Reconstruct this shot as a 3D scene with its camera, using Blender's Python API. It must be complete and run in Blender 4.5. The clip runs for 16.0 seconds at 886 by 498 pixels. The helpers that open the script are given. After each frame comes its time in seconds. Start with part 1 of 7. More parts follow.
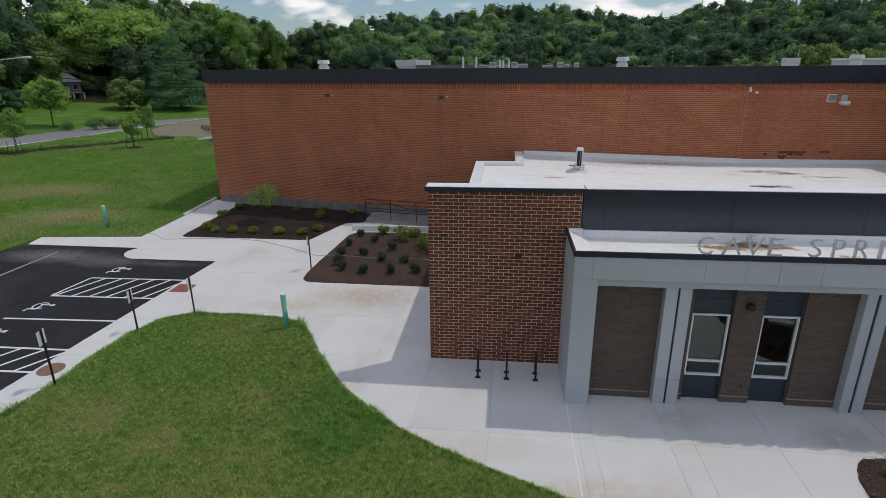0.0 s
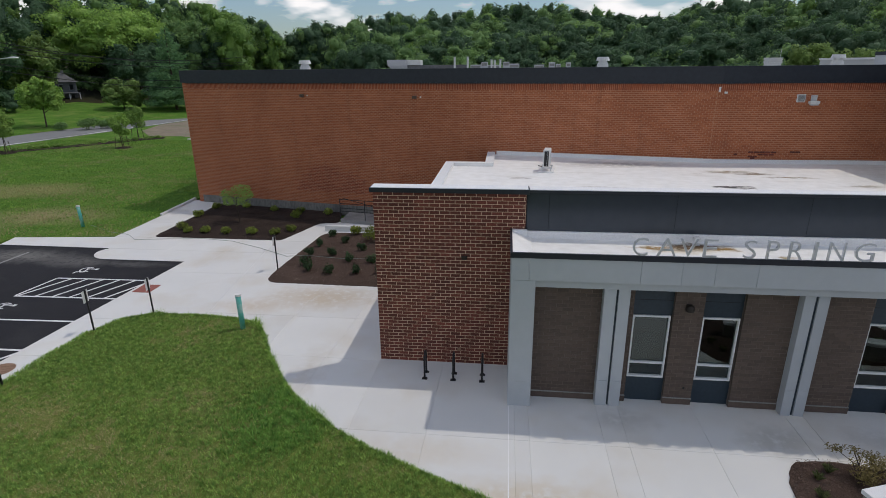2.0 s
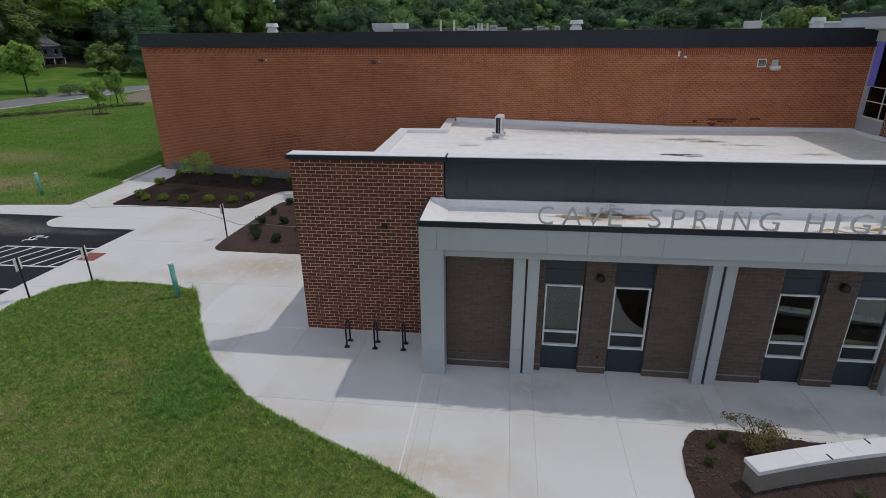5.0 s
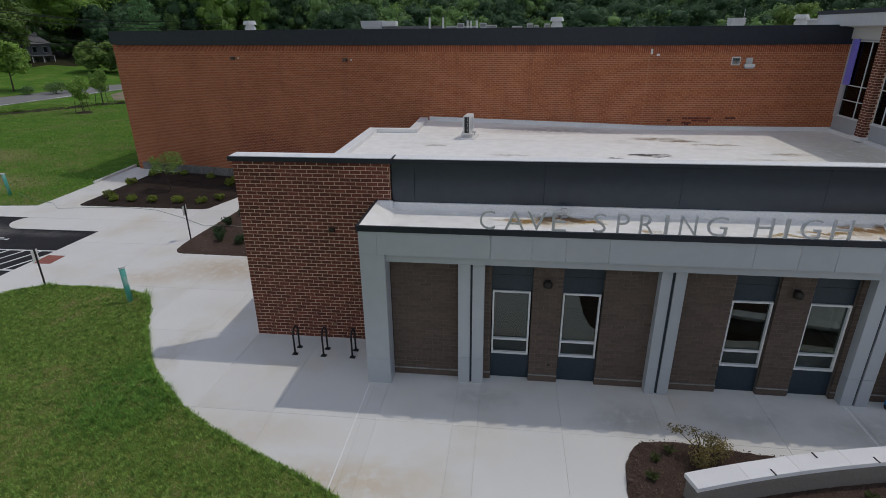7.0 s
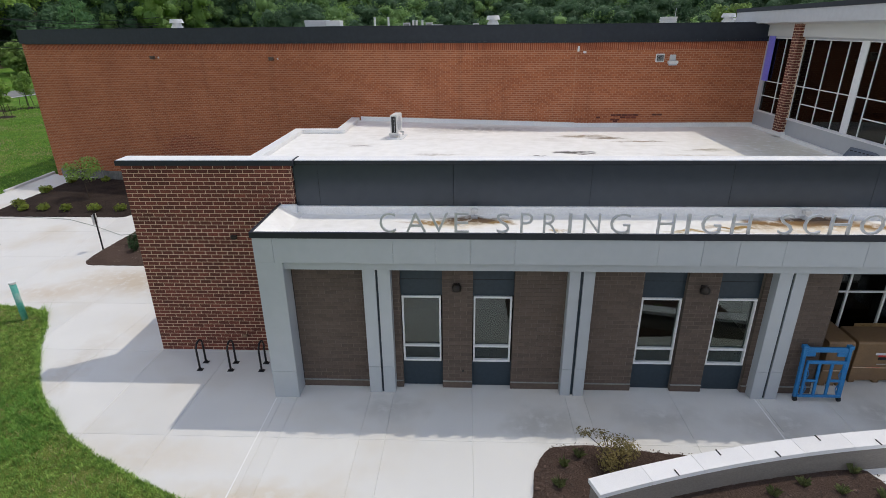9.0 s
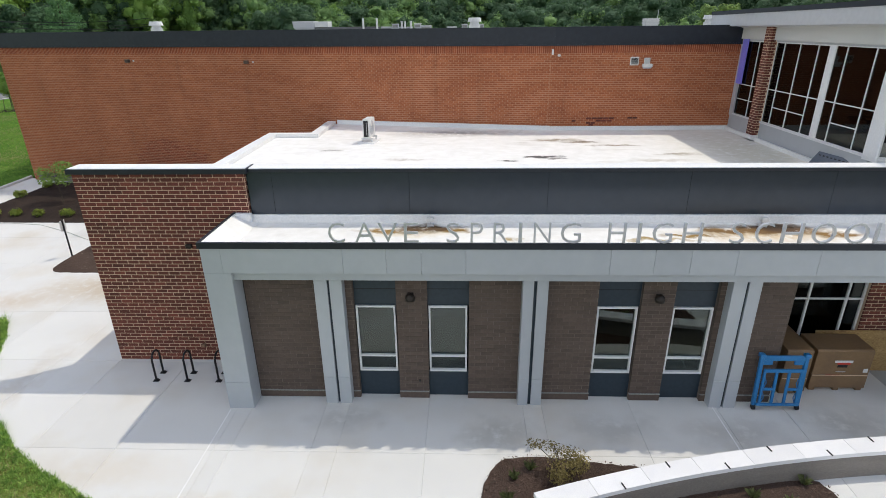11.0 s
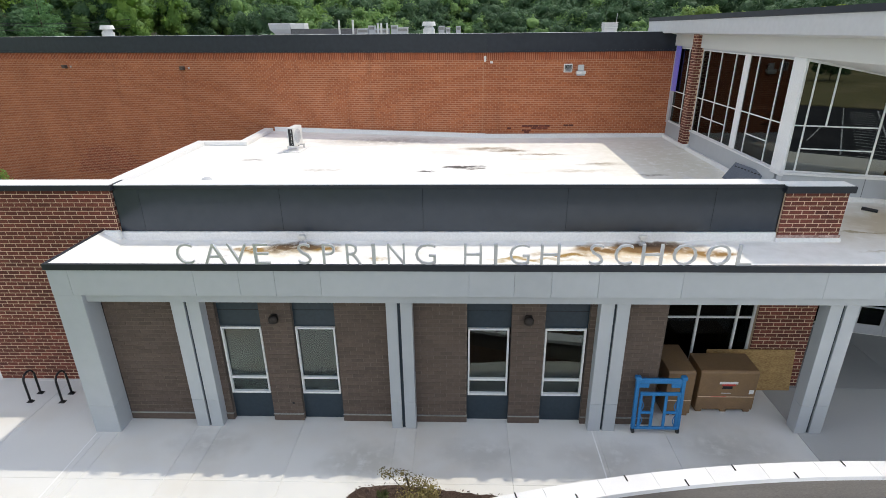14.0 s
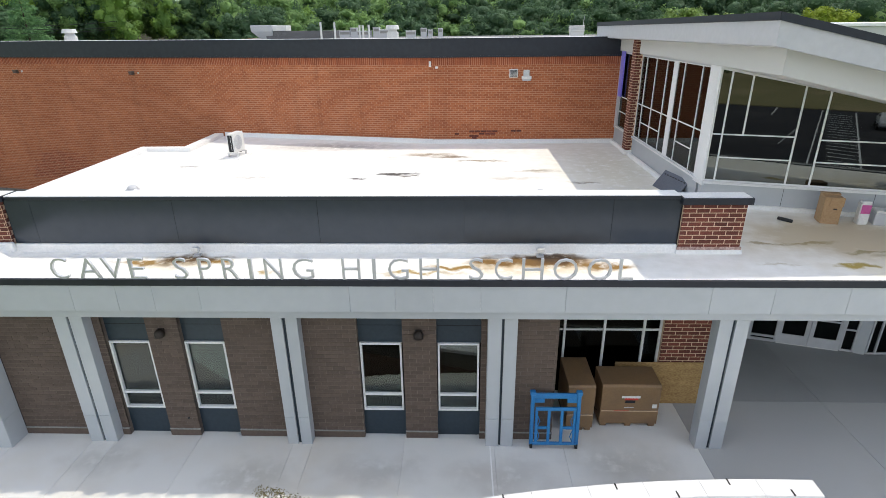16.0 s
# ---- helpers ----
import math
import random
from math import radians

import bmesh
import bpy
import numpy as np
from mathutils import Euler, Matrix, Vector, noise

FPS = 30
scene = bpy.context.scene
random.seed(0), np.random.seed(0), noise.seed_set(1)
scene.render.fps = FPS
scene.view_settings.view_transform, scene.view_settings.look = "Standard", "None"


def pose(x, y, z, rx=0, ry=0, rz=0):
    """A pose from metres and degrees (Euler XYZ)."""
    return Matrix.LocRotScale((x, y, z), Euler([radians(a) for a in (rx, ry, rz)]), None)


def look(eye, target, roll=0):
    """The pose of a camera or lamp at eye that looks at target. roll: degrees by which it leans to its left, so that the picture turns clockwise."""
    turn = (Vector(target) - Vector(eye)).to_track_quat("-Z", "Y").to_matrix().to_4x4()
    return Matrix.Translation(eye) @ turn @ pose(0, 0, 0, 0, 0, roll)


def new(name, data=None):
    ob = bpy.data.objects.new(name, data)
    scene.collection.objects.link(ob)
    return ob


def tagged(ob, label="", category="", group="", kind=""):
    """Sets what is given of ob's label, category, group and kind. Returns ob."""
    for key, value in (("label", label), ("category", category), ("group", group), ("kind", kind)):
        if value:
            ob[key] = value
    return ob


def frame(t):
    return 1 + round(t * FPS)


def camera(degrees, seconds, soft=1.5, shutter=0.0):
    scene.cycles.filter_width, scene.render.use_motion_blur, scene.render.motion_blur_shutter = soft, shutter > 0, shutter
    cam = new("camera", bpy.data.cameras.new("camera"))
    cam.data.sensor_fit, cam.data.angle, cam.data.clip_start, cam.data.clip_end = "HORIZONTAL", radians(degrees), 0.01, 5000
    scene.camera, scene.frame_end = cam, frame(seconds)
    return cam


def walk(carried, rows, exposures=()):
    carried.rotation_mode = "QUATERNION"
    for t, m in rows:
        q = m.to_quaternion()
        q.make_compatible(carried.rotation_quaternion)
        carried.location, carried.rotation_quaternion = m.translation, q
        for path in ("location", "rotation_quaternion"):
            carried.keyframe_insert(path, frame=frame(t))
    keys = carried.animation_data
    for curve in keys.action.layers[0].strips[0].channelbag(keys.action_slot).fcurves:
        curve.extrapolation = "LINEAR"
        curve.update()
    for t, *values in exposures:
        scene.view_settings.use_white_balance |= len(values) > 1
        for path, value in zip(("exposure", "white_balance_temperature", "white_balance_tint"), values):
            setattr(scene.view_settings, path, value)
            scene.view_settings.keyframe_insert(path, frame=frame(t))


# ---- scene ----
cam = camera(78.3, 16.0, soft=0.75)
METRES, EYE, TILT, LEAN, TURN = 14.87, 9.70, 0.0, -0.35, 6.6
ROWS = [
    (0.0, 0.0, 0.0, 0.0, -0.3, -18.78, 0.87),
    (0.5, 0.0245, 0.0007, -0.0003, -0.22, -18.79, 0.88),
    (1.0, 0.0599, 0.0024, -0.001, -0.16, -18.79, 0.88),
    (1.5, 0.092, 0.0039, -0.0008, -0.1, -18.8, 0.88),
    (2.0, 0.1218, 0.0028, -0.0006, -0.03, -18.79, 0.92),
    (2.5, 0.1517, 0.0035, -0.0009, 0.02, -18.79, 0.9),
    (3.0, 0.1817, 0.0041, -0.0027, 0.07, -18.78, 0.93),
    (3.5, 0.2114, 0.0047, -0.0052, 0.11, -18.86, 0.93),
    (4.0, 0.2406, 0.0056, -0.006, 0.09, -21.3, 0.91),
    (6.5, 0.3731, 0.0418, -0.0091, 0.26, -22.33, 0.89),
    (7.0, 0.3982, 0.0521, -0.0095, 0.08, -22.33, 0.91),
    (7.5, 0.4237, 0.0642, -0.0112, -2.23, -22.36, 0.92),
    (8.0, 0.4491, 0.0753, -0.0154, -3.57, -22.36, 0.91),
    (8.5, 0.4746, 0.0842, -0.0189, -3.95, -22.33, 0.91),
    (9.0, 0.4987, 0.0892, -0.0219, -4.26, -22.33, 0.9),
    (11.5, 0.5995, 0.103, -0.0095, -4.72, -22.36, 0.98),
    (12.0, 0.6317, 0.1077, -0.0078, -4.79, -22.35, 0.97),
    (12.5, 0.6695, 0.1116, -0.0062, -4.83, -22.34, 0.95),
    (13.0, 0.7088, 0.1145, -0.0032, -4.86, -22.33, 0.94),
    (13.5, 0.7528, 0.117, 0.0007, -4.85, -22.36, 0.94),
    (14.0, 0.7997, 0.12, 0.0037, -4.85, -22.37, 0.94),
    (14.5, 0.8432, 0.1208, 0.0066, -4.89, -22.38, 0.95),
    (15.0, 0.8825, 0.1232, 0.0094, -4.87, -22.34, 0.93),
    (15.5, 0.9297, 0.1246, 0.0113, -4.88, -22.34, 0.97),
    (16.0, 0.9808, 0.1267, 0.0136, -4.9, -22.31, 0.98),
]
walk(cam, [(t, pose(0, 0, EYE, TILT, LEAN, TURN) @ pose(METRES * x, METRES * y, METRES * z, 90 + pitch, roll, yaw)) for t, x, y, z, yaw, pitch, roll in ROWS],
     [(0.0, -1.02, 6600, 12), (3.5, -0.97, 6600, 12), (4.2, -1.02, 6600, 12), (6.5, -1.22, 6650, 11), (7.0, -1.24, 6650, 11), (8.0, -0.88, 6700, 11), (9.0, -0.57, 6800, 11), (11.5, -0.27, 6900, 9), (13.0, -0.19, 7000, 9), (14.5, -0.02, 7000, 9), (16.0, 0.05, 7000, 9)])

# ---- world, sun and sky ----
SUN = Vector((0.47, 0.277, 1.0)).normalized()
elev = math.asin(SUN.z)
world = bpy.data.worlds.new("sky")
scene.world = world
world.use_nodes = True
wn = world.node_tree
wn.nodes.clear()
w_out = wn.nodes.new("ShaderNodeOutputWorld")
w_bg = wn.nodes.new("ShaderNodeBackground")
w_sky = wn.nodes.new("ShaderNodeTexSky")
w_sky.sky_type = "NISHITA"
w_sky.sun_disc = False
w_sky.sun_elevation = elev
w_sky.sun_rotation = math.atan2(SUN.x, SUN.y)
w_sky.air_density, w_sky.dust_density, w_sky.ozone_density = 1.3, 0.5, 2.0
w_bg.inputs["Strength"].default_value = 0.160
# broken cumulus cloud: noise on the direction, thicker towards the horizon
w_tc = wn.nodes.new("ShaderNodeTexCoord")
w_map = wn.nodes.new("ShaderNodeMapping")
w_map.inputs["Scale"].default_value = (5.0, 5.0, 16.0)
w_noise = wn.nodes.new("ShaderNodeTexNoise")
w_noise.inputs["Scale"].default_value = 1.3
w_noise.inputs["Detail"].default_value = 7.0
w_ramp = wn.nodes.new("ShaderNodeValToRGB")
w_ramp.color_ramp.elements[0].position, w_ramp.color_ramp.elements[1].position = 0.475, 0.58
w_mix = wn.nodes.new("ShaderNodeMixRGB")
w_mix.inputs[2].default_value = (12.0, 12.0, 12.1, 1)
wn.links.new(w_tc.outputs["Generated"], w_map.inputs["Vector"])
wn.links.new(w_map.outputs["Vector"], w_noise.inputs["Vector"])
wn.links.new(w_noise.outputs["Fac"], w_ramp.inputs["Fac"])
wn.links.new(w_ramp.outputs["Color"], w_mix.inputs[0])
w_tint = wn.nodes.new("ShaderNodeMixRGB")
w_tint.blend_type = "MULTIPLY"
w_tint.inputs[0].default_value, w_tint.inputs[2].default_value = 1.0, (0.77, 0.91, 1.12, 1)
wn.links.new(w_sky.outputs["Color"], w_tint.inputs[1])
wn.links.new(w_tint.outputs["Color"], w_mix.inputs[1])
wn.links.new(w_mix.outputs["Color"], w_bg.inputs["Color"])
wn.links.new(w_bg.outputs["Background"], w_out.inputs["Surface"])

sun_data = bpy.data.lights.new("sun", "SUN")
sun_data.energy, sun_data.angle, sun_data.color = 2.55, radians(0.8), (1.0, 0.95, 0.87)
sun = new("sun", sun_data)
sun.matrix_world = look(SUN * 60, (0, 0, 0))


# ---- materials ----
def nodes_of(name):
    m = bpy.data.materials.new(name)
    m.use_nodes = True
    t = m.node_tree
    return m, t, t.nodes["Principled BSDF"]


def mixrgb(t, fac, a, b, mode="MIX"):
    n = t.nodes.new("ShaderNodeMixRGB")
    n.blend_type = mode
    for i, v in enumerate((fac, a, b)):
        if isinstance(v, (int, float)):
            n.inputs[i].default_value = v
        elif isinstance(v, tuple):
            n.inputs[i].default_value = (*v[:3], 1)
        else:
            t.links.new(v, n.inputs[i])
    return n.outputs["Color"]


def noise_out(t, vec, scale, detail=4.0, lo=0.35, hi=0.65, rough=0.55):
    n = t.nodes.new("ShaderNodeTexNoise")
    n.inputs["Scale"].default_value, n.inputs["Detail"].default_value = scale, detail
    n.inputs["Roughness"].default_value = rough
    t.links.new(vec, n.inputs["Vector"])
    r = t.nodes.new("ShaderNodeMapRange")
    r.inputs["From Min"].default_value, r.inputs["From Max"].default_value = lo, hi
    t.links.new(n.outputs["Fac"], r.inputs["Value"])
    return r.outputs["Result"]


def position(t, sx=1.0, sy=1.0, sz=1.0):
    g = t.nodes.new("ShaderNodeNewGeometry")
    mp = t.nodes.new("ShaderNodeMapping")
    mp.inputs["Scale"].default_value = (sx, sy, sz)
    t.links.new(g.outputs["Position"], mp.inputs["Vector"])
    return mp.outputs["Vector"]


def bump(t, b, height, strength=0.3, dist=0.01):
    n = t.nodes.new("ShaderNodeBump")
    n.inputs["Strength"].default_value, n.inputs["Distance"].default_value = strength, dist
    t.links.new(height, n.inputs["Height"])
    t.links.new(n.outputs["Normal"], b.inputs["Normal"])


def surface(name, dark, light, big=0.6, fine=25.0, rough=0.8, metal=0.0, bumps=0.3, dist=0.006, grime=None, stretch=(1, 1, 1), vary=0.0, island=False, big_lo=0.35, spec=None, spots=()):
    """Two scales of variation between dark and light, a fine relief, and optional grime colour in big blotches."""
    m, t, b = nodes_of(name)
    p = position(t, *stretch)
    n1 = noise_out(t, p, big, 5.0, big_lo, 0.7)
    n2 = noise_out(t, p, fine, 6.0)
    col = mixrgb(t, n2, dark, light)
    col = mixrgb(t, 0.35, col, mixrgb(t, n1, dark, light))
    if grime:
        col = mixrgb(t, noise_out(t, p, big * 0.7, 6.0, 0.5, 0.78), col, grime)
    if spots:
        col = add_spots(t, col, p, spots)
    if vary:
        if island:
            src = t.nodes.new("ShaderNodeNewGeometry").outputs["Random Per Island"]
        else:
            src = t.nodes.new("ShaderNodeObjectInfo").outputs["Random"]
        r = t.nodes.new("ShaderNodeMapRange")
        r.inputs["To Min"].default_value, r.inputs["To Max"].default_value = 1 - vary, 1 + vary
        t.links.new(src, r.inputs["Value"])
        comb = t.nodes.new("ShaderNodeCombineColor")
        for i in range(3):
            t.links.new(r.outputs["Result"], comb.inputs[i])
        col = mixrgb(t, 1.0, col, comb.outputs["Color"], "MULTIPLY")
    t.links.new(col, b.inputs["Base Color"])
    b.inputs["Roughness"].default_value, b.inputs["Metallic"].default_value = rough, metal
    if spec is not None:
        b.inputs["Specular IOR Level"].default_value = spec
    if bumps:
        bump(t, b, n2, bumps, dist)
    return m


def hall_brick(name, width, height, offset, c1, c2, mortar):
    """Running-bond orange brick that is too far off to be laid singly."""
    m, t, b = nodes_of(name)
    g = t.nodes.new("ShaderNodeNewGeometry")
    sep = t.nodes.new("ShaderNodeSeparateXYZ")
    t.links.new(g.outputs["Position"], sep.inputs[0])
    comb = t.nodes.new("ShaderNodeCombineXYZ")
    t.links.new(sep.outputs["X"], comb.inputs["X"])
    t.links.new(sep.outputs["Z"], comb.inputs["Y"])
    br = t.nodes.new("ShaderNodeTexBrick")
    br.offset = offset
    br.inputs["Color1"].default_value = (*c1, 1)
    br.inputs["Color2"].default_value = (*c2, 1)
    br.inputs["Mortar"].default_value = (*mortar, 1)
    br.inputs["Scale"].default_value = 1.0
    br.inputs["Brick Width"].default_value, br.inputs["Row Height"].default_value = width, height
    br.inputs["Mortar Size"].default_value = 0.013
    br.inputs["Mortar Smooth"].default_value = 0.2
    br.inputs["Bias"].default_value = 0.0
    t.links.new(comb.outputs[0], br.inputs["Vector"])
    p = position(t)
    col = mixrgb(t, noise_out(t, p, 0.35, 5.0, 0.4, 0.7), br.outputs["Color"], mixrgb(t, 1.0, br.outputs["Color"], (0.84, 0.82, 0.82), "MULTIPLY"))
    col = mixrgb(t, mixrgb(t, 0.45, (0, 0, 0), noise_out(t, position(t, 0.5, 0.5, 3.0), 1.1, 6.0, 0.45, 0.7, 0.7)), col, mixrgb(t, 1.0, col, (1.18, 1.25, 1.3), "MULTIPLY"))
    streak = noise_out(t, position(t, 2.4, 2.4, 0.12), 1.0, 4.0, 0.55, 0.8)
    col = mixrgb(t, mixrgb(t, 0.22, (0, 0, 0), streak), col, (0.1, 0.05, 0.035))
    t.links.new(col, b.inputs["Base Color"])
    b.inputs["Roughness"].default_value = 0.88
    b.inputs["Specular IOR Level"].default_value = 0.2
    bump(t, b, br.outputs["Fac"], 0.5, -0.006)
    return m


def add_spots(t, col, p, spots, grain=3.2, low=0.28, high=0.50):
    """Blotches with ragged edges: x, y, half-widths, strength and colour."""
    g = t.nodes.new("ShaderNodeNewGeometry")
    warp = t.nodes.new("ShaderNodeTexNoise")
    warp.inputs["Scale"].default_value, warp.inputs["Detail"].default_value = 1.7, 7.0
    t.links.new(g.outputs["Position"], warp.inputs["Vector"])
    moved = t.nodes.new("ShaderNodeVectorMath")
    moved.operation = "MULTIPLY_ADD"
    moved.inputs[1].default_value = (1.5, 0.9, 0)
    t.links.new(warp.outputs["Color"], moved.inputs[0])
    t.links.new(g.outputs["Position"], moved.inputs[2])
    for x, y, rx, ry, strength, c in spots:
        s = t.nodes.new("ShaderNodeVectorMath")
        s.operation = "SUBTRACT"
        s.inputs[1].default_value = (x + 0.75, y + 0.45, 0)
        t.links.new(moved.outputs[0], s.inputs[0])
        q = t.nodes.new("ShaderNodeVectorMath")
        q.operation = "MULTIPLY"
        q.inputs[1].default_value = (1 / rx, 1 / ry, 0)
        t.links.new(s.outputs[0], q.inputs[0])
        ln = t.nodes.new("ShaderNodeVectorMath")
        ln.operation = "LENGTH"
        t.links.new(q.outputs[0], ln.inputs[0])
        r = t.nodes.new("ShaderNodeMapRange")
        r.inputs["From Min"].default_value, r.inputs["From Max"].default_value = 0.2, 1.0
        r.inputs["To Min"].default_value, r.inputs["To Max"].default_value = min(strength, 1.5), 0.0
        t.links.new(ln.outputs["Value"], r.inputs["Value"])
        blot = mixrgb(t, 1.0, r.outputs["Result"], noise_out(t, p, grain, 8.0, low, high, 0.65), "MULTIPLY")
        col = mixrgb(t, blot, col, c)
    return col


def roof_membrane(name, spots, wash=()):
    """White roofing sheet: seams, dirt trails and rust blooms with their own shapes."""
    m, t, b = nodes_of(name)
    p = position(t)
    col = mixrgb(t, noise_out(t, p, 2.2, 6.0), (0.82, 0.81, 0.77), (0.90, 0.89, 0.86))
    dirt = noise_out(t, position(t, 0.12, 0.45, 1.0), 2.0, 8.0, 0.55, 0.78, 0.62)
    col = mixrgb(t, mixrgb(t, 0.4, (0, 0, 0), dirt), col, (0.46, 0.42, 0.34))
    trail = noise_out(t, position(t, 0.35, 1.6, 1.0), 1.2, 8.0, 0.66, 0.76, 0.7)
    col = mixrgb(t, mixrgb(t, 0.8, (0, 0, 0), trail), col, (0.16, 0.13, 0.10))
    col = add_spots(t, col, p, wash, 0.8, 0.15, 0.55)
    col = add_spots(t, col, p, spots)
    t.links.new(col, b.inputs["Base Color"])
    b.inputs["Roughness"].default_value = 0.55
    bump(t, b, noise_out(t, p, 6.0, 5.0), 0.15, 0.01)
    return m


def foliage(name, dark, light, rough=0.6, clump=0.0, spread=0.9, through_light=0.45, relief=0.0, shade=(0.62, 0.68, 0.70)):
    m, t, b = nodes_of(name)
    g = t.nodes.new("ShaderNodeNewGeometry")
    oi = t.nodes.new("ShaderNodeObjectInfo")
    leaf = t.nodes.new("ShaderNodeMapRange")
    leaf.inputs["To Min"].default_value, leaf.inputs["To Max"].default_value = 0.5 - spread / 2, 0.5 + spread / 2
    t.links.new(g.outputs["Random Per Island"], leaf.inputs["Value"])
    col = mixrgb(t, leaf.outputs["Result"], dark, light)
    col = mixrgb(t, mixrgb(t, 0.5, (0, 0, 0), noise_out(t, position(t), 0.12, 3.0, 0.35, 0.65)), col, tuple(0.55 * a + 0.45 * c for a, c in zip(dark, light)))
    if clump:
        col = mixrgb(t, noise_out(t, position(t), clump, 3.0, 0.38, 0.62), mixrgb(t, 1.0, col, shade, "MULTIPLY"), col)
    hs = t.nodes.new("ShaderNodeHueSaturation")
    r = t.nodes.new("ShaderNodeMapRange")
    r.inputs["To Min"].default_value, r.inputs["To Max"].default_value = 0.8, 1.2
    t.links.new(oi.outputs["Random"], r.inputs["Value"])
    t.links.new(r.outputs["Result"], hs.inputs["Value"])
    t.links.new(col, hs.inputs["Color"])
    t.links.new(hs.outputs["Color"], b.inputs["Base Color"])
    b.inputs["Roughness"].default_value = rough
    b.inputs["Specular IOR Level"].default_value = 0.25
    tr = t.nodes.new("ShaderNodeBsdfTranslucent")
    t.links.new(hs.outputs["Color"], tr.inputs["Color"])
    mx = t.nodes.new("ShaderNodeMixShader")
    mx.inputs[0].default_value = through_light
    if relief:
        bump(t, b, noise_out(t, position(t), 1.6, 5.0, 0.3, 0.7), 0.8, relief)
    out = t.nodes["Material Output"]
    t.links.new(b.outputs[0], mx.inputs[1])
    t.links.new(tr.outputs[0], mx.inputs[2])
    t.links.new(mx.outputs[0], out.inputs["Surface"])
    return m


def glass(name, gloss, tint, ior=1.5):
    """Coated window glass: a mirror part over a clear tinted part."""
    m = bpy.data.materials.new(name)
    m.use_nodes = True
    t = m.node_tree
    t.nodes.clear()
    out = t.nodes.new("ShaderNodeOutputMaterial")
    gl = t.nodes.new("ShaderNodeBsdfGlossy")
    gl.inputs["Roughness"].default_value = 0.015
    gl.inputs["Color"].default_value = (0.86, 0.93, 0.9, 1)
    tr = t.nodes.new("ShaderNodeBsdfTransparent")
    tr.inputs["Color"].default_value = (*tint, 1)
    mx = t.nodes.new("ShaderNodeMixShader")
    lw = t.nodes.new("ShaderNodeFresnel")
    lw.inputs["IOR"].default_value = ior
    ad = t.nodes.new("ShaderNodeMath")
    ad.inputs[1].default_value = gloss
    t.links.new(lw.outputs[0], ad.inputs[0])
    t.links.new(ad.outputs[0], mx.inputs[0])
    t.links.new(tr.outputs[0], mx.inputs[1])
    t.links.new(gl.outputs[0], mx.inputs[2])
    t.links.new(mx.outputs[0], out.inputs["Surface"])
    return m


M_BRICK = surface("dark_red_brick", (0.072, 0.020, 0.013), (0.200, 0.053, 0.033), 1.5, 40, 0.85, bumps=0.4, dist=0.003, vary=0.3)
M_BRICK_J = surface("dark_red_brick_field", (0.072, 0.020, 0.013), (0.200, 0.053, 0.033), 1.5, 40, 0.85, bumps=0.4, dist=0.003, vary=0.3, island=True)
M_MORTAR = surface("tan_mortar", (0.56, 0.40, 0.28), (0.72, 0.54, 0.39), 1.2, 80, 0.95, bumps=0.3, dist=0.002)
M_BROWN = surface("taupe_brick", (0.084, 0.060, 0.047), (0.116, 0.085, 0.067), 0.5, 12, 0.85, bumps=0.0, vary=0.16)
M_BROWN_J = surface("taupe_brick_field", (0.084, 0.060, 0.047), (0.116, 0.085, 0.067), 0.5, 12, 0.85, bumps=0.0, vary=0.16, island=True)
M_BROWN_MORTAR = surface("taupe_mortar", (0.115, 0.091, 0.076), (0.190, 0.152, 0.126), 0.9, 2.0, 0.95, bumps=0, stretch=(0.4, 0.4, 2))
M_HALL = hall_brick("orange_brick", 0.27, 0.104, 0.5, (0.415, 0.134, 0.059), (0.315, 0.096, 0.043), (0.480, 0.254, 0.156))
M_PATCH = hall_brick("patched_brick", 0.27, 0.104, 0.5, (0.345, 0.096, 0.046), (0.225, 0.060, 0.031), (0.50, 0.27, 0.17))
M_SOLDIER = hall_brick("orange_brick_upright", 0.10, 0.9, 0.0, (0.36, 0.098, 0.042), (0.24, 0.064, 0.03), (0.46, 0.22, 0.14))
M_FASCIA_DARK = surface("dark_blue_grey_metal", (0.014, 0.018, 0.027), (0.022, 0.027, 0.038), 0.3, 5, 0.42, 0.2, 0.0)
M_SCREEN = surface("charcoal_panel", (0.034, 0.044, 0.058), (0.042, 0.053, 0.068), 0.15, 3, 0.24, 0.35, 0.0, vary=0.05)
M_PANEL = surface("light_grey_panel", (0.425, 0.455, 0.48), (0.455, 0.485, 0.51), 0.15, 3, 0.42, 0.1, 0.0, vary=0.03)
M_STEEL_GREY = surface("pale_grey_painted_metal", (0.47, 0.48, 0.50), (0.52, 0.53, 0.55), 0.3, 5, 0.5, 0.1, 0.0)
M_WHITE = surface("white_frame_paint", (0.66, 0.67, 0.67), (0.78, 0.79, 0.79), 0.8, 20, 0.45, 0.0, 0.05)
M_EIFS = surface("off_white_render", (0.50, 0.505, 0.49), (0.57, 0.57, 0.555), 0.3, 60, 0.85, bumps=0.08, dist=0.002)
M_BLUE_PANEL = surface("dark_teal_panel", (0.017, 0.031, 0.044), (0.026, 0.044, 0.060), 0.5, 10, 0.4, 0.1, 0.04)
M_BLACK = surface("black_metal", (0.010, 0.010, 0.011), (0.022, 0.022, 0.024), 1.0, 30, 0.45, 0.3, 0.1)
M_BRONZE = surface("dark_bronze", (0.020, 0.015, 0.012), (0.036, 0.027, 0.022), 2.0, 30, 0.5, 0.3, 0.1)
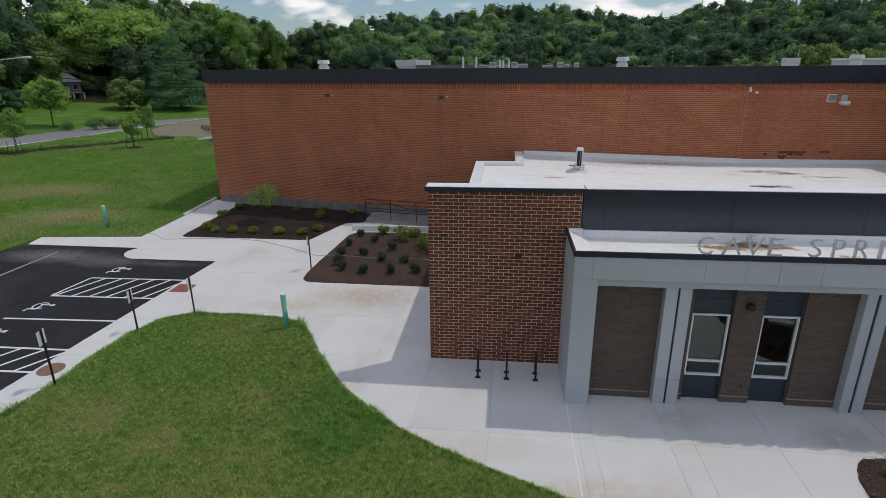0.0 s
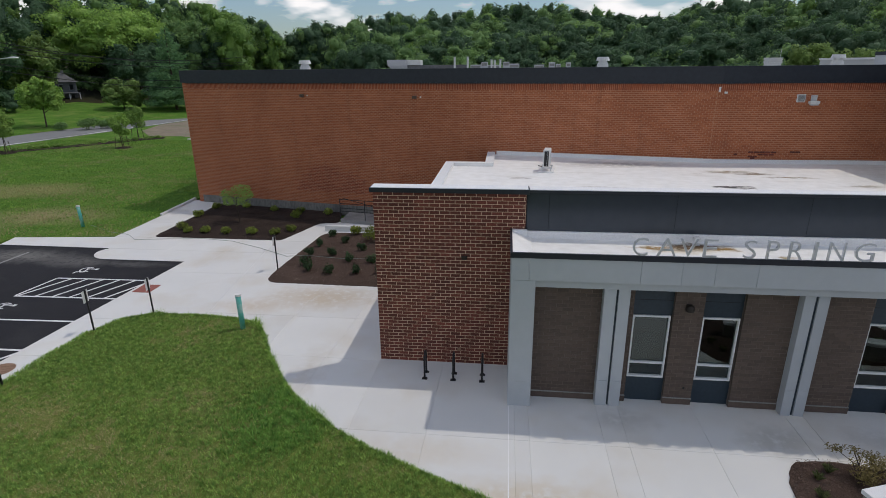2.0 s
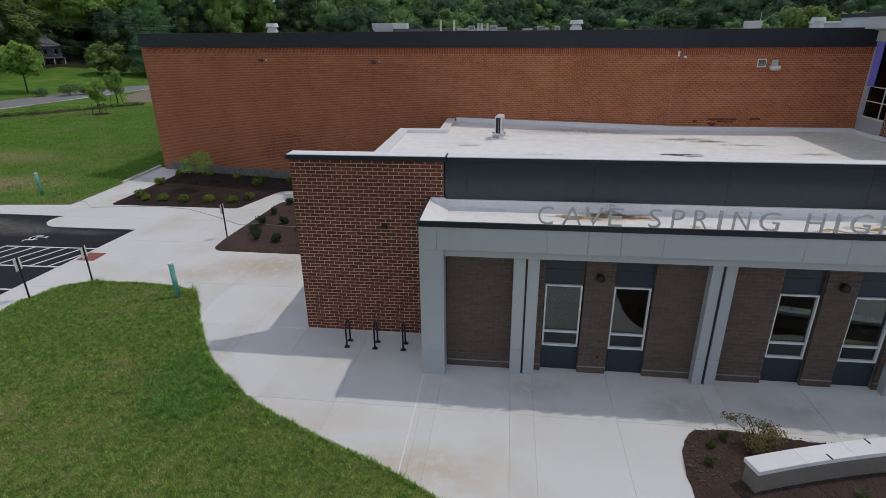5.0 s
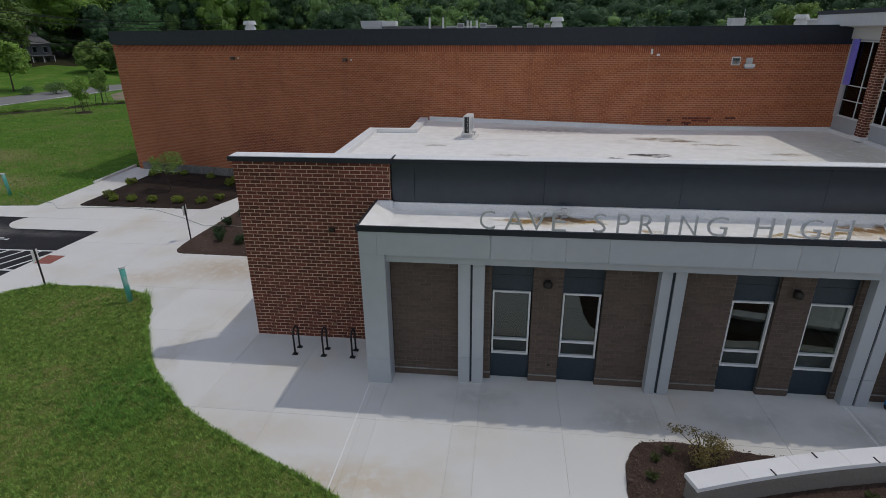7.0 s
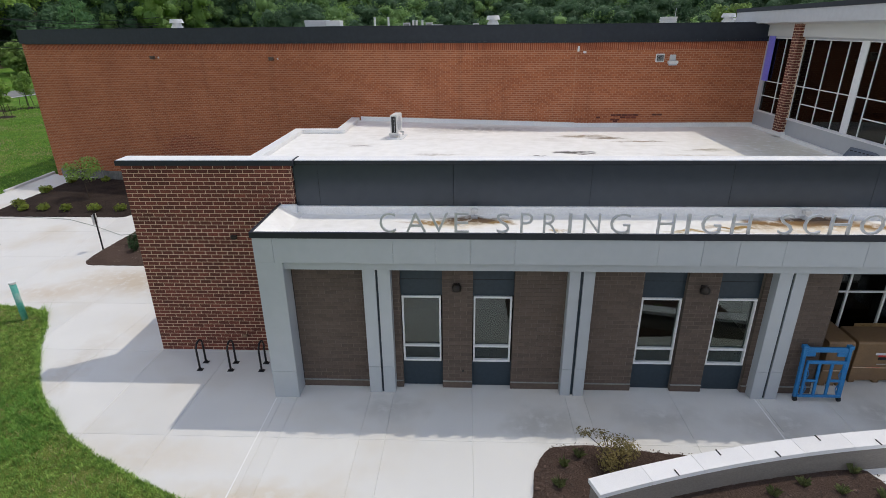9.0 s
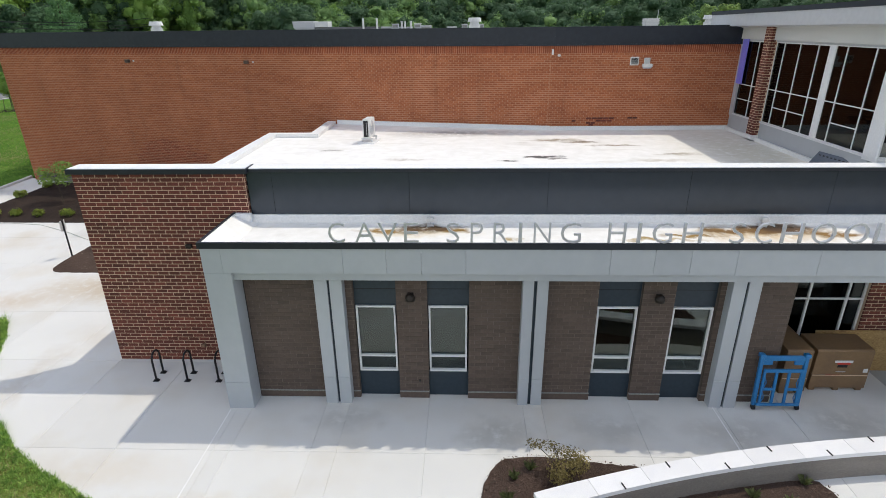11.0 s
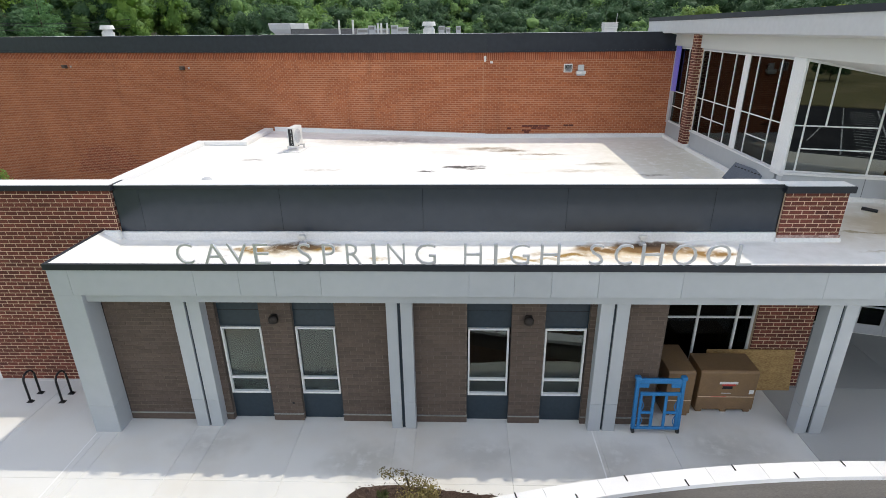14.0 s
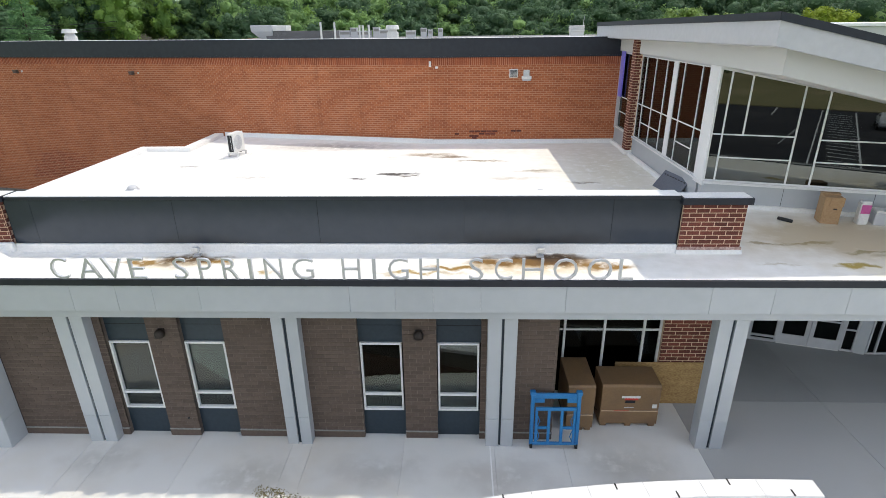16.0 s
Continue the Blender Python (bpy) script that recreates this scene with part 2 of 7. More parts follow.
M_GAP = surface("dark_joint", (0.012, 0.013, 0.015), (0.022, 0.023, 0.026), 1.0, 20, 0.9, bumps=0.1)
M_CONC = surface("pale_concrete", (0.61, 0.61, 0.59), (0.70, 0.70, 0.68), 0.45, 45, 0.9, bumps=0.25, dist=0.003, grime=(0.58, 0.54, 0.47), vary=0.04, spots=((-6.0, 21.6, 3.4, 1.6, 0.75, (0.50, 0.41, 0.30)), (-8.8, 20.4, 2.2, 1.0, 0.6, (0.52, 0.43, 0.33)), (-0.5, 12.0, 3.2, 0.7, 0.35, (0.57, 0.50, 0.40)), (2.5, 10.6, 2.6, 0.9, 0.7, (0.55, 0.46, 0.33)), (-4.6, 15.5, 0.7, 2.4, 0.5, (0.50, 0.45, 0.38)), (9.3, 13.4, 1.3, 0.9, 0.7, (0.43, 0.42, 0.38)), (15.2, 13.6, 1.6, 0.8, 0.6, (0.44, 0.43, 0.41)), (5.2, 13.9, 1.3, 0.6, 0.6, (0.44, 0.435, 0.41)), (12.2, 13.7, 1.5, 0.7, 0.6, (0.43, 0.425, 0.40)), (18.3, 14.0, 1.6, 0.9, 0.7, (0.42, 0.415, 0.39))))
# two darker copies of the concrete carry the porch's shade in their colour
M_CONC_EDGE = surface("half_shaded_porch_concrete", (0.36, 0.365, 0.36), (0.45, 0.455, 0.445), 0.35, 40, 0.8, bumps=0.2, dist=0.003, grime=(0.34, 0.335, 0.32), vary=0.03)
M_CONC_PORCH = surface("shaded_porch_concrete", (0.27, 0.277, 0.275), (0.34, 0.347, 0.345), 0.35, 40, 0.75, bumps=0.2, dist=0.003, grime=(0.22, 0.225, 0.22), vary=0.03)
M_CONC_OLD = surface("weathered_concrete", (0.22, 0.22, 0.21), (0.36, 0.355, 0.34), 0.8, 25, 0.92, bumps=0.4, grime=(0.14, 0.14, 0.13))
M_PLINTH = surface("stained_plinth", (0.11, 0.11, 0.10), (0.25, 0.245, 0.23), 1.1, 9, 0.92, bumps=0.4, grime=(0.08, 0.08, 0.075), stretch=(1, 1, 0.4))
M_JOINT = surface("joint_filler", (0.07, 0.068, 0.062), (0.13, 0.125, 0.115), 1.0, 30, 0.95)
M_CAP = surface("white_cast_stone", (0.70, 0.70, 0.71), (0.80, 0.80, 0.80), 1.4, 60, 0.8, bumps=0.3, dist=0.002, vary=0.05)
M_SEATWALL = surface("taupe_block", (0.170, 0.150, 0.132), (0.265, 0.240, 0.215), 1.2, 40, 0.9, stretch=(0.4, 0.4, 3.0))
M_ASPHALT = surface("black_asphalt", (0.016, 0.016, 0.019), (0.034, 0.034, 0.038), 0.25, 110, 0.95, spec=0.2, bumps=0.5, dist=0.006, grime=(0.060, 0.059, 0.060), spots=((-24.5, 25.6, 3.6, 1.3, 0.9, (0.17, 0.165, 0.155)), (-20.8, 25.0, 2.4, 1.1, 0.8, (0.14, 0.135, 0.13)), (-17.6, 24.9, 2.6, 0.5, 0.7, (0.11, 0.108, 0.105))))
M_ROAD = surface("grey_road_asphalt", (0.17, 0.17, 0.17), (0.24, 0.24, 0.235), 0.2, 40, 0.9, bumps=0.2)
M_LINE = surface("white_line_paint", (0.62, 0.62, 0.62), (0.80, 0.80, 0.80), 3.0, 60, 0.7, bumps=0.2, dist=0.002)
M_GRASS = surface("lawn_ground", (0.120, 0.165, 0.035), (0.220, 0.265, 0.065), 0.28, 30, 0.95, bumps=0.7, dist=0.03, grime=(0.270, 0.235, 0.105), spec=0.1)
M_FARGRASS = surface("meadow_ground", (0.042, 0.128, 0.014), (0.155, 0.285, 0.045), 0.5, 9, 0.95, bumps=0.9, dist=0.06, grime=(0.21, 0.26, 0.07), spec=0.1, spots=((-29.5, 33.5, 6.0, 3.0, 0.9, (0.34, 0.29, 0.15)), (-38.0, 41.0, 8.0, 3.5, 0.7, (0.30, 0.28, 0.12)), (-34.0, 29.0, 5.0, 3.0, 0.9, (0.34, 0.29, 0.16)), (-26.0, 47.0, 3.0, 7.0, 0.6, (0.05, 0.12, 0.02)), (-46.0, 34.0, 8.0, 3.0, 0.8, (0.36, 0.31, 0.17))))
M_MULCH = surface("dark_brown_mulch", (0.022, 0.017, 0.015), (0.088, 0.064, 0.053), 1.0, 38, 0.95, bumps=1.0, dist=0.03, spec=0.1)
M_SOIL = surface("reddish_soil", (0.066, 0.045, 0.036), (0.150, 0.103, 0.083), 1.0, 34, 0.95, bumps=1.0, dist=0.03, spec=0.1)
M_GRAVEL = surface("tan_gravel", (0.17, 0.14, 0.10), (0.31, 0.25, 0.18), 0.5, 6, 0.95, bumps=0.8, dist=0.04, grime=(0.13, 0.16, 0.06))
M_ROOF = roof_membrane("white_roof_sheet", ((11.65, 25.1, 0.9, 0.32, 1.8, (0.06, 0.055, 0.05)), (12.3, 24.75, 0.6, 0.16, 1.3, (0.14, 0.12, 0.10)), (10.25, 24.4, 0.5, 0.16, 1.6, (0.09, 0.08, 0.07)), (12.8, 28.7, 1.6, 0.5, 1.0, (0.34, 0.28, 0.20)), (13.9, 28.2, 0.9, 0.4, 1.3, (0.22, 0.17, 0.11)), (15.2, 27.4, 1.5, 0.2, 1.1, (0.30, 0.24, 0.16)), (18.9, 23.8, 0.6, 0.3, 1.2, (0.16, 0.13, 0.10)), (17.4, 25.6, 1.2, 0.3, 0.9, (0.30, 0.25, 0.17)),
    # beige patch paints the tower's shade warmer; grey patch runs along the hall
    (20.5, 25.5, 3.5, 7.0, 0.7, (0.62, 0.58, 0.46)), (8.0, 30.6, 4.5, 1.2, 0.8, (0.42, 0.40, 0.37)), (16.2, 24.4, 1.6, 0.3, 0.6, (0.42, 0.36, 0.26)), (5.9, 24.7, 1.3, 0.2, 0.7, (0.42, 0.38, 0.32)), (2.4, 26.5, 0.8, 0.2, 0.9, (0.30, 0.27, 0.24))))
M_CANOPY_ROOF = roof_membrane("white_canopy_sheet", ((7.2, 15.95, 1.7, 0.55, 0.6, (0.62, 0.47, 0.22)), (7.35, 16.15, 1.2, 0.42, 1.7, (0.11, 0.06, 0.02)), (6.2, 16.0, 0.8, 0.16, 1.4, (0.30, 0.18, 0.05)), (8.2, 15.95, 0.5, 0.22, 1.5, (0.26, 0.15, 0.03)),
    (16.1, 15.75, 2.6, 0.8, 0.75, (0.60, 0.42, 0.18)), (16.3, 16.1, 1.8, 0.55, 1.8, (0.20, 0.10, 0.02)), (16.45, 16.2, 1.0, 0.42, 1.8, (0.075, 0.035, 0.01)), (15.2, 16.0, 1.0, 0.34, 1.5, (0.20, 0.105, 0.025)), (14.3, 15.65, 0.9, 0.16, 1.5, (0.30, 0.18, 0.04)), (13.3, 15.35, 1.2, 0.14, 1.1, (0.40, 0.28, 0.10)), (17.6, 15.8, 0.9, 0.26, 1.6, (0.26, 0.14, 0.03)), (9.65, 15.35, 0.22, 0.2, 1.3, (0.40, 0.28, 0.10)),
    (22.45, 17.3, 0.5, 0.10, 1.2, (0.36, 0.29, 0.17)), (22.95, 17.2, 0.4, 0.09, 1.1, (0.36, 0.29, 0.17)), (23.7, 17.3, 0.8, 0.14, 1.4, (0.34, 0.26, 0.13)), (24.6, 16.7, 0.9, 0.12, 1.3, (0.33, 0.27, 0.14)), (23.8, 15.85, 0.5, 0.20, 1.4, (0.42, 0.31, 0.08)), (25.6, 16.4, 1.2, 0.2, 1.1, (0.40, 0.33, 0.2)), (22.0, 15.9, 0.5, 0.12, 0.8, (0.48, 0.41, 0.28)), (27.4, 16.6, 1.6, 0.4, 1.0, (0.42, 0.35, 0.22))),
    wash=((24.8, 17.8, 5.2, 2.4, 1.3, (0.56, 0.475, 0.345)), (29.0, 17.0, 5.5, 2.8, 1.2, (0.56, 0.475, 0.345)), (25.8, 15.6, 3.4, 0.9, 0.8, (0.68, 0.58, 0.38))))
M_FLASH = surface("white_flashing", (0.72, 0.72, 0.71), (0.85, 0.85, 0.84), 1.5, 18, 0.5, bumps=0.15)
M_LETTER = surface("brushed_aluminium", (0.50, 0.51, 0.53), (0.62, 0.63, 0.65), 2.0, 60, 0.38, 0.45, 0.1)
M_BLUE = surface("blue_paint", (0.010, 0.145, 0.36), (0.018, 0.205, 0.47), 2.0, 40, 0.4, 0.0, 0.1)
M_BOX = surface("tan_enamel", (0.19, 0.115, 0.055), (0.25, 0.155, 0.080), 1.5, 30, 0.5, 0.1, 0.1, grime=(0.16, 0.10, 0.06))
M_RED = surface("red_label", (0.50, 0.03, 0.02), (0.60, 0.05, 0.03), 4, 30, 0.5, bumps=0)
M_OSB = surface("strand_board", (0.26, 0.15, 0.055), (0.50, 0.33, 0.14), 3.0, 16, 0.85, bumps=0.5, dist=0.004, stretch=(1, 1, 2.2))
M_CARD = surface("cardboard", (0.32, 0.20, 0.105), (0.42, 0.275, 0.155), 2.0, 25, 0.9)
M_TEAL = surface("teal_pipe_sleeve", (0.06, 0.36, 0.30), (0.13, 0.50, 0.42), 3.0, 14, 0.45, bumps=0.15, grime=(0.55, 0.6, 0.56))
M_GALV = surface("galvanised_metal", (0.50, 0.51, 0.52), (0.68, 0.69, 0.70), 2.0, 20, 0.4, 0.6, 0.1)
M_CREAM = surface("white_enamel", (0.62, 0.62, 0.60), (0.76, 0.76, 0.74), 2.0, 20, 0.4, 0.0, 0.05)
M_PURPLE = surface("violet_film", (0.19, 0.18, 0.68), (0.26, 0.24, 0.80), 1.0, 12, 0.35, bumps=0.05)
M_TACTILE = surface("red_tactile", (0.24, 0.075, 0.055), (0.32, 0.11, 0.085), 2.0, 40, 0.85, bumps=0.4)
M_RUSTLID = surface("rusty_iron", (0.21, 0.125, 0.08), (0.33, 0.205, 0.135), 3.0, 30, 0.85, 0.2, 0.4)
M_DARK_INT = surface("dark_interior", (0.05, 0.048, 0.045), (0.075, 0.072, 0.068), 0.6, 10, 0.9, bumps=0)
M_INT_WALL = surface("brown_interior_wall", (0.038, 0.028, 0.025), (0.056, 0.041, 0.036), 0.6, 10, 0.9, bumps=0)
M_GLASS = glass("window_glass", 0.045, (0.35, 0.42, 0.40))
M_GLASS_T = glass("tower_glass", 0.01, (0.17, 0.175, 0.18), 1.30)
M_GLASS_F = glass("tower_front_glass", 0.10, (0.12, 0.14, 0.13))
M_BARK = surface("grey_brown_bark", (0.045, 0.033, 0.024), (0.11, 0.085, 0.062), 3.0, 30, 0.95, bumps=0.8, dist=0.02)
M_LEAF = foliage("broad_leaves", (0.127, 0.225, 0.073), (0.300, 0.460, 0.158), 0.6, 0.3, 0.5, 0.36, 0.35)
M_LEAF_Y = foliage("sunny_leaves", (0.206, 0.356, 0.062), (0.475, 0.675, 0.169), 0.6, 0.45, 0.5, 0.36, 0.35)
M_LEAF_A = foliage("acid_leaves", (0.17, 0.24, 0.02), (0.40, 0.48, 0.06), 0.6, 0.45, 0.5, 0.36, 0.35)
M_LEAF_Y2 = foliage("dusty_leaves", (0.163, 0.263, 0.069), (0.413, 0.556, 0.169), 0.6, 0.45, 0.5, 0.36, 0.35)
M_LEAF_D = foliage("dark_leaves", (0.072, 0.148, 0.072), (0.175, 0.300, 0.143), 0.6, 0.2, 0.5, 0.36, 0.35)
M_SPRUCE = foliage("blue_green_needles", (0.125, 0.280, 0.105), (0.345, 0.590, 0.265), 0.6, 0.5, 0.5, 0.36, 0.35)
M_SHRUB = foliage("yellow_green_shrub", (0.11, 0.17, 0.025), (0.32, 0.37, 0.07))
M_HOLLY = foliage("dark_green_shrub", (0.026, 0.060, 0.024), (0.072, 0.130, 0.052))
M_DRY = foliage("bronze_leaves", (0.16, 0.135, 0.045), (0.32, 0.26, 0.11))
M_BLADE = foliage("grass_blades", (0.180, 0.345, 0.058), (0.620, 0.830, 0.230), 0.7, 6.5, shade=(0.46, 0.56, 0.50))
M_MEADOW = foliage("meadow_blades", (0.15, 0.32, 0.04), (0.42, 0.66, 0.13), 0.7, 1.2)
M_WEED = foliage("weed_blades", (0.13, 0.30, 0.05), (0.36, 0.62, 0.14), 0.6, 4.0)
M_TUFT = foliage("tuft_blades", (0.10, 0.14, 0.05), (0.32, 0.35, 0.16), 0.7)
M_BLADE_DRY = foliage("straw_blades", (0.29, 0.27, 0.12), (0.54, 0.49, 0.24), 0.8)
M_LITTER = surface("leaf_litter", (0.020, 0.022, 0.010), (0.050, 0.046, 0.022), 0.3, 3, 0.95, bumps=0.6, dist=0.05, spec=0.1)
M_DRYGRASS = surface("dry_olive_grass", (0.13, 0.125, 0.055), (0.27, 0.235, 0.12), 0.12, 2.5, 0.95, bumps=0.6, dist=0.05, grime=(0.36, 0.29, 0.17), spec=0.1)
M_OLIVE = surface("olive_verge", (0.105, 0.11, 0.04), (0.19, 0.175, 0.075), 0.3, 6, 0.95, bumps=0.6, dist=0.04, spec=0.1)
M_SLATE = surface("grey_shingles", (0.10, 0.10, 0.105), (0.17, 0.17, 0.175), 1.0, 6, 0.9)
M_SIDING = surface("grey_siding", (0.10, 0.104, 0.11), (0.15, 0.155, 0.16), 0.6, 8, 0.85, stretch=(0.2, 0.2, 5))


# ---- building helpers ----
def box(bm, x0, x1, y0, y1, z0, z1):
    v = [bm.verts.new((x, y, z)) for x, y, z in ((x0, y0, z0), (x1, y0, z0), (x1, y1, z0), (x0, y1, z0), (x0, y0, z1), (x1, y0, z1), (x1, y1, z1), (x0, y1, z1))]
    for f in ((0, 3, 2, 1), (4, 5, 6, 7), (0, 1, 5, 4), (1, 2, 6, 5), (2, 3, 7, 6), (3, 0, 4, 7)):
        bm.faces.new([v[i] for i in f])
    return v


def prism(bm, pts, z0, z1):
    """A slab over the outline pts, counted anticlockwise from above."""
    lo = [bm.verts.new((x, y, z0)) for x, y in pts]
    hi = [bm.verts.new((x, y, z1)) for x, y in pts]
    bm.faces.new(list(reversed(lo)))
    bm.faces.new(hi)
    for i in range(len(pts)):
        j = (i + 1) % len(pts)
        bm.faces.new((lo[i], lo[j], hi[j], hi[i]))


def tube(bm, pts, r, n=8, r_end=None, cap=True):
    """A round bar along the points."""
    pts = [Vector(p) for p in pts]
    rings = []
    for i, p in enumerate(pts):
        d = (pts[min(i + 1, len(pts) - 1)] - pts[max(i - 1, 0)]).normalized()
        a = d.orthogonal().normalized() if abs(d.z) < 0.95 else Vector((1, 0, 0))
        a = (a - d * a.dot(d)).normalized()
        b = d.cross(a)
        rr = r if r_end is None else r + (r_end - r) * i / (len(pts) - 1)
        rings.append([bm.verts.new(p + (a * math.cos(k * math.tau / n) + b * math.sin(k * math.tau / n)) * rr) for k in range(n)])
    for u, v in zip(rings, rings[1:]):
        for k in range(n):
            bm.faces.new((u[k], u[(k + 1) % n], v[(k + 1) % n], v[k]))
    if cap:
        bm.faces.new(list(reversed(rings[0])))
        bm.faces.new(rings[-1])


def soften(bm, width, segments=1):
    bmesh.ops.bevel(bm, geom=list(bm.edges), offset=width, segments=segments, affect="EDGES", clamp_overlap=True)


def link(name, bm, material, smooth=False):
    bmesh.ops.recalc_face_normals(bm, faces=bm.faces)
    me = bpy.data.meshes.new(name)
    bm.to_mesh(me)
    bm.free()
    me.materials.append(material)
    if smooth:
        me.shade_smooth()
    return new(name, me)


def part(name, bm, material, parent, label="", smooth=False):
    ob = link(name, bm, material, smooth)
    ob.parent = parent
    if label:
        tagged(ob, label)
    return ob


def block(name, dims, material, parent=None, bevel=0.0, label=""):
    bm = bmesh.new()
    box(bm, *dims)
    if bevel:
        soften(bm, bevel)
    return part(name, bm, material, parent, label) if parent else link(name, bm, material)


def thing(name, label, category, at=(0, 0, 0), group="", turn=0):
    ob = new(name)
    ob.matrix_basis = pose(*at, 0, 0, turn)
    ob.empty_display_size = 0.2
    return tagged(ob, label, category, group)


def structure(ob, label="", category=""):
    return tagged(ob, label, category, "", "structure")


def from_arrays(name, verts, faces, material):
    """A mesh from numpy arrays: verts (n, 3), faces (m, k)."""
    me = bpy.data.meshes.new(name)
    m, k = faces.shape
    me.vertices.add(len(verts))
    me.vertices.foreach_set("co", np.ascontiguousarray(verts, dtype=np.float32).ravel())
    me.loops.add(m * k)
    me.loops.foreach_set("vertex_index", np.ascontiguousarray(faces, dtype=np.int32).ravel())
    me.polygons.add(m)
    me.polygons.foreach_set("loop_start", np.arange(0, m * k, k, dtype=np.int32))
    me.update(calc_edges=True)
    me.materials.append(material)
    me.shade_flat()
    return me


def inside(px, py, poly):
    """Which of the points lie inside the outline."""
    hit = np.zeros(len(px), bool)
    for (x0, y0), (x1, y1) in zip(poly, poly[1:] + poly[:1]):
        cross = ((y0 > py) != (y1 > py)) & (px < (x1 - x0) * (py - y0) / (y1 - y0 + 1e-12) + x0)
        hit ^= cross
    return hit


def bricks(parent, x0, x1, z0, z1, y, mat_single, mat_field, singles=0, bl=0.326, bh=0.117, joint=0.018, proud=0.004, deep=0.05, rough=0.0012):
    """Running bond on a wall that faces -y: the lowest bricks as parts, the rest joined."""
    rows = int((z1 - z0) / bh + 0.5)
    bh = (z1 - z0) / rows
    made, spots = {}, []
    for r in range(rows):
        x = x0 - (bl / 2 if r % 2 else 0)
        while x < x1 - 0.03:
            a, b = max(x, x0) + joint / 2, min(x + bl, x1) - joint / 2
            if b - a > 0.03:
                spots.append((a, round(b - a, 3), z0 + r * bh + joint / 2))
            x += bl
    h = bh - joint

    def shape(w):
        bm = bmesh.new()
        box(bm, 0, w, 0, deep, 0, h)
        if rough:
            soften(bm, 0.004)
        return bm
    rng = random.Random(int(abs(x0 * 91 + z0 * 37)) + 5)
    start = max(0, min(len(spots) - singles, int(len(spots) * 0.55) - singles // 2))
    for i in range(start, start + min(singles, len(spots))):
        a, w, z = spots[i]
        if w not in made:
            bm = shape(w)
            bmesh.ops.recalc_face_normals(bm, faces=bm.faces)
            made[w] = bpy.data.meshes.new("brick")
            bm.to_mesh(made[w])
            bm.free()
            made[w].materials.append(mat_single)
        ob = new("brick", made[w])
        ob.location = (a, y - proud + rng.uniform(-rough, rough), z)
        ob.parent = parent
    rest = spots[:start] + spots[start + singles:] if singles else spots
    if rest:
        vs, fs = [], []
        base = np.array(((0, 0, 0), (1, 0, 0), (1, 0, 1), (0, 0, 1), (0, 1, 0), (1, 1, 0), (1, 1, 1), (0, 1, 1)), float)
        quads = np.array(((0, 1, 2, 3), (1, 5, 6, 2), (4, 0, 3, 7), (3, 2, 6, 7), (4, 5, 1, 0)))
        for k, (a, w, z) in enumerate(rest):
            vs.append(base * (w, deep, h) + (a, y - proud + rng.uniform(-rough, rough), z))
            fs.append(quads + 8 * k)
        ob = new("brick_field", from_arrays("brick_field", np.concatenate(vs), np.concatenate(fs), mat_field))
        ob.parent = parent
        tagged(ob, kind="stuff")


# ---- terrain ----
def road_far_x(y):
    return -65.0 - (119.5 - y) * 0.178 + max(0, y - 119.5) * 0.12


def land(x, y):
    """Height of the open ground."""
    z = -0.25
    d = road_far_x(y) + 10.0 - x
    if d > 0:
        z = -0.25 + min(d, 10.0) * 0.025 + max(0.0, d - 10.0) * 0.06
        z = min(z, 16)
    if y > 96:
        z += 0.15 * min(y - 96, 150) * min(1.0, max(0.15, (x + 70) / 60))
    return z


xs = sorted(set([-900, -600, -400, -300, -240, -200, -170] + list(range(-150, 151, 6)) + [170, 200, 240, 300, 400, 600, 900]))
ys = sorted(set([-900, -500, -300, -200, -140, -100, -70, -40] + list(range(-20, 260, 6)) + [280, 320, 400, 600, 900]))
gv = np.array([(x, y, land(x, y)) for y in ys for x in xs])
nx = len(xs)
gf = np.array([(j * nx + i, j * nx + i + 1, (j + 1) * nx + i + 1, (j + 1) * nx + i) for j in range(len(ys) - 1) for i in range(nx - 1)])
ground_mesh = from_arrays("ground", gv, gf, M_FARGRASS)
ground_mesh.materials.append(M_LITTER)
ground_mesh.shade_smooth()
mid = gv[gf].mean(1)
far = np.hypot(mid[:, 0] - 6, mid[:, 1] - 2)
bearing = np.degrees(np.arctan2(mid[:, 0] - 6, mid[:, 1] - 2))
woods = (mid[:, 1] > 60) & (((bearing > -24) & (far > 119)) | ((bearing <= -24) & (far > 152)))
ground_mesh.polygons.foreach_set("material_index", woods.astype(np.int32))
ground = new("ground", ground_mesh)
structure(ground, "grassy open ground rising to a wooded hill", "ground")

LAWN_EDGE = [(-14.42, 11.94), (-14.22, 13.7), (-14.22, 15.69), (-14.0, 17.4), (-13.47, 18.75), (-12.56, 19.24), (-10.77, 19.35), (-8.76, 19.17), (-7.94, 18.85), (-7.27, 17.98), (-6.45, 16.54), (-5.02, 14.62), (-4.07, 13.7), (-2.85, 12.73), (-1.62, 11.98), (-0.24, 11.32), (1.0, 10.78), (1.64, 10.48), (5.0, 8.6), (7.6, 4.0), (8.2, -12.0)]
LAWN = [(8.2, -12.0)] + LAWN_EDGE[-2::-1] + [(-14.6, -12.0)]
bm = bmesh.new()
prism(bm, LAWN, -0.24, 0.015)
structure(link("lawn", bm, M_GRASS), "mown green lawn with dry straw patches", "lawn")
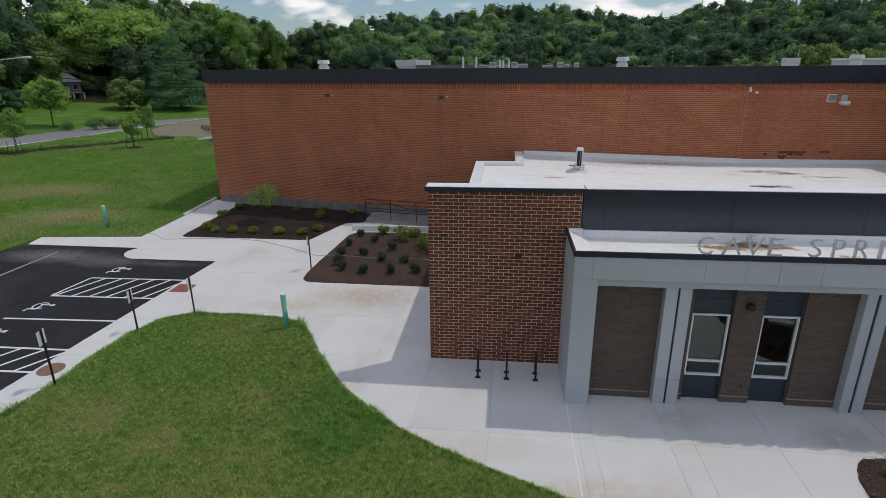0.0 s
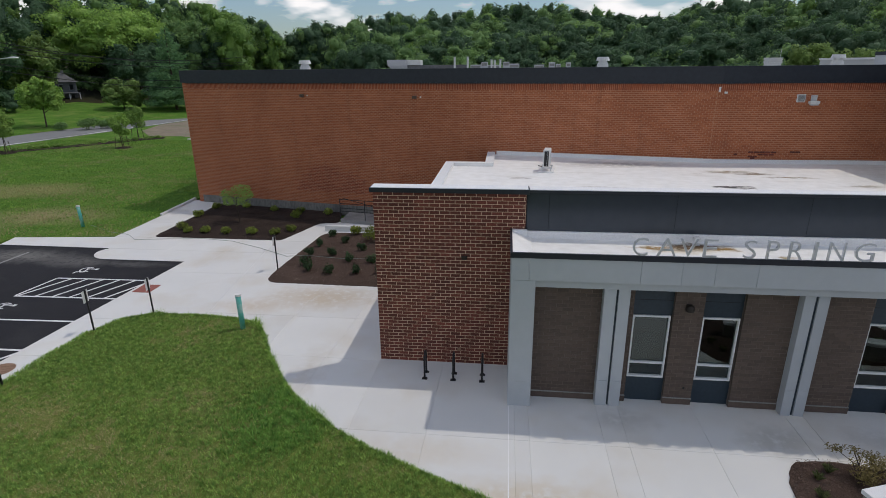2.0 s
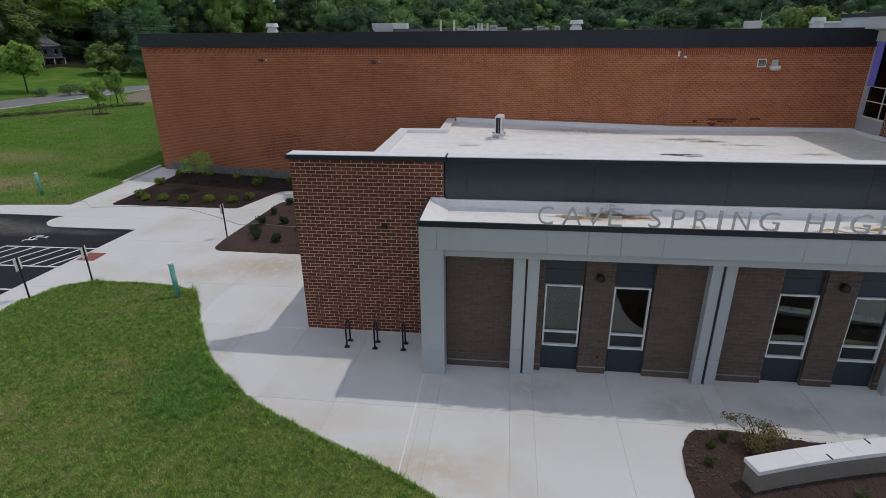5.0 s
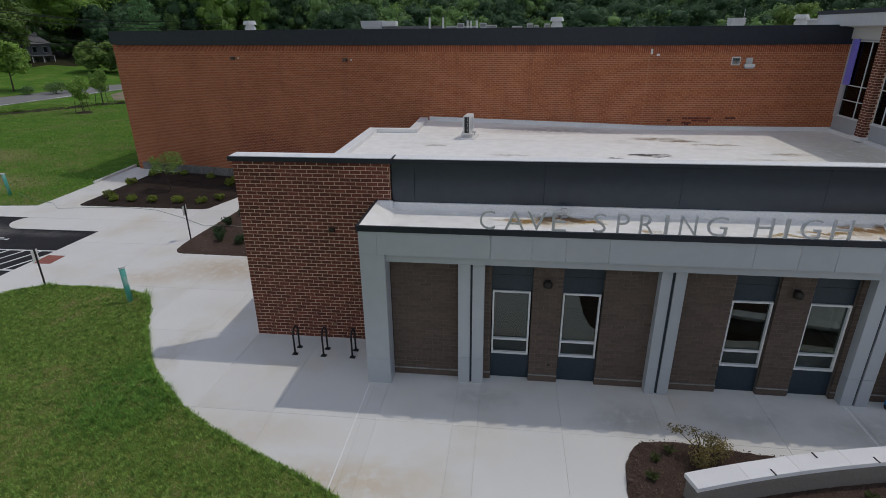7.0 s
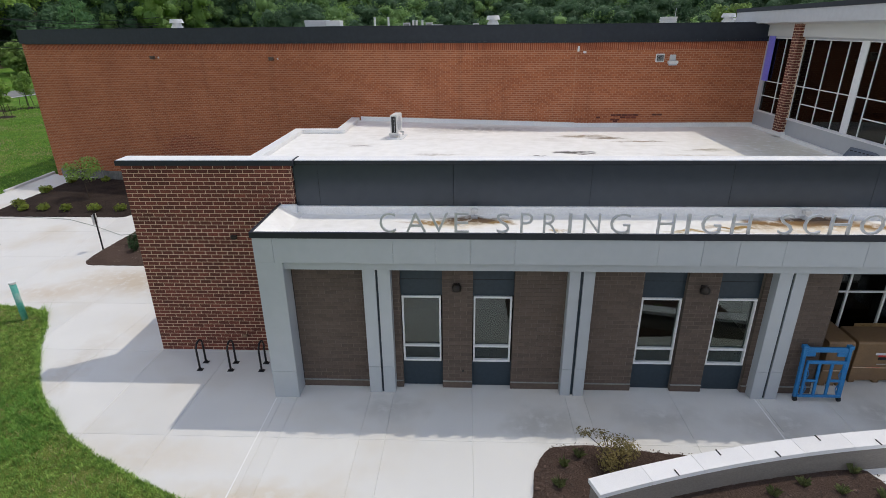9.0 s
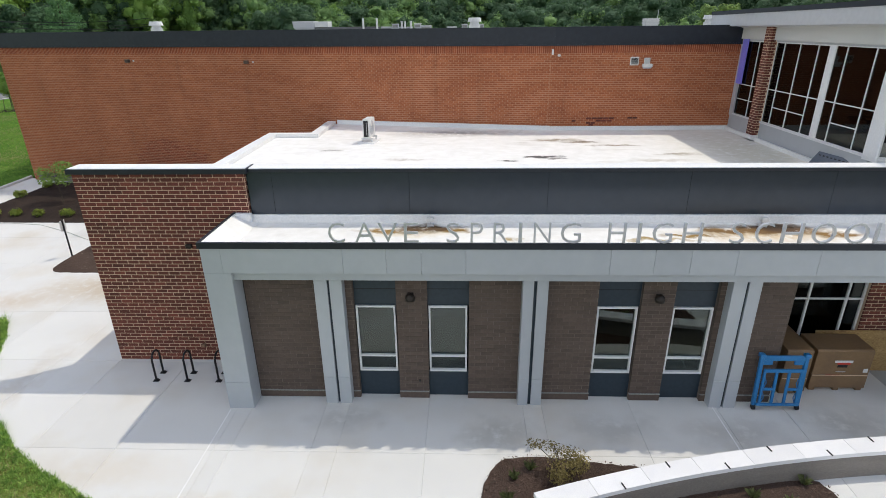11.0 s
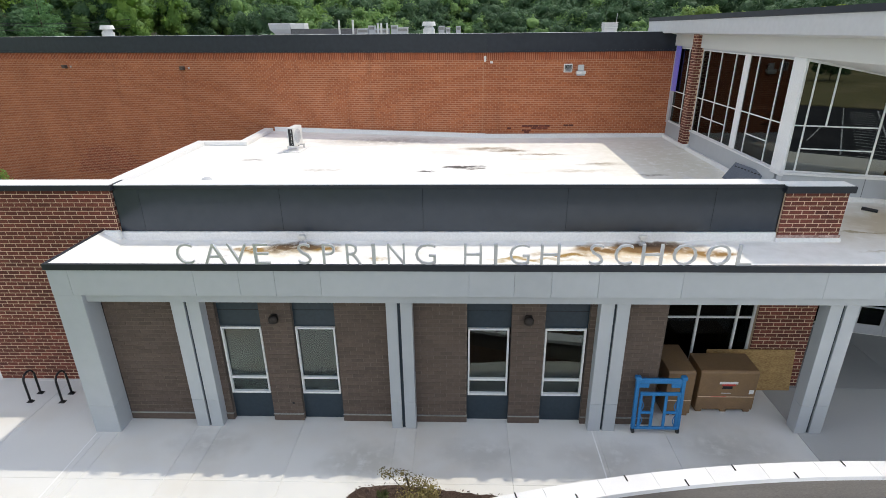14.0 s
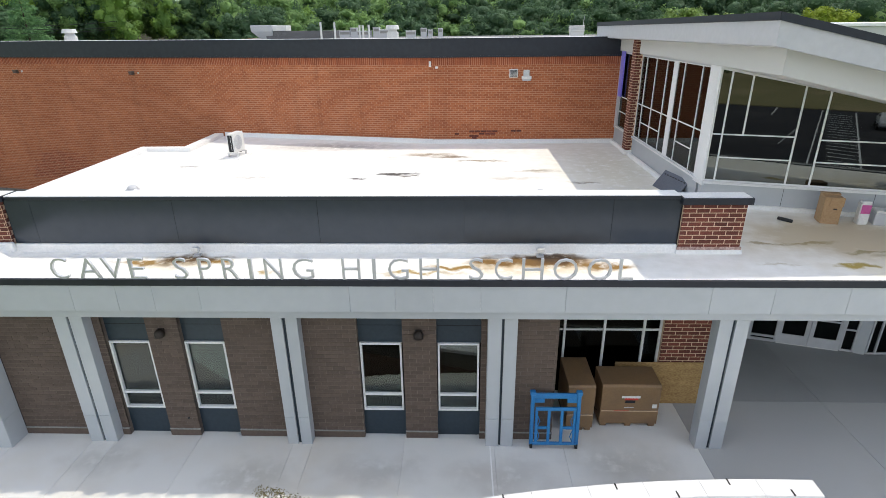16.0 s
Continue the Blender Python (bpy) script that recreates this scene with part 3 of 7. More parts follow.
SIDE_LAWN = [(-21.64, 29.25), (-21.64, 31.5), (-21.9, 38.5), (-22.5, 62.0), (-38.0, 74.0), (-47.0, 85.0), (-55.0, 108.0), (-57.2, 108.0), (-61.6, 79.0), (-65.0, 62.0), (-70.0, 40.0), (-60.0, 12.0), (-42.0, 14.0), (-28.0, 25.3), (-27.7, 28.55)]
bm = bmesh.new()
prism(bm, SIDE_LAWN[::-1], -0.24, 0.0)
structure(link("side_lawn", bm, M_FARGRASS), "open lawn beside the brick hall", "lawn")
bm = bmesh.new()
prism(bm, [(-57.2, 108.0), (-61.6, 79.0), (-67.0, 52.0), (-80.0, 0.0), (-88.0, 2.0), (-74.8, 60.0), (-70.0, 91.0), (-65.2, 119.5), (-56.0, 170.0), (-48.5, 170.0)], -0.24, 0.03)
road = structure(link("road", bm, M_ROAD), "grey two-lane asphalt road", "road")
bm = bmesh.new()
for k in range(9):
    a, b = (-66.8 + 1.02 * k, 50 + 6.5 * k), (-66.8 + 1.02 * (k + 1) - 0.2, 50 + 6.5 * (k + 1) - 0.1)
    prism(bm, [(a[0] - 0.12, a[1]), (a[0] + 0.12, a[1]), (b[0] + 0.12, b[1]), (b[0] - 0.12, b[1])], 0.034, 0.038)
part("edge_line", bm, M_LINE, road)
for a, b in (((-67.5, 52.0), (-62.15, 79.0)), ((-62.15, 79.0), (-57.75, 108.0))):
    bm = bmesh.new()
    prism(bm, [(a[0] - 0.1, a[1]), (a[0] + 0.1, a[1]), (b[0] + 0.1, b[1]), (b[0] - 0.1, b[1])], 0.034, 0.038)
    part("edge_line", bm, M_LINE, road)
bm = bmesh.new()
prism(bm, [(-50.5, 76.0), (-46.0, 76.5), (-41.0, 74.0), (-34.0, 80.0), (-40.0, 96.0), (-53.5, 110.0), (-57.0, 106.0), (-59.2, 92.0), (-56.5, 83.0)], -0.24, 0.016)
structure(link("gravel_patch", bm, M_GRAVEL), "bare tan gravel and rubble beside the road", "gravel")

bm = bmesh.new()
prism(bm, [(-42.6, 72.6), (-41.4, 75.4), (-38.0, 78.4), (-30.0, 81.0), (-30.0, 80.6), (-37.8, 77.9), (-41.0, 75.0), (-42.2, 72.5)], -0.2, 0.18)
structure(link("drive_kerb", bm, M_CONC), "curved pale kerb of the rear drive", "kerb")
bm = bmesh.new()
prism(bm, [(-41.0, 75.0), (-37.8, 77.9), (-30.0, 80.6), (-30.0, 70.0), (-40.5, 70.5)][::-1], -0.2, 0.02)
structure(link("rear_drive", bm, M_ASPHALT), "black asphalt rear drive", "drive")

# ---- parking bay, walks and plaza ----
bm = bmesh.new()
prism(bm, [(-16.6, -12.0), (-15.72, 13.3), (-15.42, 18.35), (-14.9, 25.4), (-19.67, 25.4), (-20.6, 26.3), (-20.37, 27.12), (-27.39, 27.2), (-29.0, 24.5), (-44.0, 13.0), (-46.0, -12.0)][::1], -0.24, -0.05)
parking = structure(link("parking_lot", bm, M_ASPHALT), "black asphalt parking bay with white markings", "parking lot")


def stripe(a, b, w=0.11, z=-0.046):
    bm = bmesh.new()
    a, b = Vector((*a, z)), Vector((*b, z))
    d = (b - a).normalized()
    s = Vector((-d.y, d.x, 0)) * w / 2
    q = [a - s, b - s, b + s, a + s]
    prism(bm, [(p.x, p.y) for p in q], z, z + 0.004)
    part("line", bm, M_LINE, parking)


for a, b in (((-19.9, 22.7), (-15.1, 22.8)), ((-20.16, 20.5), (-15.15, 20.62)), ((-20.16, 20.56), (-19.9, 22.64)), ((-20.3, 18.18), (-15.4, 18.35)), ((-20.5, 15.9), (-15.5, 15.98)), ((-20.5, 14.35), (-15.6, 14.45)), ((-20.6, 12.0), (-15.7, 12.1))):
    stripe(a, b)
bm = bmesh.new()
prism(bm, [(-24.86, 20.6), (-24.68, 20.6), (-24.56, 26.2), (-24.7, 26.2)], -0.046, -0.042)
part("worn_line", bm, M_CONC_OLD, parking, "pale worn line on the asphalt")
for k in range(6):
    stripe((-20.0 + 0.82 * k, 20.55), (-19.1 + 0.82 * k, 22.72), z=-0.0425)
for k in range(5):
    stripe((-20.2 + 0.95 * k, 14.4), (-19.3 + 0.95 * k, 15.94), z=-0.0425)


def wheelchair(cx, cy):
    """The painted wheelchair symbol: wheel ring, seat, back and head."""
    bm = bmesh.new()
    ring = [(0.34 * math.cos(a), 0.34 * math.sin(a)) for a in np.linspace(0.9, 5.6, 14)]
    for (x0, y0), (x1, y1) in zip(ring, ring[1:]):
        prism(bm, [(cx + x0 * 0.8, cy + y0 * 0.8), (cx + x0, cy + y0), (cx + x1, cy + y1), (cx + x1 * 0.8, cy + y1 * 0.8)][::-1], -0.046, -0.042)
    for x0, x1, y0, y1 in ((-0.1, 0.02, 0.1, 0.75), (0.05, 0.5, 0.2, 0.32), (0.5, 0.62, -0.3, 0.32), (-0.14, 0.1, 0.8, 1.02), (0.62, 0.85, -0.3, -0.2)):
        box(bm, cx + y0 * 0.7 - 0.15, cx + y1 * 0.7 - 0.15, cy - x1 * 0.75 + 0.08, cy - x0 * 0.75 + 0.08, -0.0415, -0.0385)
    part("marking", bm, M_LINE, parking, "white painted wheelchair symbol")


wheelchair(-19.3, 23.9)
wheelchair(-19.75, 19.45)
wheelchair(-19.7, 17.0)

PLAZA = [(8.0, 1.0), (34, 1.0), (34, 21), (-1.3, 21), (-1.3, 33.5), (-9.2, 33.5), (-20.3, 38.6), (-21.84, 38.6), (-21.64, 31.5), (-21.64, 29.15), (-27.7, 28.55), (-27.4, 27.2), (-20.37, 27.12), (-20.55, 26.92), (-20.66, 26.64), (-20.67, 26.34), (-20.56, 26.04), (-20.34, 25.76), (-20.04, 25.53), (-19.67, 25.39), (-14.9, 25.39), (-15.42, 18.35), (-15.72, 13.3), (-16.6, -12.0), (-14.6, -12.0)] + [(x, y + 0.0) for x, y in LAWN_EDGE[:-1]]
bm = bmesh.new()
prism(bm, PLAZA, -0.24, -0.012)
pavement = structure(link("pavement", bm, M_JOINT), "pale broom-finished concrete plaza and walks", "pavement")
bm = bmesh.new()
bm.faces.new([bm.verts.new((x, y, 0)) for x, y in PLAZA])


def cut(px, py, dx, dy, test):
    faces = [f for f in bm.faces if test(f.calc_center_median())]
    geom = set(faces) | {e for f in faces for e in f.edges} | {v for f in faces for v in f.verts}
    bmesh.ops.bisect_plane(bm, geom=list(geom), plane_co=(px, py, 0), plane_no=(-dy, dx, 0))


everywhere = lambda c: True
cut(-9.3, 24.0, 1, 0.02, everywhere)
cut(-10.4, 20.0, -0.12, 1, everywhere)
plaza_zone = lambda c: c.x > -10.2 and c.y < 24
for x in (-6.75, -2.4, -0.2, 2.22, 2.62, 4.62, 5.26, 7.42, 9.95, 10.46, 12.83, 15.14, 16.9, 20.3, 24.5, 28.5):
    cut(x, 14, 0.02 if x < 2 else 0, 1, plaza_zone)
cut(-4.4, 15, 0.075, 1, plaza_zone)
for y in (12.72, 16.5, 19.6, 8.6, 4.4, 0.2, -4.0, -8.0):
    cut(0, y, 1, 0, plaza_zone)
walk_zone = lambda c: c.x < -13 and c.y < 24
for y in range(-9, 24, 3):
    cut(-15, y + 0.6, 1, 0.05, walk_zone)
back_zone = lambda c: c.y > 24
for x in (-13.5, -16.9, -24.6):
    cut(x, 27, 0.05, 1, back_zone)
for y in (27.1, 29.2, 32.4, 35.5):
    cut(-15, y, 1, 0, back_zone)
slab_faces = [[(v.co.x, v.co.y) for v in f.verts] for f in bm.faces]
bm.free()
for pts in slab_faces:
    b2 = bmesh.new()
    f = b2.faces.new([b2.verts.new((x, y, 0)) for x, y in pts])
    if f.calc_area() < 0.05:
        b2.free()
        continue
    f.normal_update()
    if f.normal.z < 0:
        f.normal_flip()
    bmesh.ops.inset_individual(b2, faces=[f], thickness=0.013)
    inner = [fc for fc in b2.faces if fc is not f]
    for v in {v for fc in inner for v in fc.verts} - set(f.verts):
        v.co.z = -0.011
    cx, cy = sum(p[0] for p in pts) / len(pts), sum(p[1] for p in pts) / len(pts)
    # porch slabs take the shade-toned concrete, deepest behind the front row
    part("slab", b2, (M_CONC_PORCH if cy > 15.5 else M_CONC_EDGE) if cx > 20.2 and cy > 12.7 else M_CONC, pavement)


block("joint_sealant", (2.04, 2.07, 9.0, 14.25, -0.005, 0.004), M_FLASH, pavement, 0, "pale sealant in the expansion joint")
block("joint_sealant", (15.02, 15.055, 12.3, 14.8, -0.005, 0.004), M_FLASH, pavement, 0, "pale sealant in the expansion joint")


def outline_bed(name, pts, mat, label, rise=0.07):
    """A planting bed: a low mound with its edge just over the paving, the edge a little ragged."""
    fine = []
    for p, q in zip(pts, pts[1:] + pts[:1]):
        m = max(1, int(math.hypot(q[0] - p[0], q[1] - p[1]) / 0.12))
        fine += [(p[0] + (q[0] - p[0]) * k / m + random.uniform(-0.022, 0.022), p[1] + (q[1] - p[1]) * k / m + random.uniform(-0.022, 0.022)) for k in range(m)]
    pts = fine
    c = Vector((sum(p[0] for p in pts) / len(pts), sum(p[1] for p in pts) / len(pts)))
    bm = bmesh.new()
    rings = []
    for k, (s, z) in enumerate(((1.0, -0.02), (1.0, 0.03), (0.93, 0.6 * rise + 0.03), (0.7, rise + 0.03), (0.35, rise + 0.05))):
        rings.append([bm.verts.new((c.x + (x - c.x) * s, c.y + (y - c.y) * s, z + (random.uniform(-0.015, 0.015) if k > 1 else 0))) for x, y in pts])
    for u, v in zip(rings, rings[1:]):
        for i in range(len(pts)):
            j = (i + 1) % len(pts)
            bm.faces.new((u[i], u[j], v[j], v[i]))
    bm.faces.new(rings[-1])
    return structure(link(name, bm, mat), label, "planting bed")


def rounded(pts, n=5, r=0.5):
    """The outline with its corners rounded."""
    out = []
    for i, p in enumerate(pts):
        a, p, b = Vector(pts[i - 1]), Vector(p), Vector(pts[(i + 1) % len(pts)])
        ra = min(r, (a - p).length * 0.4, (b - p).length * 0.4)
        s, e = p + (a - p).normalized() * ra, p + (b - p).normalized() * ra
        for k in range(n):
            t = k / (n - 1)
            q = s * (1 - t) ** 2 + p * 2 * t * (1 - t) + e * t * t
            out.append((q.x, q.y))
    return out


BED_A = rounded([(-19.2, 29.35), (-11.2, 29.3), (-10.1, 33.0), (-8.9, 33.2), (-9.4, 35.7), (-19.3, 37.6)], 5, 0.3)
BED_B = rounded([(-9.4, 23.0), (-2.0, 22.9), (-2.0, 31.2), (-9.1, 31.0), (-9.5, 24.4)], 5, 0.9)
outline_bed("mulch_bed", BED_A, M_MULCH, "dark mulch planting bed against the brick hall")
outline_bed("soil_bed", BED_B, M_SOIL, "reddish bark bed with young shrubs")
BED_C = rounded([(8.6, 6.0), (14.5, 6.5), (16.4, 10.0), (16.5, 12.2), (12.6, 12.35), (10.0, 12.66), (9.2, 12.55), (8.72, 11.6)], 5, 0.8)
outline_bed("front_bed", BED_C, M_SOIL, "dark mulch bed around the curved seat wall")

# ---- brick hall behind ----
A0, A1, A2 = Vector((-20.87, 38.14)), Vector((12.86, 31.39)), Vector((22.4, 31.39))
HALL_TOP = 8.62
HALL_ROOF = 8.25


def along(p, q, t, out):
    """The point t metres along the wall p to q, moved out metres towards the plaza."""
    d = (q - p).normalized()
    n = Vector((d.y, -d.x))
    r = p + d * t + n * out
    return (r.x, r.y)


def wall_strip(bm, p, q, z0, z1, out0, out1, t0=0.0, t1=None):
    t1 = (q - p).length if t1 is None else t1
    prism(bm, [along(p, q, t0, out1), along(p, q, t1, out1), along(p, q, t1, out0), along(p, q, t0, out0)], z0, z1)


for nm, p, q in (("wall_hall_west", A0, A1), ("wall_hall_east", A1, A2)):
    bm = bmesh.new()
    wall_strip(bm, p, q, 0.55 if p is A0 else -0.2, HALL_TOP - 0.4, -0.4, 0.0)
    w = structure(link(nm, bm, M_HALL), "weathered orange brick wall of the long hall", "brick wall")
    bm = bmesh.new()
    wall_strip(bm, p, q, HALL_TOP - 0.4, HALL_TOP, -0.4, 0.006)
    part("soldier_course", bm, M_SOLDIER, w, "upright brick course under the fascia")
    bm = bmesh.new()
    reach = (q - p).length + (0.03 if p is A0 else 0.0)
    wall_strip(bm, p, q, HALL_TOP, 9.42, -0.4, 0.09, 0.0, reach)
    part("fascia", bm, M_FASCIA_DARK, w, "dark blue-grey metal fascia")
    bm = bmesh.new()
    wall_strip(bm, p, q, HALL_TOP - 0.04, HALL_TOP + 0.03, 0.0, 0.12, 0.0, reach)
    part("drip_edge", bm, M_FASCIA_DARK, w)
    bm = bmesh.new()
    wall_strip(bm, p, q, 9.42, 9.45, -0.42, 0.11, 0.0, reach)
    part("coping", bm, M_FASCIA_DARK, w, "dark metal coping")
    bm = bmesh.new()
    wall_strip(bm, p, q, 9.3, 9.44, -1.7, -0.42)
    part("roof_edge", bm, M_FLASH, w, "white roof edge strip")
    if p is A0:
        bm = bmesh.new()
        wall_strip(bm, p, q, -0.2, 0.55, -0.4, 0.03)
        part("plinth", bm, M_PLINTH, w, "stained grey concrete plinth")
bm = bmesh.new()
prism(bm, [(A0.x, A0.y), (A0.x - 0.38, A0.y + 0.08), (-24.4, 113.0), (-24.0, 113.0)][::-1], -0.2, HALL_ROOF)
prism(bm, [(A0.x, A0.y), (A0.x - 0.38, A0.y + 0.08), (A0.x - 0.42, A0.y + 1.2), (A0.x, A0.y + 1.2)][::-1], HALL_ROOF, HALL_TOP)
end_wall = structure(link("wall_hall_end", bm, M_HALL), "orange brick end wall of the hall", "brick wall")
bm = bmesh.new()
prism(bm, [(A0.x + 0.02, A0.y - 0.09), (A0.x - 0.44, A0.y), (A0.x - 0.5, A0.y + 1.2), (A0.x, A0.y + 1.2)][::-1], HALL_TOP, 9.44)
part("fascia", bm, M_FASCIA_DARK, end_wall, "dark metal fascia returned round the corner")
bm = bmesh.new()
prism(bm, [(A0.x + 0.1, A0.y + 0.42), (A1.x, A1.y + 0.42), (34, A1.y + 0.42), (44, 112), (-23.9, 113)], HALL_ROOF - 0.2, HALL_ROOF)
structure(link("hall_roof", bm, M_ROAD), "flat grey hall roof", "roof")

# ---- low wing with white roof ----
ROOF_Z = 4.44
ROOF = [(-1.10, 17.0), (22.1, 17.0), (22.1, 31.3), (12.86, 31.3), (1.05, 33.7), (1.05, 29.6), (-1.10, 29.6)]
bm = bmesh.new()
prism(bm, ROOF, 4.2, ROOF_Z)
structure(link("wing_roof", bm, M_ROOF), "white membrane roof with rust and dirt stains", "roof")
bm = bmesh.new()
for x0, x1, y0, y1 in ((-1.47, -1.10, 17.05, 29.95), (-1.10, 1.04, 29.6, 29.95), (0.69, 1.04, 29.95, 33.65)):
    box(bm, x0, x1, y0, y1, 0, 4.45)
structure(link("wall_wing_west", bm, M_BRICK_J), "dark red brick side wall of the low wing", "brick wall")
bm = bmesh.new()
for x0, x1, y0, y1 in ((-1.52, -1.05, 17.13, 30.0), (-1.05, 0.64, 29.55, 30.0), (0.64, 1.1, 29.55, 33.6)):
    box(bm, x0, x1, y0, y1, 4.45, 4.62)
structure(link("wing_coping", bm, M_FLASH), "white metal parapet coping", "coping")
bm = bmesh.new()
wall_strip(bm, A0, A1, ROOF_Z, ROOF_Z + 0.22, 0.02, 0.09, 22.5, 34.42)
wall_strip(bm, A1, A2, ROOF_Z, ROOF_Z + 0.2, 0.02, 0.09, -0.01, 9.1)
box(bm, 21.84, 21.96, 20.4, 31.25, ROOF_Z, ROOF_Z + 0.16)
structure(link("roof_flashing", bm, M_FLASH), "white upturned roof flashing along the brick wall", "flashing")

# ---- front wall: brick end pillar, dark screen and brick pier ----
bm = bmesh.new()
box(bm, -2.352, 2.42, 16.6, 17.05, -0.2, 5.94)
pillar = structure(link("wall_front_end", bm, M_MORTAR), "dark red brick end wall with tan mortar", "brick wall")
bricks(pillar, -2.36, 2.42, 0.0, 5.94, 16.6, M_BRICK, M_BRICK_J, 300)
bm = bmesh.new()
for r in range(10):
    z = 4.86 + r * 0.1165 - 0.1165 * 0.7
    box(bm, 2.40, 2.434 if r % 2 else 2.432, 16.606, 16.74 if r % 2 else 16.655, z + 0.009, z + 0.1075)
part("return_bricks", bm, M_BRICK_J, pillar)
block("coping", (-2.44, 2.52, 16.5, 17.12, 5.94, 6.08), M_FASCIA_DARK, pillar, 0.006, "dark metal coping")
block("coping_top", (-2.4, 2.48, 16.54, 17.08, 6.08, 6.095), M_FLASH, pillar, 0, "white roofing on the coping")
block("wall_light", (0.45, 0.63, 16.5, 16.597, 3.78, 3.9), M_BRONZE, pillar, 0.02, "small dark bronze wall light")
block("hose_bib", (0.32, 0.44, 16.5, 16.59, 0.5, 0.6), M_RUSTLID, pillar, 0.01, "small metal wall tap")
bm = bmesh.new()
box(bm, 2.43, 19.84, 16.71, 16.98, 4.3, 6.0)
screen = structure(link("wall_screen", bm, M_GAP), "charcoal panel parapet screen above the canopy", "parapet")
for x0, x1 in zip((2.46, 3.13, 6.875, 10.62, 14.365, 18.11), (3.13, 6.875, 10.62, 14.365, 18.11, 19.78)):
    block("panel", (x0 + 0.003, x1 - 0.003, 16.67, 16.705, 4.77, 5.97), M_SCREEN, screen, 0.003)
block("coping", (2.53, 19.74, 16.625, 17.1, 5.965, 6.05), M_FASCIA_DARK, screen, 0.004, "dark metal coping")
block("coping_top", (2.535, 19.72, 16.64, 17.1, 6.05, 6.07), M_FLASH, screen, 0, "white roofing on the coping")
bm = bmesh.new()
box(bm, 19.83, 21.37, 16.6, 16.95, -0.2, 5.85)
pier = structure(link("wall_pier", bm, M_MORTAR), "dark red brick pier rising through the canopy", "brick wall")
bricks(pier, 19.82, 21.38, 4.67, 5.85, 16.6, M_BRICK, M_BRICK_J, 60)
bricks(pier, 19.82, 21.38, 0.0, 3.86, 16.6, M_BRICK, M_BRICK_J, 180)
block("coping", (19.745, 21.46, 16.5, 17.03, 5.85, 6.02), M_FASCIA_DARK, pier, 0.006, "dark metal coping")
block("coping_top", (19.78, 21.42, 16.55, 16.99, 6.02, 6.035), M_FLASH, pier, 0, "white roofing on the coping")
block("foot_course", (19.79, 21.41, 16.565, 16.6, 4.63, 4.715), surface("mortar_smeared_brick", (0.22, 0.12, 0.10), (0.62, 0.46, 0.40), 4.0, 18, 0.9), pier, 0.008, "pinkish mortar-smeared bottom course")
block("flashing", (19.77, 21.43, 16.53, 16.6, 4.5, 4.64), M_FLASH, pier, 0.01, "white flashing at the pier's foot")

# ---- canopy ----
CT, CR_Z = 4.83, 4.53
bm = bmesh.new()
prism(bm, [(2.03, 14.4), (34, 14.4), (34, 19.0), (27.5, 19.3), (22.0, 20.7), (21.4, 17.3), (21.4, 16.72), (2.03, 16.72)], 4.1, CR_Z)
canopy = structure(link("canopy", bm, M_CANOPY_ROOF), "white-roofed entrance canopy with grey fascia panels", "canopy")
bm = bmesh.new()
for prof, ends in (([(14.34, 4.1), (14.95, 4.1), (14.95, CR_Z + 0.004), (14.5, CT - 0.03), (14.34, CT - 0.01)], (2.03, 34.0)),):
    u = [bm.verts.new((ends[0], y, z)) for y, z in prof]
    w = [bm.verts.new((ends[1], y, z)) for y, z in prof]
    bm.faces.new(u)
    bm.faces.new(w[::-1])
    for i in range(len(prof)):
        bm.faces.new((u[i - 1], u[i], w[i], w[i - 1]))
part("edge_cant", bm, M_CANOPY_ROOF, canopy, "white membrane turned up over the canopy edge")
bm = bmesh.new()
u = [bm.verts.new(p) for p in ((2.03, 14.345, 4.2), (2.03, 16.6, 4.2), (2.03, 16.6, CT - 0.008), (2.03, 14.345, CT - 0.008))]
w = [bm.verts.new(p) for p in ((2.62, 14.345, 4.2), (2.62, 16.6, 4.2), (2.62, 16.6, CR_Z + 0.006), (2.62, 14.345, CR_Z + 0.006))]
bm.faces.new(u)
bm.faces.new(w[::-1])
for i in range(4):
    bm.faces.new((u[i - 1], u[i], w[i], w[i - 1]))
part("side_cant", bm, M_CANOPY_ROOF, canopy, "white membrane turned up over the side edge")
bm = bmesh.new()
box(bm, 1.97, 34, 14.27, 14.34, CT - 0.13, CT + 0.02)
box(bm, 1.97, 2.03, 14.34, 16.6, CT - 0.13, CT + 0.02)
part("drip_edge", bm, M_FASCIA_DARK, canopy, "dark metal drip edge")
FJ = [2.01, 2.5, 5.45, 6.5, 7.34, 8.4, 11.8, 12.83, 13.67, 14.73, 16.6, 19.75, 21.1, 22.7, 25.8, 28.9, 32.0]
for x0, x1 in zip(FJ, FJ[1:]):
    block("fascia_panel", (x0 + 0.003, x1 - 0.003, 14.3, 14.33, 4.04, CT - 0.13), M_PANEL, canopy, 0.002)
block("soffit_band", (2.686, 34, 14.42, 14.86, 3.81, 4.05), M_PANEL, canopy, 0.004, "set-back grey band under the fascia")
block("back_curb", (2.44, 19.8, 16.6, 16.7, CR_Z - 0.01, 4.765), M_FLASH, canopy, 0.015, "white flashing upstand")
block("pillar_flashing", (2.03, 2.5, 16.45, 16.6, CR_Z, 4.84), M_FLASH, canopy, 0.03, "white flashing at the brick end wall")
bm = bmesh.new()
prism(bm, [(15.6, 14.86), (34, 14.86), (34, 19.0), (27.5, 19.3), (22.0, 20.7), (21.3, 16.62), (15.6, 16.62)], 3.8, 4.06)
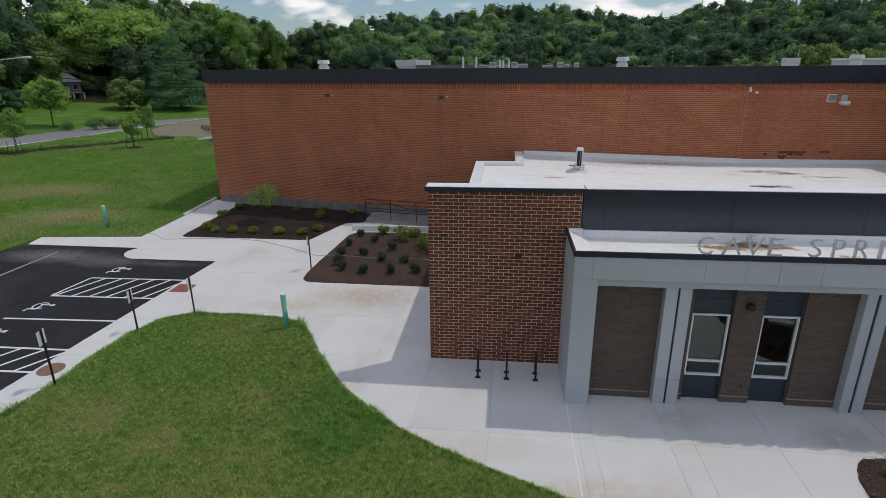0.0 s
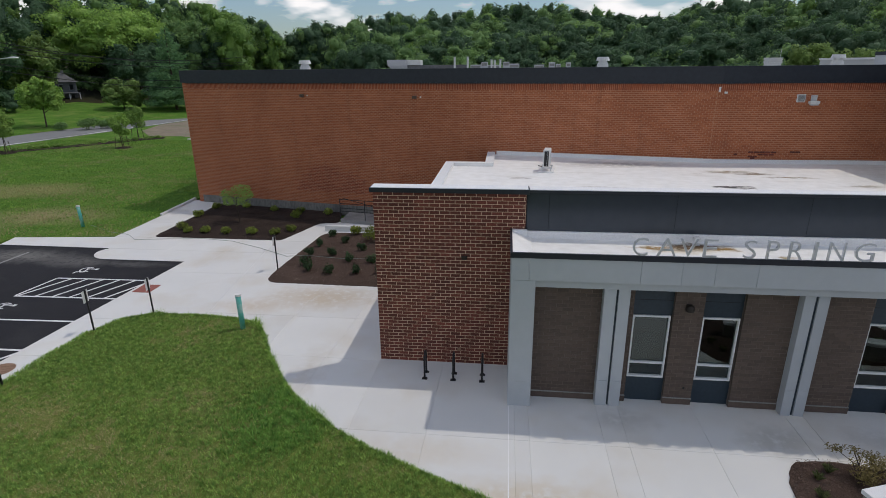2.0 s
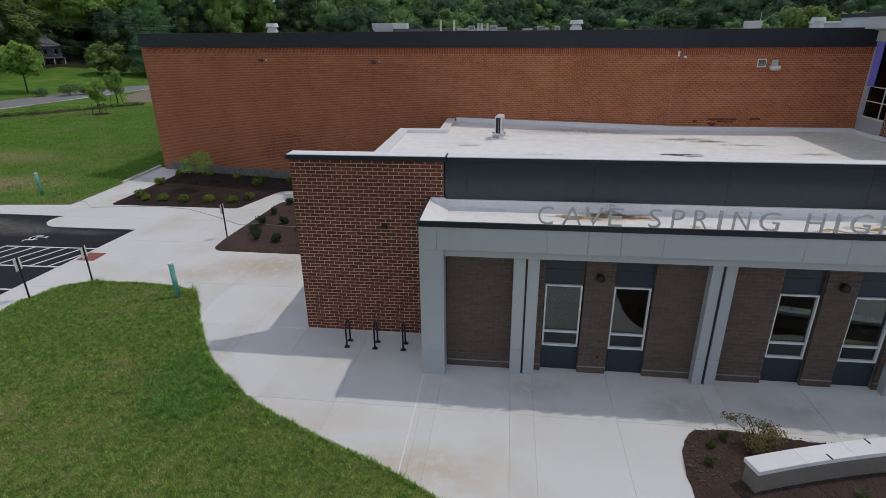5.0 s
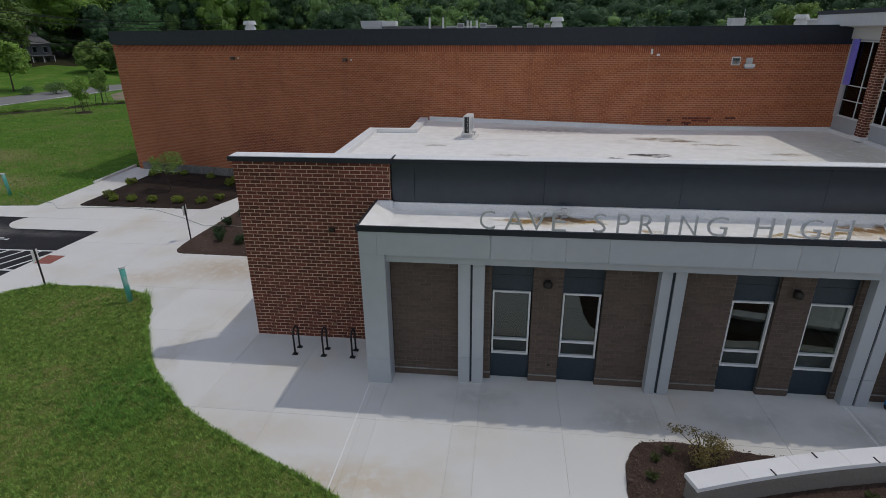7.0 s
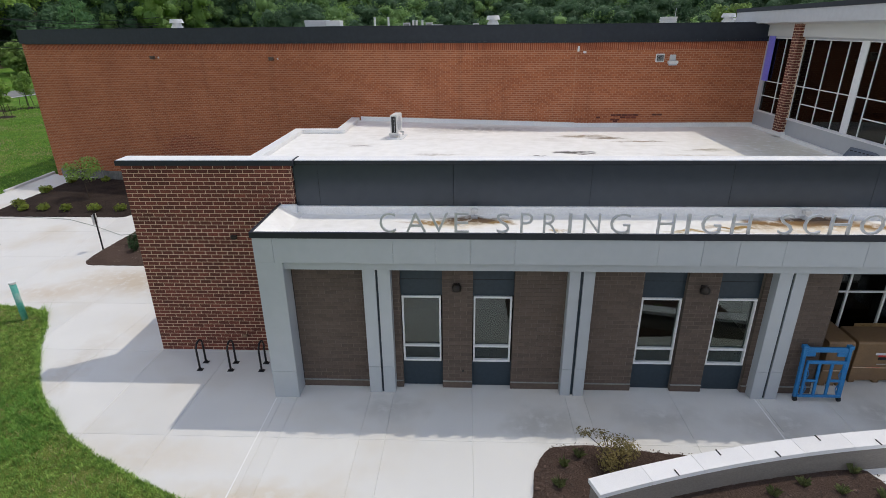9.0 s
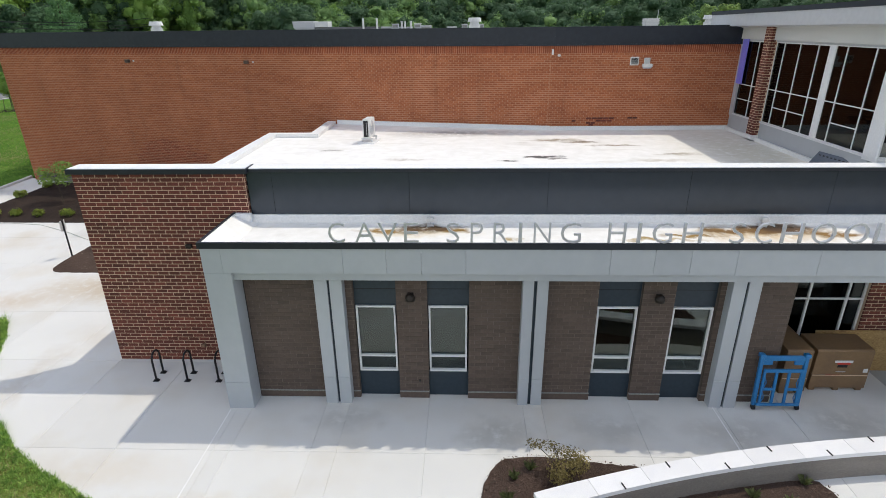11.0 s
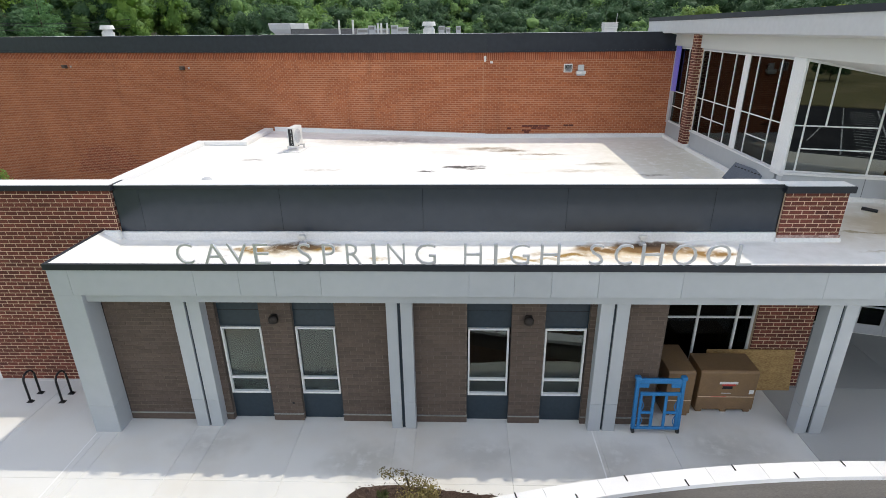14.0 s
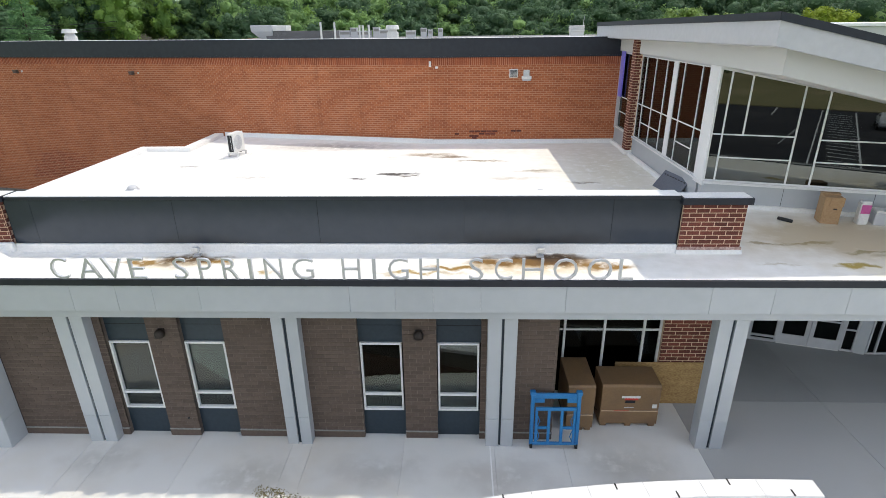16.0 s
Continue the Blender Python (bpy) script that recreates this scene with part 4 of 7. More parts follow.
structure(link("porch_ceiling", bm, M_PANEL), "grey panelled porch ceiling", "ceiling")
# unseen wall, added to stop daylight entering the porch from the east
bm = bmesh.new()
prism(bm, [(30.5, 14.9), (30.9, 14.9), (30.9, 19.2), (30.5, 19.2)], 0, 3.98)
structure(link("wall_porch_east", bm, M_PANEL), "unseen grey wall added to keep light out of the porch", "wall")

bm = bmesh.new()
box(bm, 2.03, 2.66, 14.36, 16.59, 0.0, 4.0)
endwall = structure(link("wall_canopy_end", bm, M_GAP), "light grey panelled end wall of the canopy", "wall")
for z0, z1 in ((0.0, 0.83), (0.835, 4.035)):
    block("front_panel", (2.01, 2.68, 14.31, 14.36, z0, z1), M_PANEL, endwall, 0.004)
    for y0, y1 in ((14.36, 15.1), (15.106, 15.85), (15.856, 16.59)):
        block("side_panel", (2.005, 2.03, y0, y1, z0, z1 if z1 < 1 else 4.68), M_PANEL, endwall, 0.003)
    block("inner_panel", (2.66, 2.685, 14.33, 14.86, z0, z1 if z1 < 1 else 4.03), M_PANEL, endwall, 0.003)

# ---- taupe brick front wall under the canopy, with windows ----
WIN = [(5.53, 6.57), (7.44, 8.45), (11.8, 12.83), (13.72, 14.74)]
SEG = [(2.69, 4.62), (5.29, 5.51), (6.605, 7.42), (8.485, 9.84), (10.44, 11.78), (12.865, 13.70), (14.77, 14.94), (15.6, 16.64)]
bm = bmesh.new()
for x0, x1 in SEG:
    box(bm, x0 + 0.008, x1 - 0.008, 14.87, 15.2, -0.1, 3.83)
for x0, x1 in ((4.62, 5.29), (9.84, 10.44), (14.94, 15.6)):
    box(bm, x0 - 0.008, x1 + 0.008, 15.0, 15.2, -0.1, 3.83)
box(bm, 16.34, 16.64, 15.2, 16.8, -0.1, 3.83)
wall_front = structure(link("wall_front", bm, M_BROWN_MORTAR), "taupe brick front wall under the canopy", "brick wall")
for i, (x0, x1) in enumerate(SEG):
    bricks(wall_front, x0, x1, 0.22, 3.83, 14.87, M_BROWN, M_BROWN_J, (40, 30, 60, 40, 40, 60, 30, 0)[i], joint=0.016, proud=0.006, rough=0.0)
    block("base_course", (x0, x1, 14.845, 14.9, 0.0, 0.2), M_BROWN_J, wall_front, 0.008)
    block("base_sill", (x0, x1, 14.832, 14.9, 0.2, 0.226), M_CONC_OLD, wall_front, 0.004)


def window_unit(x0, x1):
    """A tall white-framed window between dark teal panels."""
    w = thing("window_unit", "white-framed window with dark teal panels above and below", "window", (x0, 15.0, 0), "windows under the canopy")
    W = x1 - x0
    block("upper_panel", (-0.03, W + 0.05, 0, 0.06, 2.83, 3.82), M_BLUE_PANEL, w, 0.004, "dark teal panel")
    block("panel_joint", (-0.02, W + 0.03, -0.004, 0.0, 3.3, 3.31), M_GAP, w)
    block("lower_panel", (-0.03, W + 0.05, 0, 0.06, 0.0, 0.82), M_BLUE_PANEL, w, 0.004, "dark teal panel")
    bm = bmesh.new()
    f = 0.046
    for d in ((0, f, -0.06, 0.06, 0.82, 2.83), (W - f, W, -0.06, 0.06, 0.82, 2.83), (f, W - f, -0.06, 0.06, 2.83 - f, 2.83), (f, W - f, -0.06, 0.06, 0.82, 0.82 + f + 0.01), (f, W - f, -0.05, 0.05, 1.275, 1.33)):
        box(bm, *d)
    part("frame", bm, M_WHITE, w)
    for z0, z1 in ((0.88, 1.28), (1.32, 2.79)):
        block("pane", (f, W - f, 0.02, 0.028, z0, z1), M_GLASS, w)
    return w


for x0, x1 in WIN:
    window_unit(x0, x1)


def column_pair(x0, x1, x2, x3, deep, label):
    c = thing("column", label, "column", (x0, 14.58, 0), "canopy columns")
    for a, b in ((0, x1 - x0), (x2 - x0, x3 - x0)):
        for z0, z1 in ((0.0, 0.845), (0.851, 3.85)):
            block("cladding", (a, b, 0, deep, z0, z1), M_PANEL, c, 0.006)
    block("reveal", (x1 - x0, x2 - x0, 0.06, deep - 0.05, 0.0, 3.85), M_BLUE_PANEL, c, 0, "dark recessed strip")


column_pair(4.6, 4.93, 4.99, 5.31, 0.42, "paired light grey panel column against the brick wall")
column_pair(9.82, 10.09, 10.17, 10.45, 0.42, "paired light grey panel column against the brick wall")
column_pair(14.92, 15.24, 15.3, 15.61, 0.42, "paired light grey panel column against the brick wall")
column_pair(20.2, 20.5, 20.57, 20.88, 0.36, "free-standing paired grey panel column on the porch")

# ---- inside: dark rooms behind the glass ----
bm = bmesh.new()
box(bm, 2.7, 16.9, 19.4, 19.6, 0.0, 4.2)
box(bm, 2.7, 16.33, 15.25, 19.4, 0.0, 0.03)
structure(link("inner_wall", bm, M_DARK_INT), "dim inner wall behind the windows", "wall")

# ---- porch glazing, doors ----
def glazing(name, p, q, z0, z1, xs_, zs_, mat_glass, mat_frame, label, f=0.06, deep=0.1, posts=(), foot=None):
    """A glazed wall from p to q: uprights at the shares xs_, rails at heights zs_; foot gives uprights that start higher."""
    p, q = Vector(p), Vector(q)
    L = (q - p).length
    g = structure(thing(name, label, "window", (p.x, p.y, 0), turn=math.degrees(math.atan2(q.y - p.y, q.x - p.x))))
    ux = [0.0] + [s * L for s in xs_] + [L]
    for i, x in enumerate(ux):
        w = 0.16 if i in posts else f
        block("mullion", (x - w / 2, x + w / 2, -deep / 2, deep / 2, (foot or {}).get(i, z0), z1), mat_frame, g, 0.004)
    for z in (z0, z1):
        block("rail", (0, L, -deep / 2 + 0.002, deep / 2 - 0.002, z - f / 2, z + f / 2), mat_frame, g, 0.004)
    for a, b, z in zs_:
        block("rail", (ux[a], ux[b], -deep / 2 + 0.004, deep / 2 - 0.004, z - f * 0.4, z + f * 0.4), mat_frame, g, 0.004)
    for a, b in zip(ux, ux[1:]):
        block("pane", (a, b, 0.0, 0.01, z0, z1), mat_glass, g)
    return g


glazing("window_1", (16.66, 16.75), (19.78, 16.75), 0.1, 3.7, (0.16, 0.51, 0.856), ((0, 4, 2.2),), M_GLASS_T, M_WHITE, "dark porch window in white metal frame", f=0.065)
glazing("window_2", (22.42, 20.40), (24.87, 19.70), 0.05, 3.7, (0.4, 0.69), ((0, 3, 2.35), (0, 3, 0.2)), M_GLASS_T, M_STEEL_GREY, "dark entrance sidelight in grey metal frame", f=0.09)
glazing("window_3", (26.68, 19.19), (27.02, 19.093), 0.05, 3.7, (), ((0, 1, 0.8), (0, 1, 2.35)), M_GLASS_T, M_STEEL_GREY, "narrow entrance sidelight in grey metal frame")
glazing("window_4", (27.36, 18.97), (30.48, 18.97), 0.05, 3.7, (0.09, 0.5), ((0, 3, 2.35),), M_GLASS_T, M_STEEL_GREY, "dark entrance glazing in grey metal frame")


def entrance_door(at, turn):
    d = structure(thing("door_1", "light grey metal entrance door with dark glass", "door", at, turn=turn))
    W = 0.9
    bm = bmesh.new()
    for e in ((0, 0.12, -0.03, 0.03, 0.02, 2.2), (W - 0.12, W, -0.03, 0.03, 0.02, 2.2), (0.12, W - 0.12, -0.03, 0.03, 0.02, 0.36), (0.12, W - 0.12, -0.03, 0.03, 2.05, 2.2)):
        box(bm, *e)
    part("door_frame", bm, M_STEEL_GREY, d)
    block("pane", (0.12, W - 0.12, -0.005, 0.005, 0.36, 2.05), M_GLASS_T, d)
    block("handle", (W - 0.1, W - 0.06, -0.09, -0.05, 0.95, 1.25), M_STEEL_GREY, d, 0.01)
    block("push_bar", (0.1, W - 0.1, -0.07, -0.03, 1.0, 1.06), M_STEEL_GREY, d, 0.01)
    block("threshold", (0, W, -0.06, 0.06, 0.0, 0.018), M_CREAM, d, 0.004, "pale metal threshold")
    block("transom", (0, W, -0.02, 0.02, 2.25, 3.7), M_GLASS_T, d)
    return d


entrance_door((24.9, 19.69, 0), -15.9)
entrance_door((25.78, 19.44, 0), -15.9)
bm = bmesh.new()
prism(bm, [(27.05, 19.05), (27.31, 18.93), (27.34, 19.1), (27.1, 19.2)], 0, 3.9)
structure(link("wall_entrance_post", bm, M_PANEL), "grey clad post beside the entrance doors", "wall")
bm = bmesh.new()
prism(bm, [(21.34, 16.9), (22.44, 20.42), (22.04, 20.52), (21.0, 17.3)], 0, 4.4)
structure(link("wall_porch_side", bm, M_PANEL), "light grey porch side wall", "wall")
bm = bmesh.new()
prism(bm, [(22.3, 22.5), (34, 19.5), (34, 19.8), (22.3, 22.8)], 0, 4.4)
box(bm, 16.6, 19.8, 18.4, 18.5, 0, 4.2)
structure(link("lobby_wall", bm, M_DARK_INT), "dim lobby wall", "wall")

# ---- glazed tower ----
TX, TC = 22.0, Vector((22.03, 20.7))
TD = Vector((0.962, -0.273))
TE = TC + TD * 12.0
bm = bmesh.new()
box(bm, TX, TX + 0.3, 21.1, 31.39, 4.3, 5.27)
box(bm, TX, TX + 0.3, 21.1, 31.39, 8.75, 9.6)
tower = structure(link("wall_tower_west", bm, M_PANEL), "grey sill wall of the glazed tower", "wall")
block("upper_band", (21.87, TX, 17.21, 31.3, 8.82, 9.52), M_EIFS, tower, 0.006, "off-white band above the glazing")
bm = bmesh.new()
prism(bm, [tuple(TC), tuple(TE), tuple(TE + Vector((0, 0.3))), tuple(TC + Vector((0, 0.3)))], 4.3, 5.27)
tower_s = structure(link("wall_tower_south", bm, M_PANEL), "grey sill wall under the front glazing", "wall")
for s in (2.3, 4.7, 7.1):
    p = TC + TD * s
    block("panel_joint", (p.x - 0.005, p.x + 0.005, p.y - 0.004, p.y + 0.02, 4.5, 5.25), M_GAP, tower_s)
bm = bmesh.new()
prism(bm, [tuple(TC + Vector((-0.1, -0.09))), tuple(TE + Vector((0, -0.09))), tuple(TE), tuple(TC)], 4.5, 4.66)
part("curb", bm, M_FLASH, tower_s, "white roof flashing")
bm = bmesh.new()
prism(bm, [tuple(TC + Vector((-0.1, -0.1))), tuple(TE + Vector((0, -0.1))), tuple(TE + Vector((0, 0.04))), tuple(TC + Vector((-0.02, 0.04)))], 5.27, 5.345)
box(bm, 21.93, 22.0, 20.72, 31.0, 5.27, 5.33)
part("window_sill", bm, M_WHITE, tower_s, "white metal sill under the glazing")
# roof of the tower, tilted down to the east


def tower_z(x, y, z):
    return z - 0.222 * (x - 21.25) - 0.008 * (y - 17)


def tilted(pts, z0, z1):
    bm = bmesh.new()
    prism(bm, pts, z0, z1)
    for v in bm.verts:
        v.co.z = tower_z(v.co.x, v.co.y, v.co.z)
    return bm


t_roof = structure(link("tower_roof", tilted([(21.34, 16.72), (34, 16.72), (34, 40), (21.3, 33.5)], 9.56, 10.03), M_EIFS), "white overhanging tower roof", "roof")
bm = tilted([(21.24, 16.6), (34.05, 16.6), (34.05, 16.72), (21.35, 16.72), (21.3, 33.5), (21.2, 33.5)], 9.5, 10.02)
part("fascia", bm, M_STEEL_GREY, t_roof, "light grey metal fascia")
bm = tilted([(21.19, 16.55), (34.05, 16.55), (34.05, 16.74), (21.37, 16.74), (21.32, 33.5), (21.16, 33.5)], 10.02, 10.19)
part("drip_edge", bm, M_FASCIA_DARK, t_roof, "dark metal drip edge")
bm = bmesh.new()
prism(bm, [(21.75, 17.02), (34, 17.02), (34, 17.2), (21.9, 17.2)], 8.85, 9.53)
for v in bm.verts:
    v.co.z -= 0.236 * max(0, v.co.x - 21.8)
part("front_band", bm, M_EIFS, t_roof, "off-white band under the front fascia")
bm = bmesh.new()
prism(bm, [(21.88, 17.2), (34, 17.2), (34, 17.6), (22.0, 21.0)], 8.82, 8.87)
for v in bm.verts:
    v.co.z -= 0.232 * max(0, v.co.x - 21.95)
part("soffit", bm, M_EIFS, t_roof, "off-white soffit")

glazing("window_4", (TX + 0.05, 28.3), (TX + 0.05, 24.57), 5.33, 8.73, (0.172, 0.483, 0.812), ((0, 4, 6.765), (1, 3, 6.05)), M_GLASS_T, M_WHITE, "tall tower window in white frame", f=0.05, deep=0.05)
glazing("window_5", (TX + 0.05, 24.2), (TX + 0.05, 21.33), 5.33, 8.74, (0.223, 0.739), ((0, 3, 6.77), (1, 2, 6.05)), M_GLASS_T, M_WHITE, "tall tower window in white frame", f=0.05, deep=0.05)
glazing("window_6", (TX + 0.05, 31.1), (TX + 0.05, 28.95), 5.3, 8.73, (0.6,), ((0, 2, 6.74), (0, 2, 6.05)), M_GLASS_T, M_WHITE, "tall tower window in white frame", f=0.05, deep=0.05)
g7 = glazing("window_7", tuple(TC), tuple(TC + TD * 10.0), 5.37, 8.74, (0.030, 0.087, 0.228, 0.293, 0.46, 0.56, 0.64, 0.83), ((0, 3, 6.82), (1, 3, 6.11), (4, 6, 6.76), (4, 6, 6.1), (7, 9, 6.76)), M_GLASS_F, M_WHITE, "tall tower front window in white frame", foot={2: 6.82, 5: 6.76}, f=0.05, deep=0.05)
bm = bmesh.new()
prism(bm, [(0.0, -0.04), (10.0, -0.04), (10.0, 0.04), (0.0, 0.04)], 8.72, 8.8)
for v in bm.verts:
    v.co.z -= 0.196 * v.co.x
part("head_rail", bm, M_WHITE, g7, "sloping white head rail")
bm = bmesh.new()
prism(bm, [(0.0, 0.02), (10.0, 0.02), (10.0, 0.06), (0.0, 0.06)], 8.76, 9.2)
for v in bm.verts:
    v.co.z -= 0.196 * v.co.x
part("head_panel", bm, M_EIFS, g7, "off-white panel over the sloping glazing")
bm = bmesh.new()
box(bm, 36.8, 60, 40, 70, -0.2, 9.7)
rear = structure(link("wall_rear_block", bm, M_EIFS), "white flat-roofed block behind the tower", "building")
block("coping", (36.7, 60.1, 39.9, 70.1, 9.7, 9.88), M_FLASH, rear, 0.01)
block("pier", (TX + 0.015, TX + 0.12, 24.22, 24.55, 5.2, 8.8), M_WHITE, tower, 0.006, "white metal post")
bm = bmesh.new()
prism(bm, [(21.95, 21.33), (21.95, 20.72), (21.99, 20.66), tuple(TC + TD * 0.03), tuple(TC + TD * 0.03 + Vector((0.1, 0.3))), (22.3, 21.33)], 5.2, 8.85)
part("corner_post", bm, M_WHITE, tower, "broad white corner post")
bm = bmesh.new()
box(bm, 21.74, 22.2, 28.3, 28.88, 4.5, 9.55)
tcol = structure(link("wall_tower_pier", bm, M_MORTAR), "slim dark brick pier of the tower", "brick wall")
bm = bmesh.new()
n = 43
for r in range(n):
    z = 4.7 + r * 0.1125
    for a, b in (((28.3, 28.595), (28.605, 28.88)), ((28.3, 28.45), (28.46, 28.75), (28.76, 28.88)))[r % 2]:
        box(bm, 21.736, 21.76, a + 0.007, b - 0.007, z, z + 0.092)
    for a, b in (((21.735, 21.95),), ((21.735, 21.83), (21.84, 22.0)))[r % 2]:
        box(bm, a, b, 28.296, 28.32, z, z + 0.092)
part("brick_field", bm, M_BRICK_J, tcol)
block("base_flashing", (21.66, 22.0, 28.2, 28.98, 4.5, 4.7), M_FLASH, tcol, 0.02, "white flashing at the foot")
block("violet_sheet", (21.93, 21.99, 30.7, 31.2, 6.75, 8.95), M_PURPLE, tower, 0.004, "violet protective film")
block("end_panel", (21.95, 22.02, 31.05, 31.38, 5.2, 8.8), M_STEEL_GREY, tower, 0.004)
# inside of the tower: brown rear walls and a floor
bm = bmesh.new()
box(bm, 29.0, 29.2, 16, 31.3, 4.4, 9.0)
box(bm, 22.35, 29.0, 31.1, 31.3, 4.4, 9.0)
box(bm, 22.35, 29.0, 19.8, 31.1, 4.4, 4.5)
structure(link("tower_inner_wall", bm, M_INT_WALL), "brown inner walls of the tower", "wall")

# ---- sign letters on the canopy edge ----
sign = thing("school_sign", "brushed grey metal letters standing on the canopy edge", "sign", (5.2, 14.3, CT + 0.02))
SPANS = [("C", 427, 456), ("A", 474, 511), ("V", 516, 551), ("E", 562, 588), ("S", 638, 661), ("P", 681, 703), ("R", 722, 748), ("I", 767, 773), ("N", 794, 824), ("G", 842, 878),
         ("H", 927, 958), ("I", 979, 985), ("G", 1006, 1041), ("H", 1060, 1094), ("S", 1145, 1170), ("C", 1189, 1220), ("H", 1236, 1273), ("O", 1290, 1332), ("O", 1349, 1391), ("L", 1403, 1429)]
for ch, a, b in SPANS:
    xa, xb = (5.18 + 12.82 * u + 0.44 * u * (1 - u) for u in ((a - 428) / 1000, (b - 428) / 1000))
    cu = bpy.data.curves.new("letter", "FONT")
    cu.body, cu.size, cu.extrude, cu.offset, cu.resolution_u = ch, 1.0, 0.05, -0.012, 3
    ob = bpy.data.objects.new("letter", cu)
    me = bpy.data.meshes.new_from_object(ob)
    bpy.data.objects.remove(ob)
    co = np.empty(len(me.vertices) * 3)
    me.vertices.foreach_get("co", co)
    co = co.reshape(-1, 3)
    lo, hi = co.min(0), co.max(0)
    q = (co - lo) / (hi - lo)
    out = np.stack((q[:, 0] * (xb - xa), q[:, 2] * 0.06, q[:, 1] * 0.5), 1)
    me.vertices.foreach_set("co", out.ravel())
    me.update()
    me.materials.clear()
    me.materials.append(M_LETTER)
    ob = new("letter", me)
    ob.parent = sign
    ob.location = (xa - 5.2, 0, 0)

# ---- things on the canopy and the low roof ----
def sign_light(x):
    s = thing("sign_light", "small rust-stained roof light behind the letters", "light", (x, 16.4, CR_Z), "canopy sign lights")
    block("base", (-0.09, 0.09, -0.12, 0.05, -0.01, 0.05), M_GALV, s, 0.01)
    block("arm", (-0.02, 0.02, -0.03, 0.01, 0.05, 0.16), M_GALV, s, 0.005)
    bm = bmesh.new()
    box(bm, -0.1, 0.1, -0.14, 0.02, 0.14, 0.26)
    soften(bm, 0.025, 2)
    part("housing", bm, M_CREAM, s)


sign_light(7.45)
sign_light(16.3)


def wall_light(x):
    s = thing("wall_light", "dark bronze downlight on the taupe brick", "light", (x, 14.86, 3.1), "canopy wall lights")
    bm = bmesh.new()
    bmesh.ops.create_uvsphere(bm, u_segments=18, v_segments=10, radius=1.0)
    for v in bm.verts:
        drop = max(0.0, -v.co.z)
        v.co = Vector((v.co.x * 0.125, v.co.y * 0.125 - 0.11, (v.co.z if v.co.z > 0 else 0.0) * 0.12 + 0.07 - 0.07 * (drop > 0.3)))
    part("housing", bm, M_BRONZE, s, smooth=True)
    block("backplate", (-0.08, 0.08, -0.04, 0.0, 0.0, 0.17), M_BRONZE, s, 0.01)
    bm = bmesh.new()
    bmesh.ops.create_circle(bm, cap_ends=True, radius=0.09, segments=18, matrix=pose(0, -0.11, -0.003))
    part("lens", bm, M_CREAM, s)


wall_light(6.99)
wall_light(13.27)
block("outlet", (7.14, 7.2, 14.85, 14.87, 0.53, 0.6), M_BLACK, wall_front, 0.008, "small dark outlet cover")

ac = thing("condenser_unit", "white outdoor air conditioner on a roof stand", "air conditioner", (3.85, 28.5, ROOF_Z), turn=82)
bm = bmesh.new()
box(bm, -0.46, 0.46, -0.17, 0.17, 0.25, 1.12)
soften(bm, 0.025, 2)
part("casing", bm, M_CREAM, ac)
bm = bmesh.new()
for r in (0.1, 0.18, 0.26, 0.33):
    tube(bm, [(-0.1 + r * math.cos(a), -0.178, 0.7 + r * math.sin(a)) for a in np.linspace(0, math.tau, 21)], 0.008, 5, cap=False)
for a in range(6):
    tube(bm, [(-0.1, -0.178, 0.7), (-0.1 + 0.34 * math.cos(a * 1.047), -0.178, 0.7 + 0.34 * math.sin(a * 1.047))], 0.008, 5)
part("fan_grille", bm, M_GALV, ac)
bm = bmesh.new()
bmesh.ops.create_circle(bm, cap_ends=True, radius=0.33, segments=24, matrix=pose(-0.1, -0.173, 0.7, 90))
part("fan_opening", bm, M_STEEL_GREY, ac, "grey fan opening")
bm = bmesh.new()
for k in range(9):
    box(bm, -0.475, -0.46, -0.04, -0.03 + 0.01 * (k % 2), 0.34 + 0.08 * k, 0.40 + 0.08 * k)
part("louvre", bm, M_GALV, ac, "grey side louvres")
block("coil", (-0.466, -0.459, -0.11, 0.11, 0.3, 1.06), M_BLACK, ac, 0, "dark coil behind the louvres")
for x in (-0.35, 0.35):
    bm = bmesh.new()
    box(bm, x - 0.03, x + 0.03, -0.28, 0.28, 0.18, 0.25)
    box(bm, x - 0.03, x + 0.03, -0.26, -0.2, 0.06, 0.18)
    box(bm, x - 0.03, x + 0.03, 0.2, 0.26, 0.06, 0.18)
    part("stand", bm, M_GALV, ac)
block("pad", (-0.6, 0.6, -0.4, 0.4, 0.0, 0.06), M_FLASH, ac, 0.01)
bm = bmesh.new()
tube(bm, [(0.46, 0.05, 0.5), (0.6, 0.1, 0.45), (0.62, 0.15, 0.1), (0.9, 0.5, 0.08)], 0.03, 6)
part("pipe", bm, M_BLACK, ac)


def roof_drain(x, y):
    d = thing("roof_drain", "low grey domed roof drain", "drain", (x, y, ROOF_Z), "roof drains")
    bm = bmesh.new()
    bmesh.ops.create_cone(bm, cap_ends=True, segments=16, radius1=0.26, radius2=0.22, depth=0.05, matrix=pose(0, 0, 0.025))
    part("flange", bm, M_GALV, d)
    bm = bmesh.new()
    bmesh.ops.create_uvsphere(bm, u_segments=14, v_segments=8, radius=0.2, matrix=pose(0, 0, 0.04) @ Matrix.Diagonal((1, 1, 0.75, 1)))
    part("dome", bm, M_STEEL_GREY, d, smooth=True)


roof_drain(2.0, 22.9)
roof_drain(17.1, 22.2)

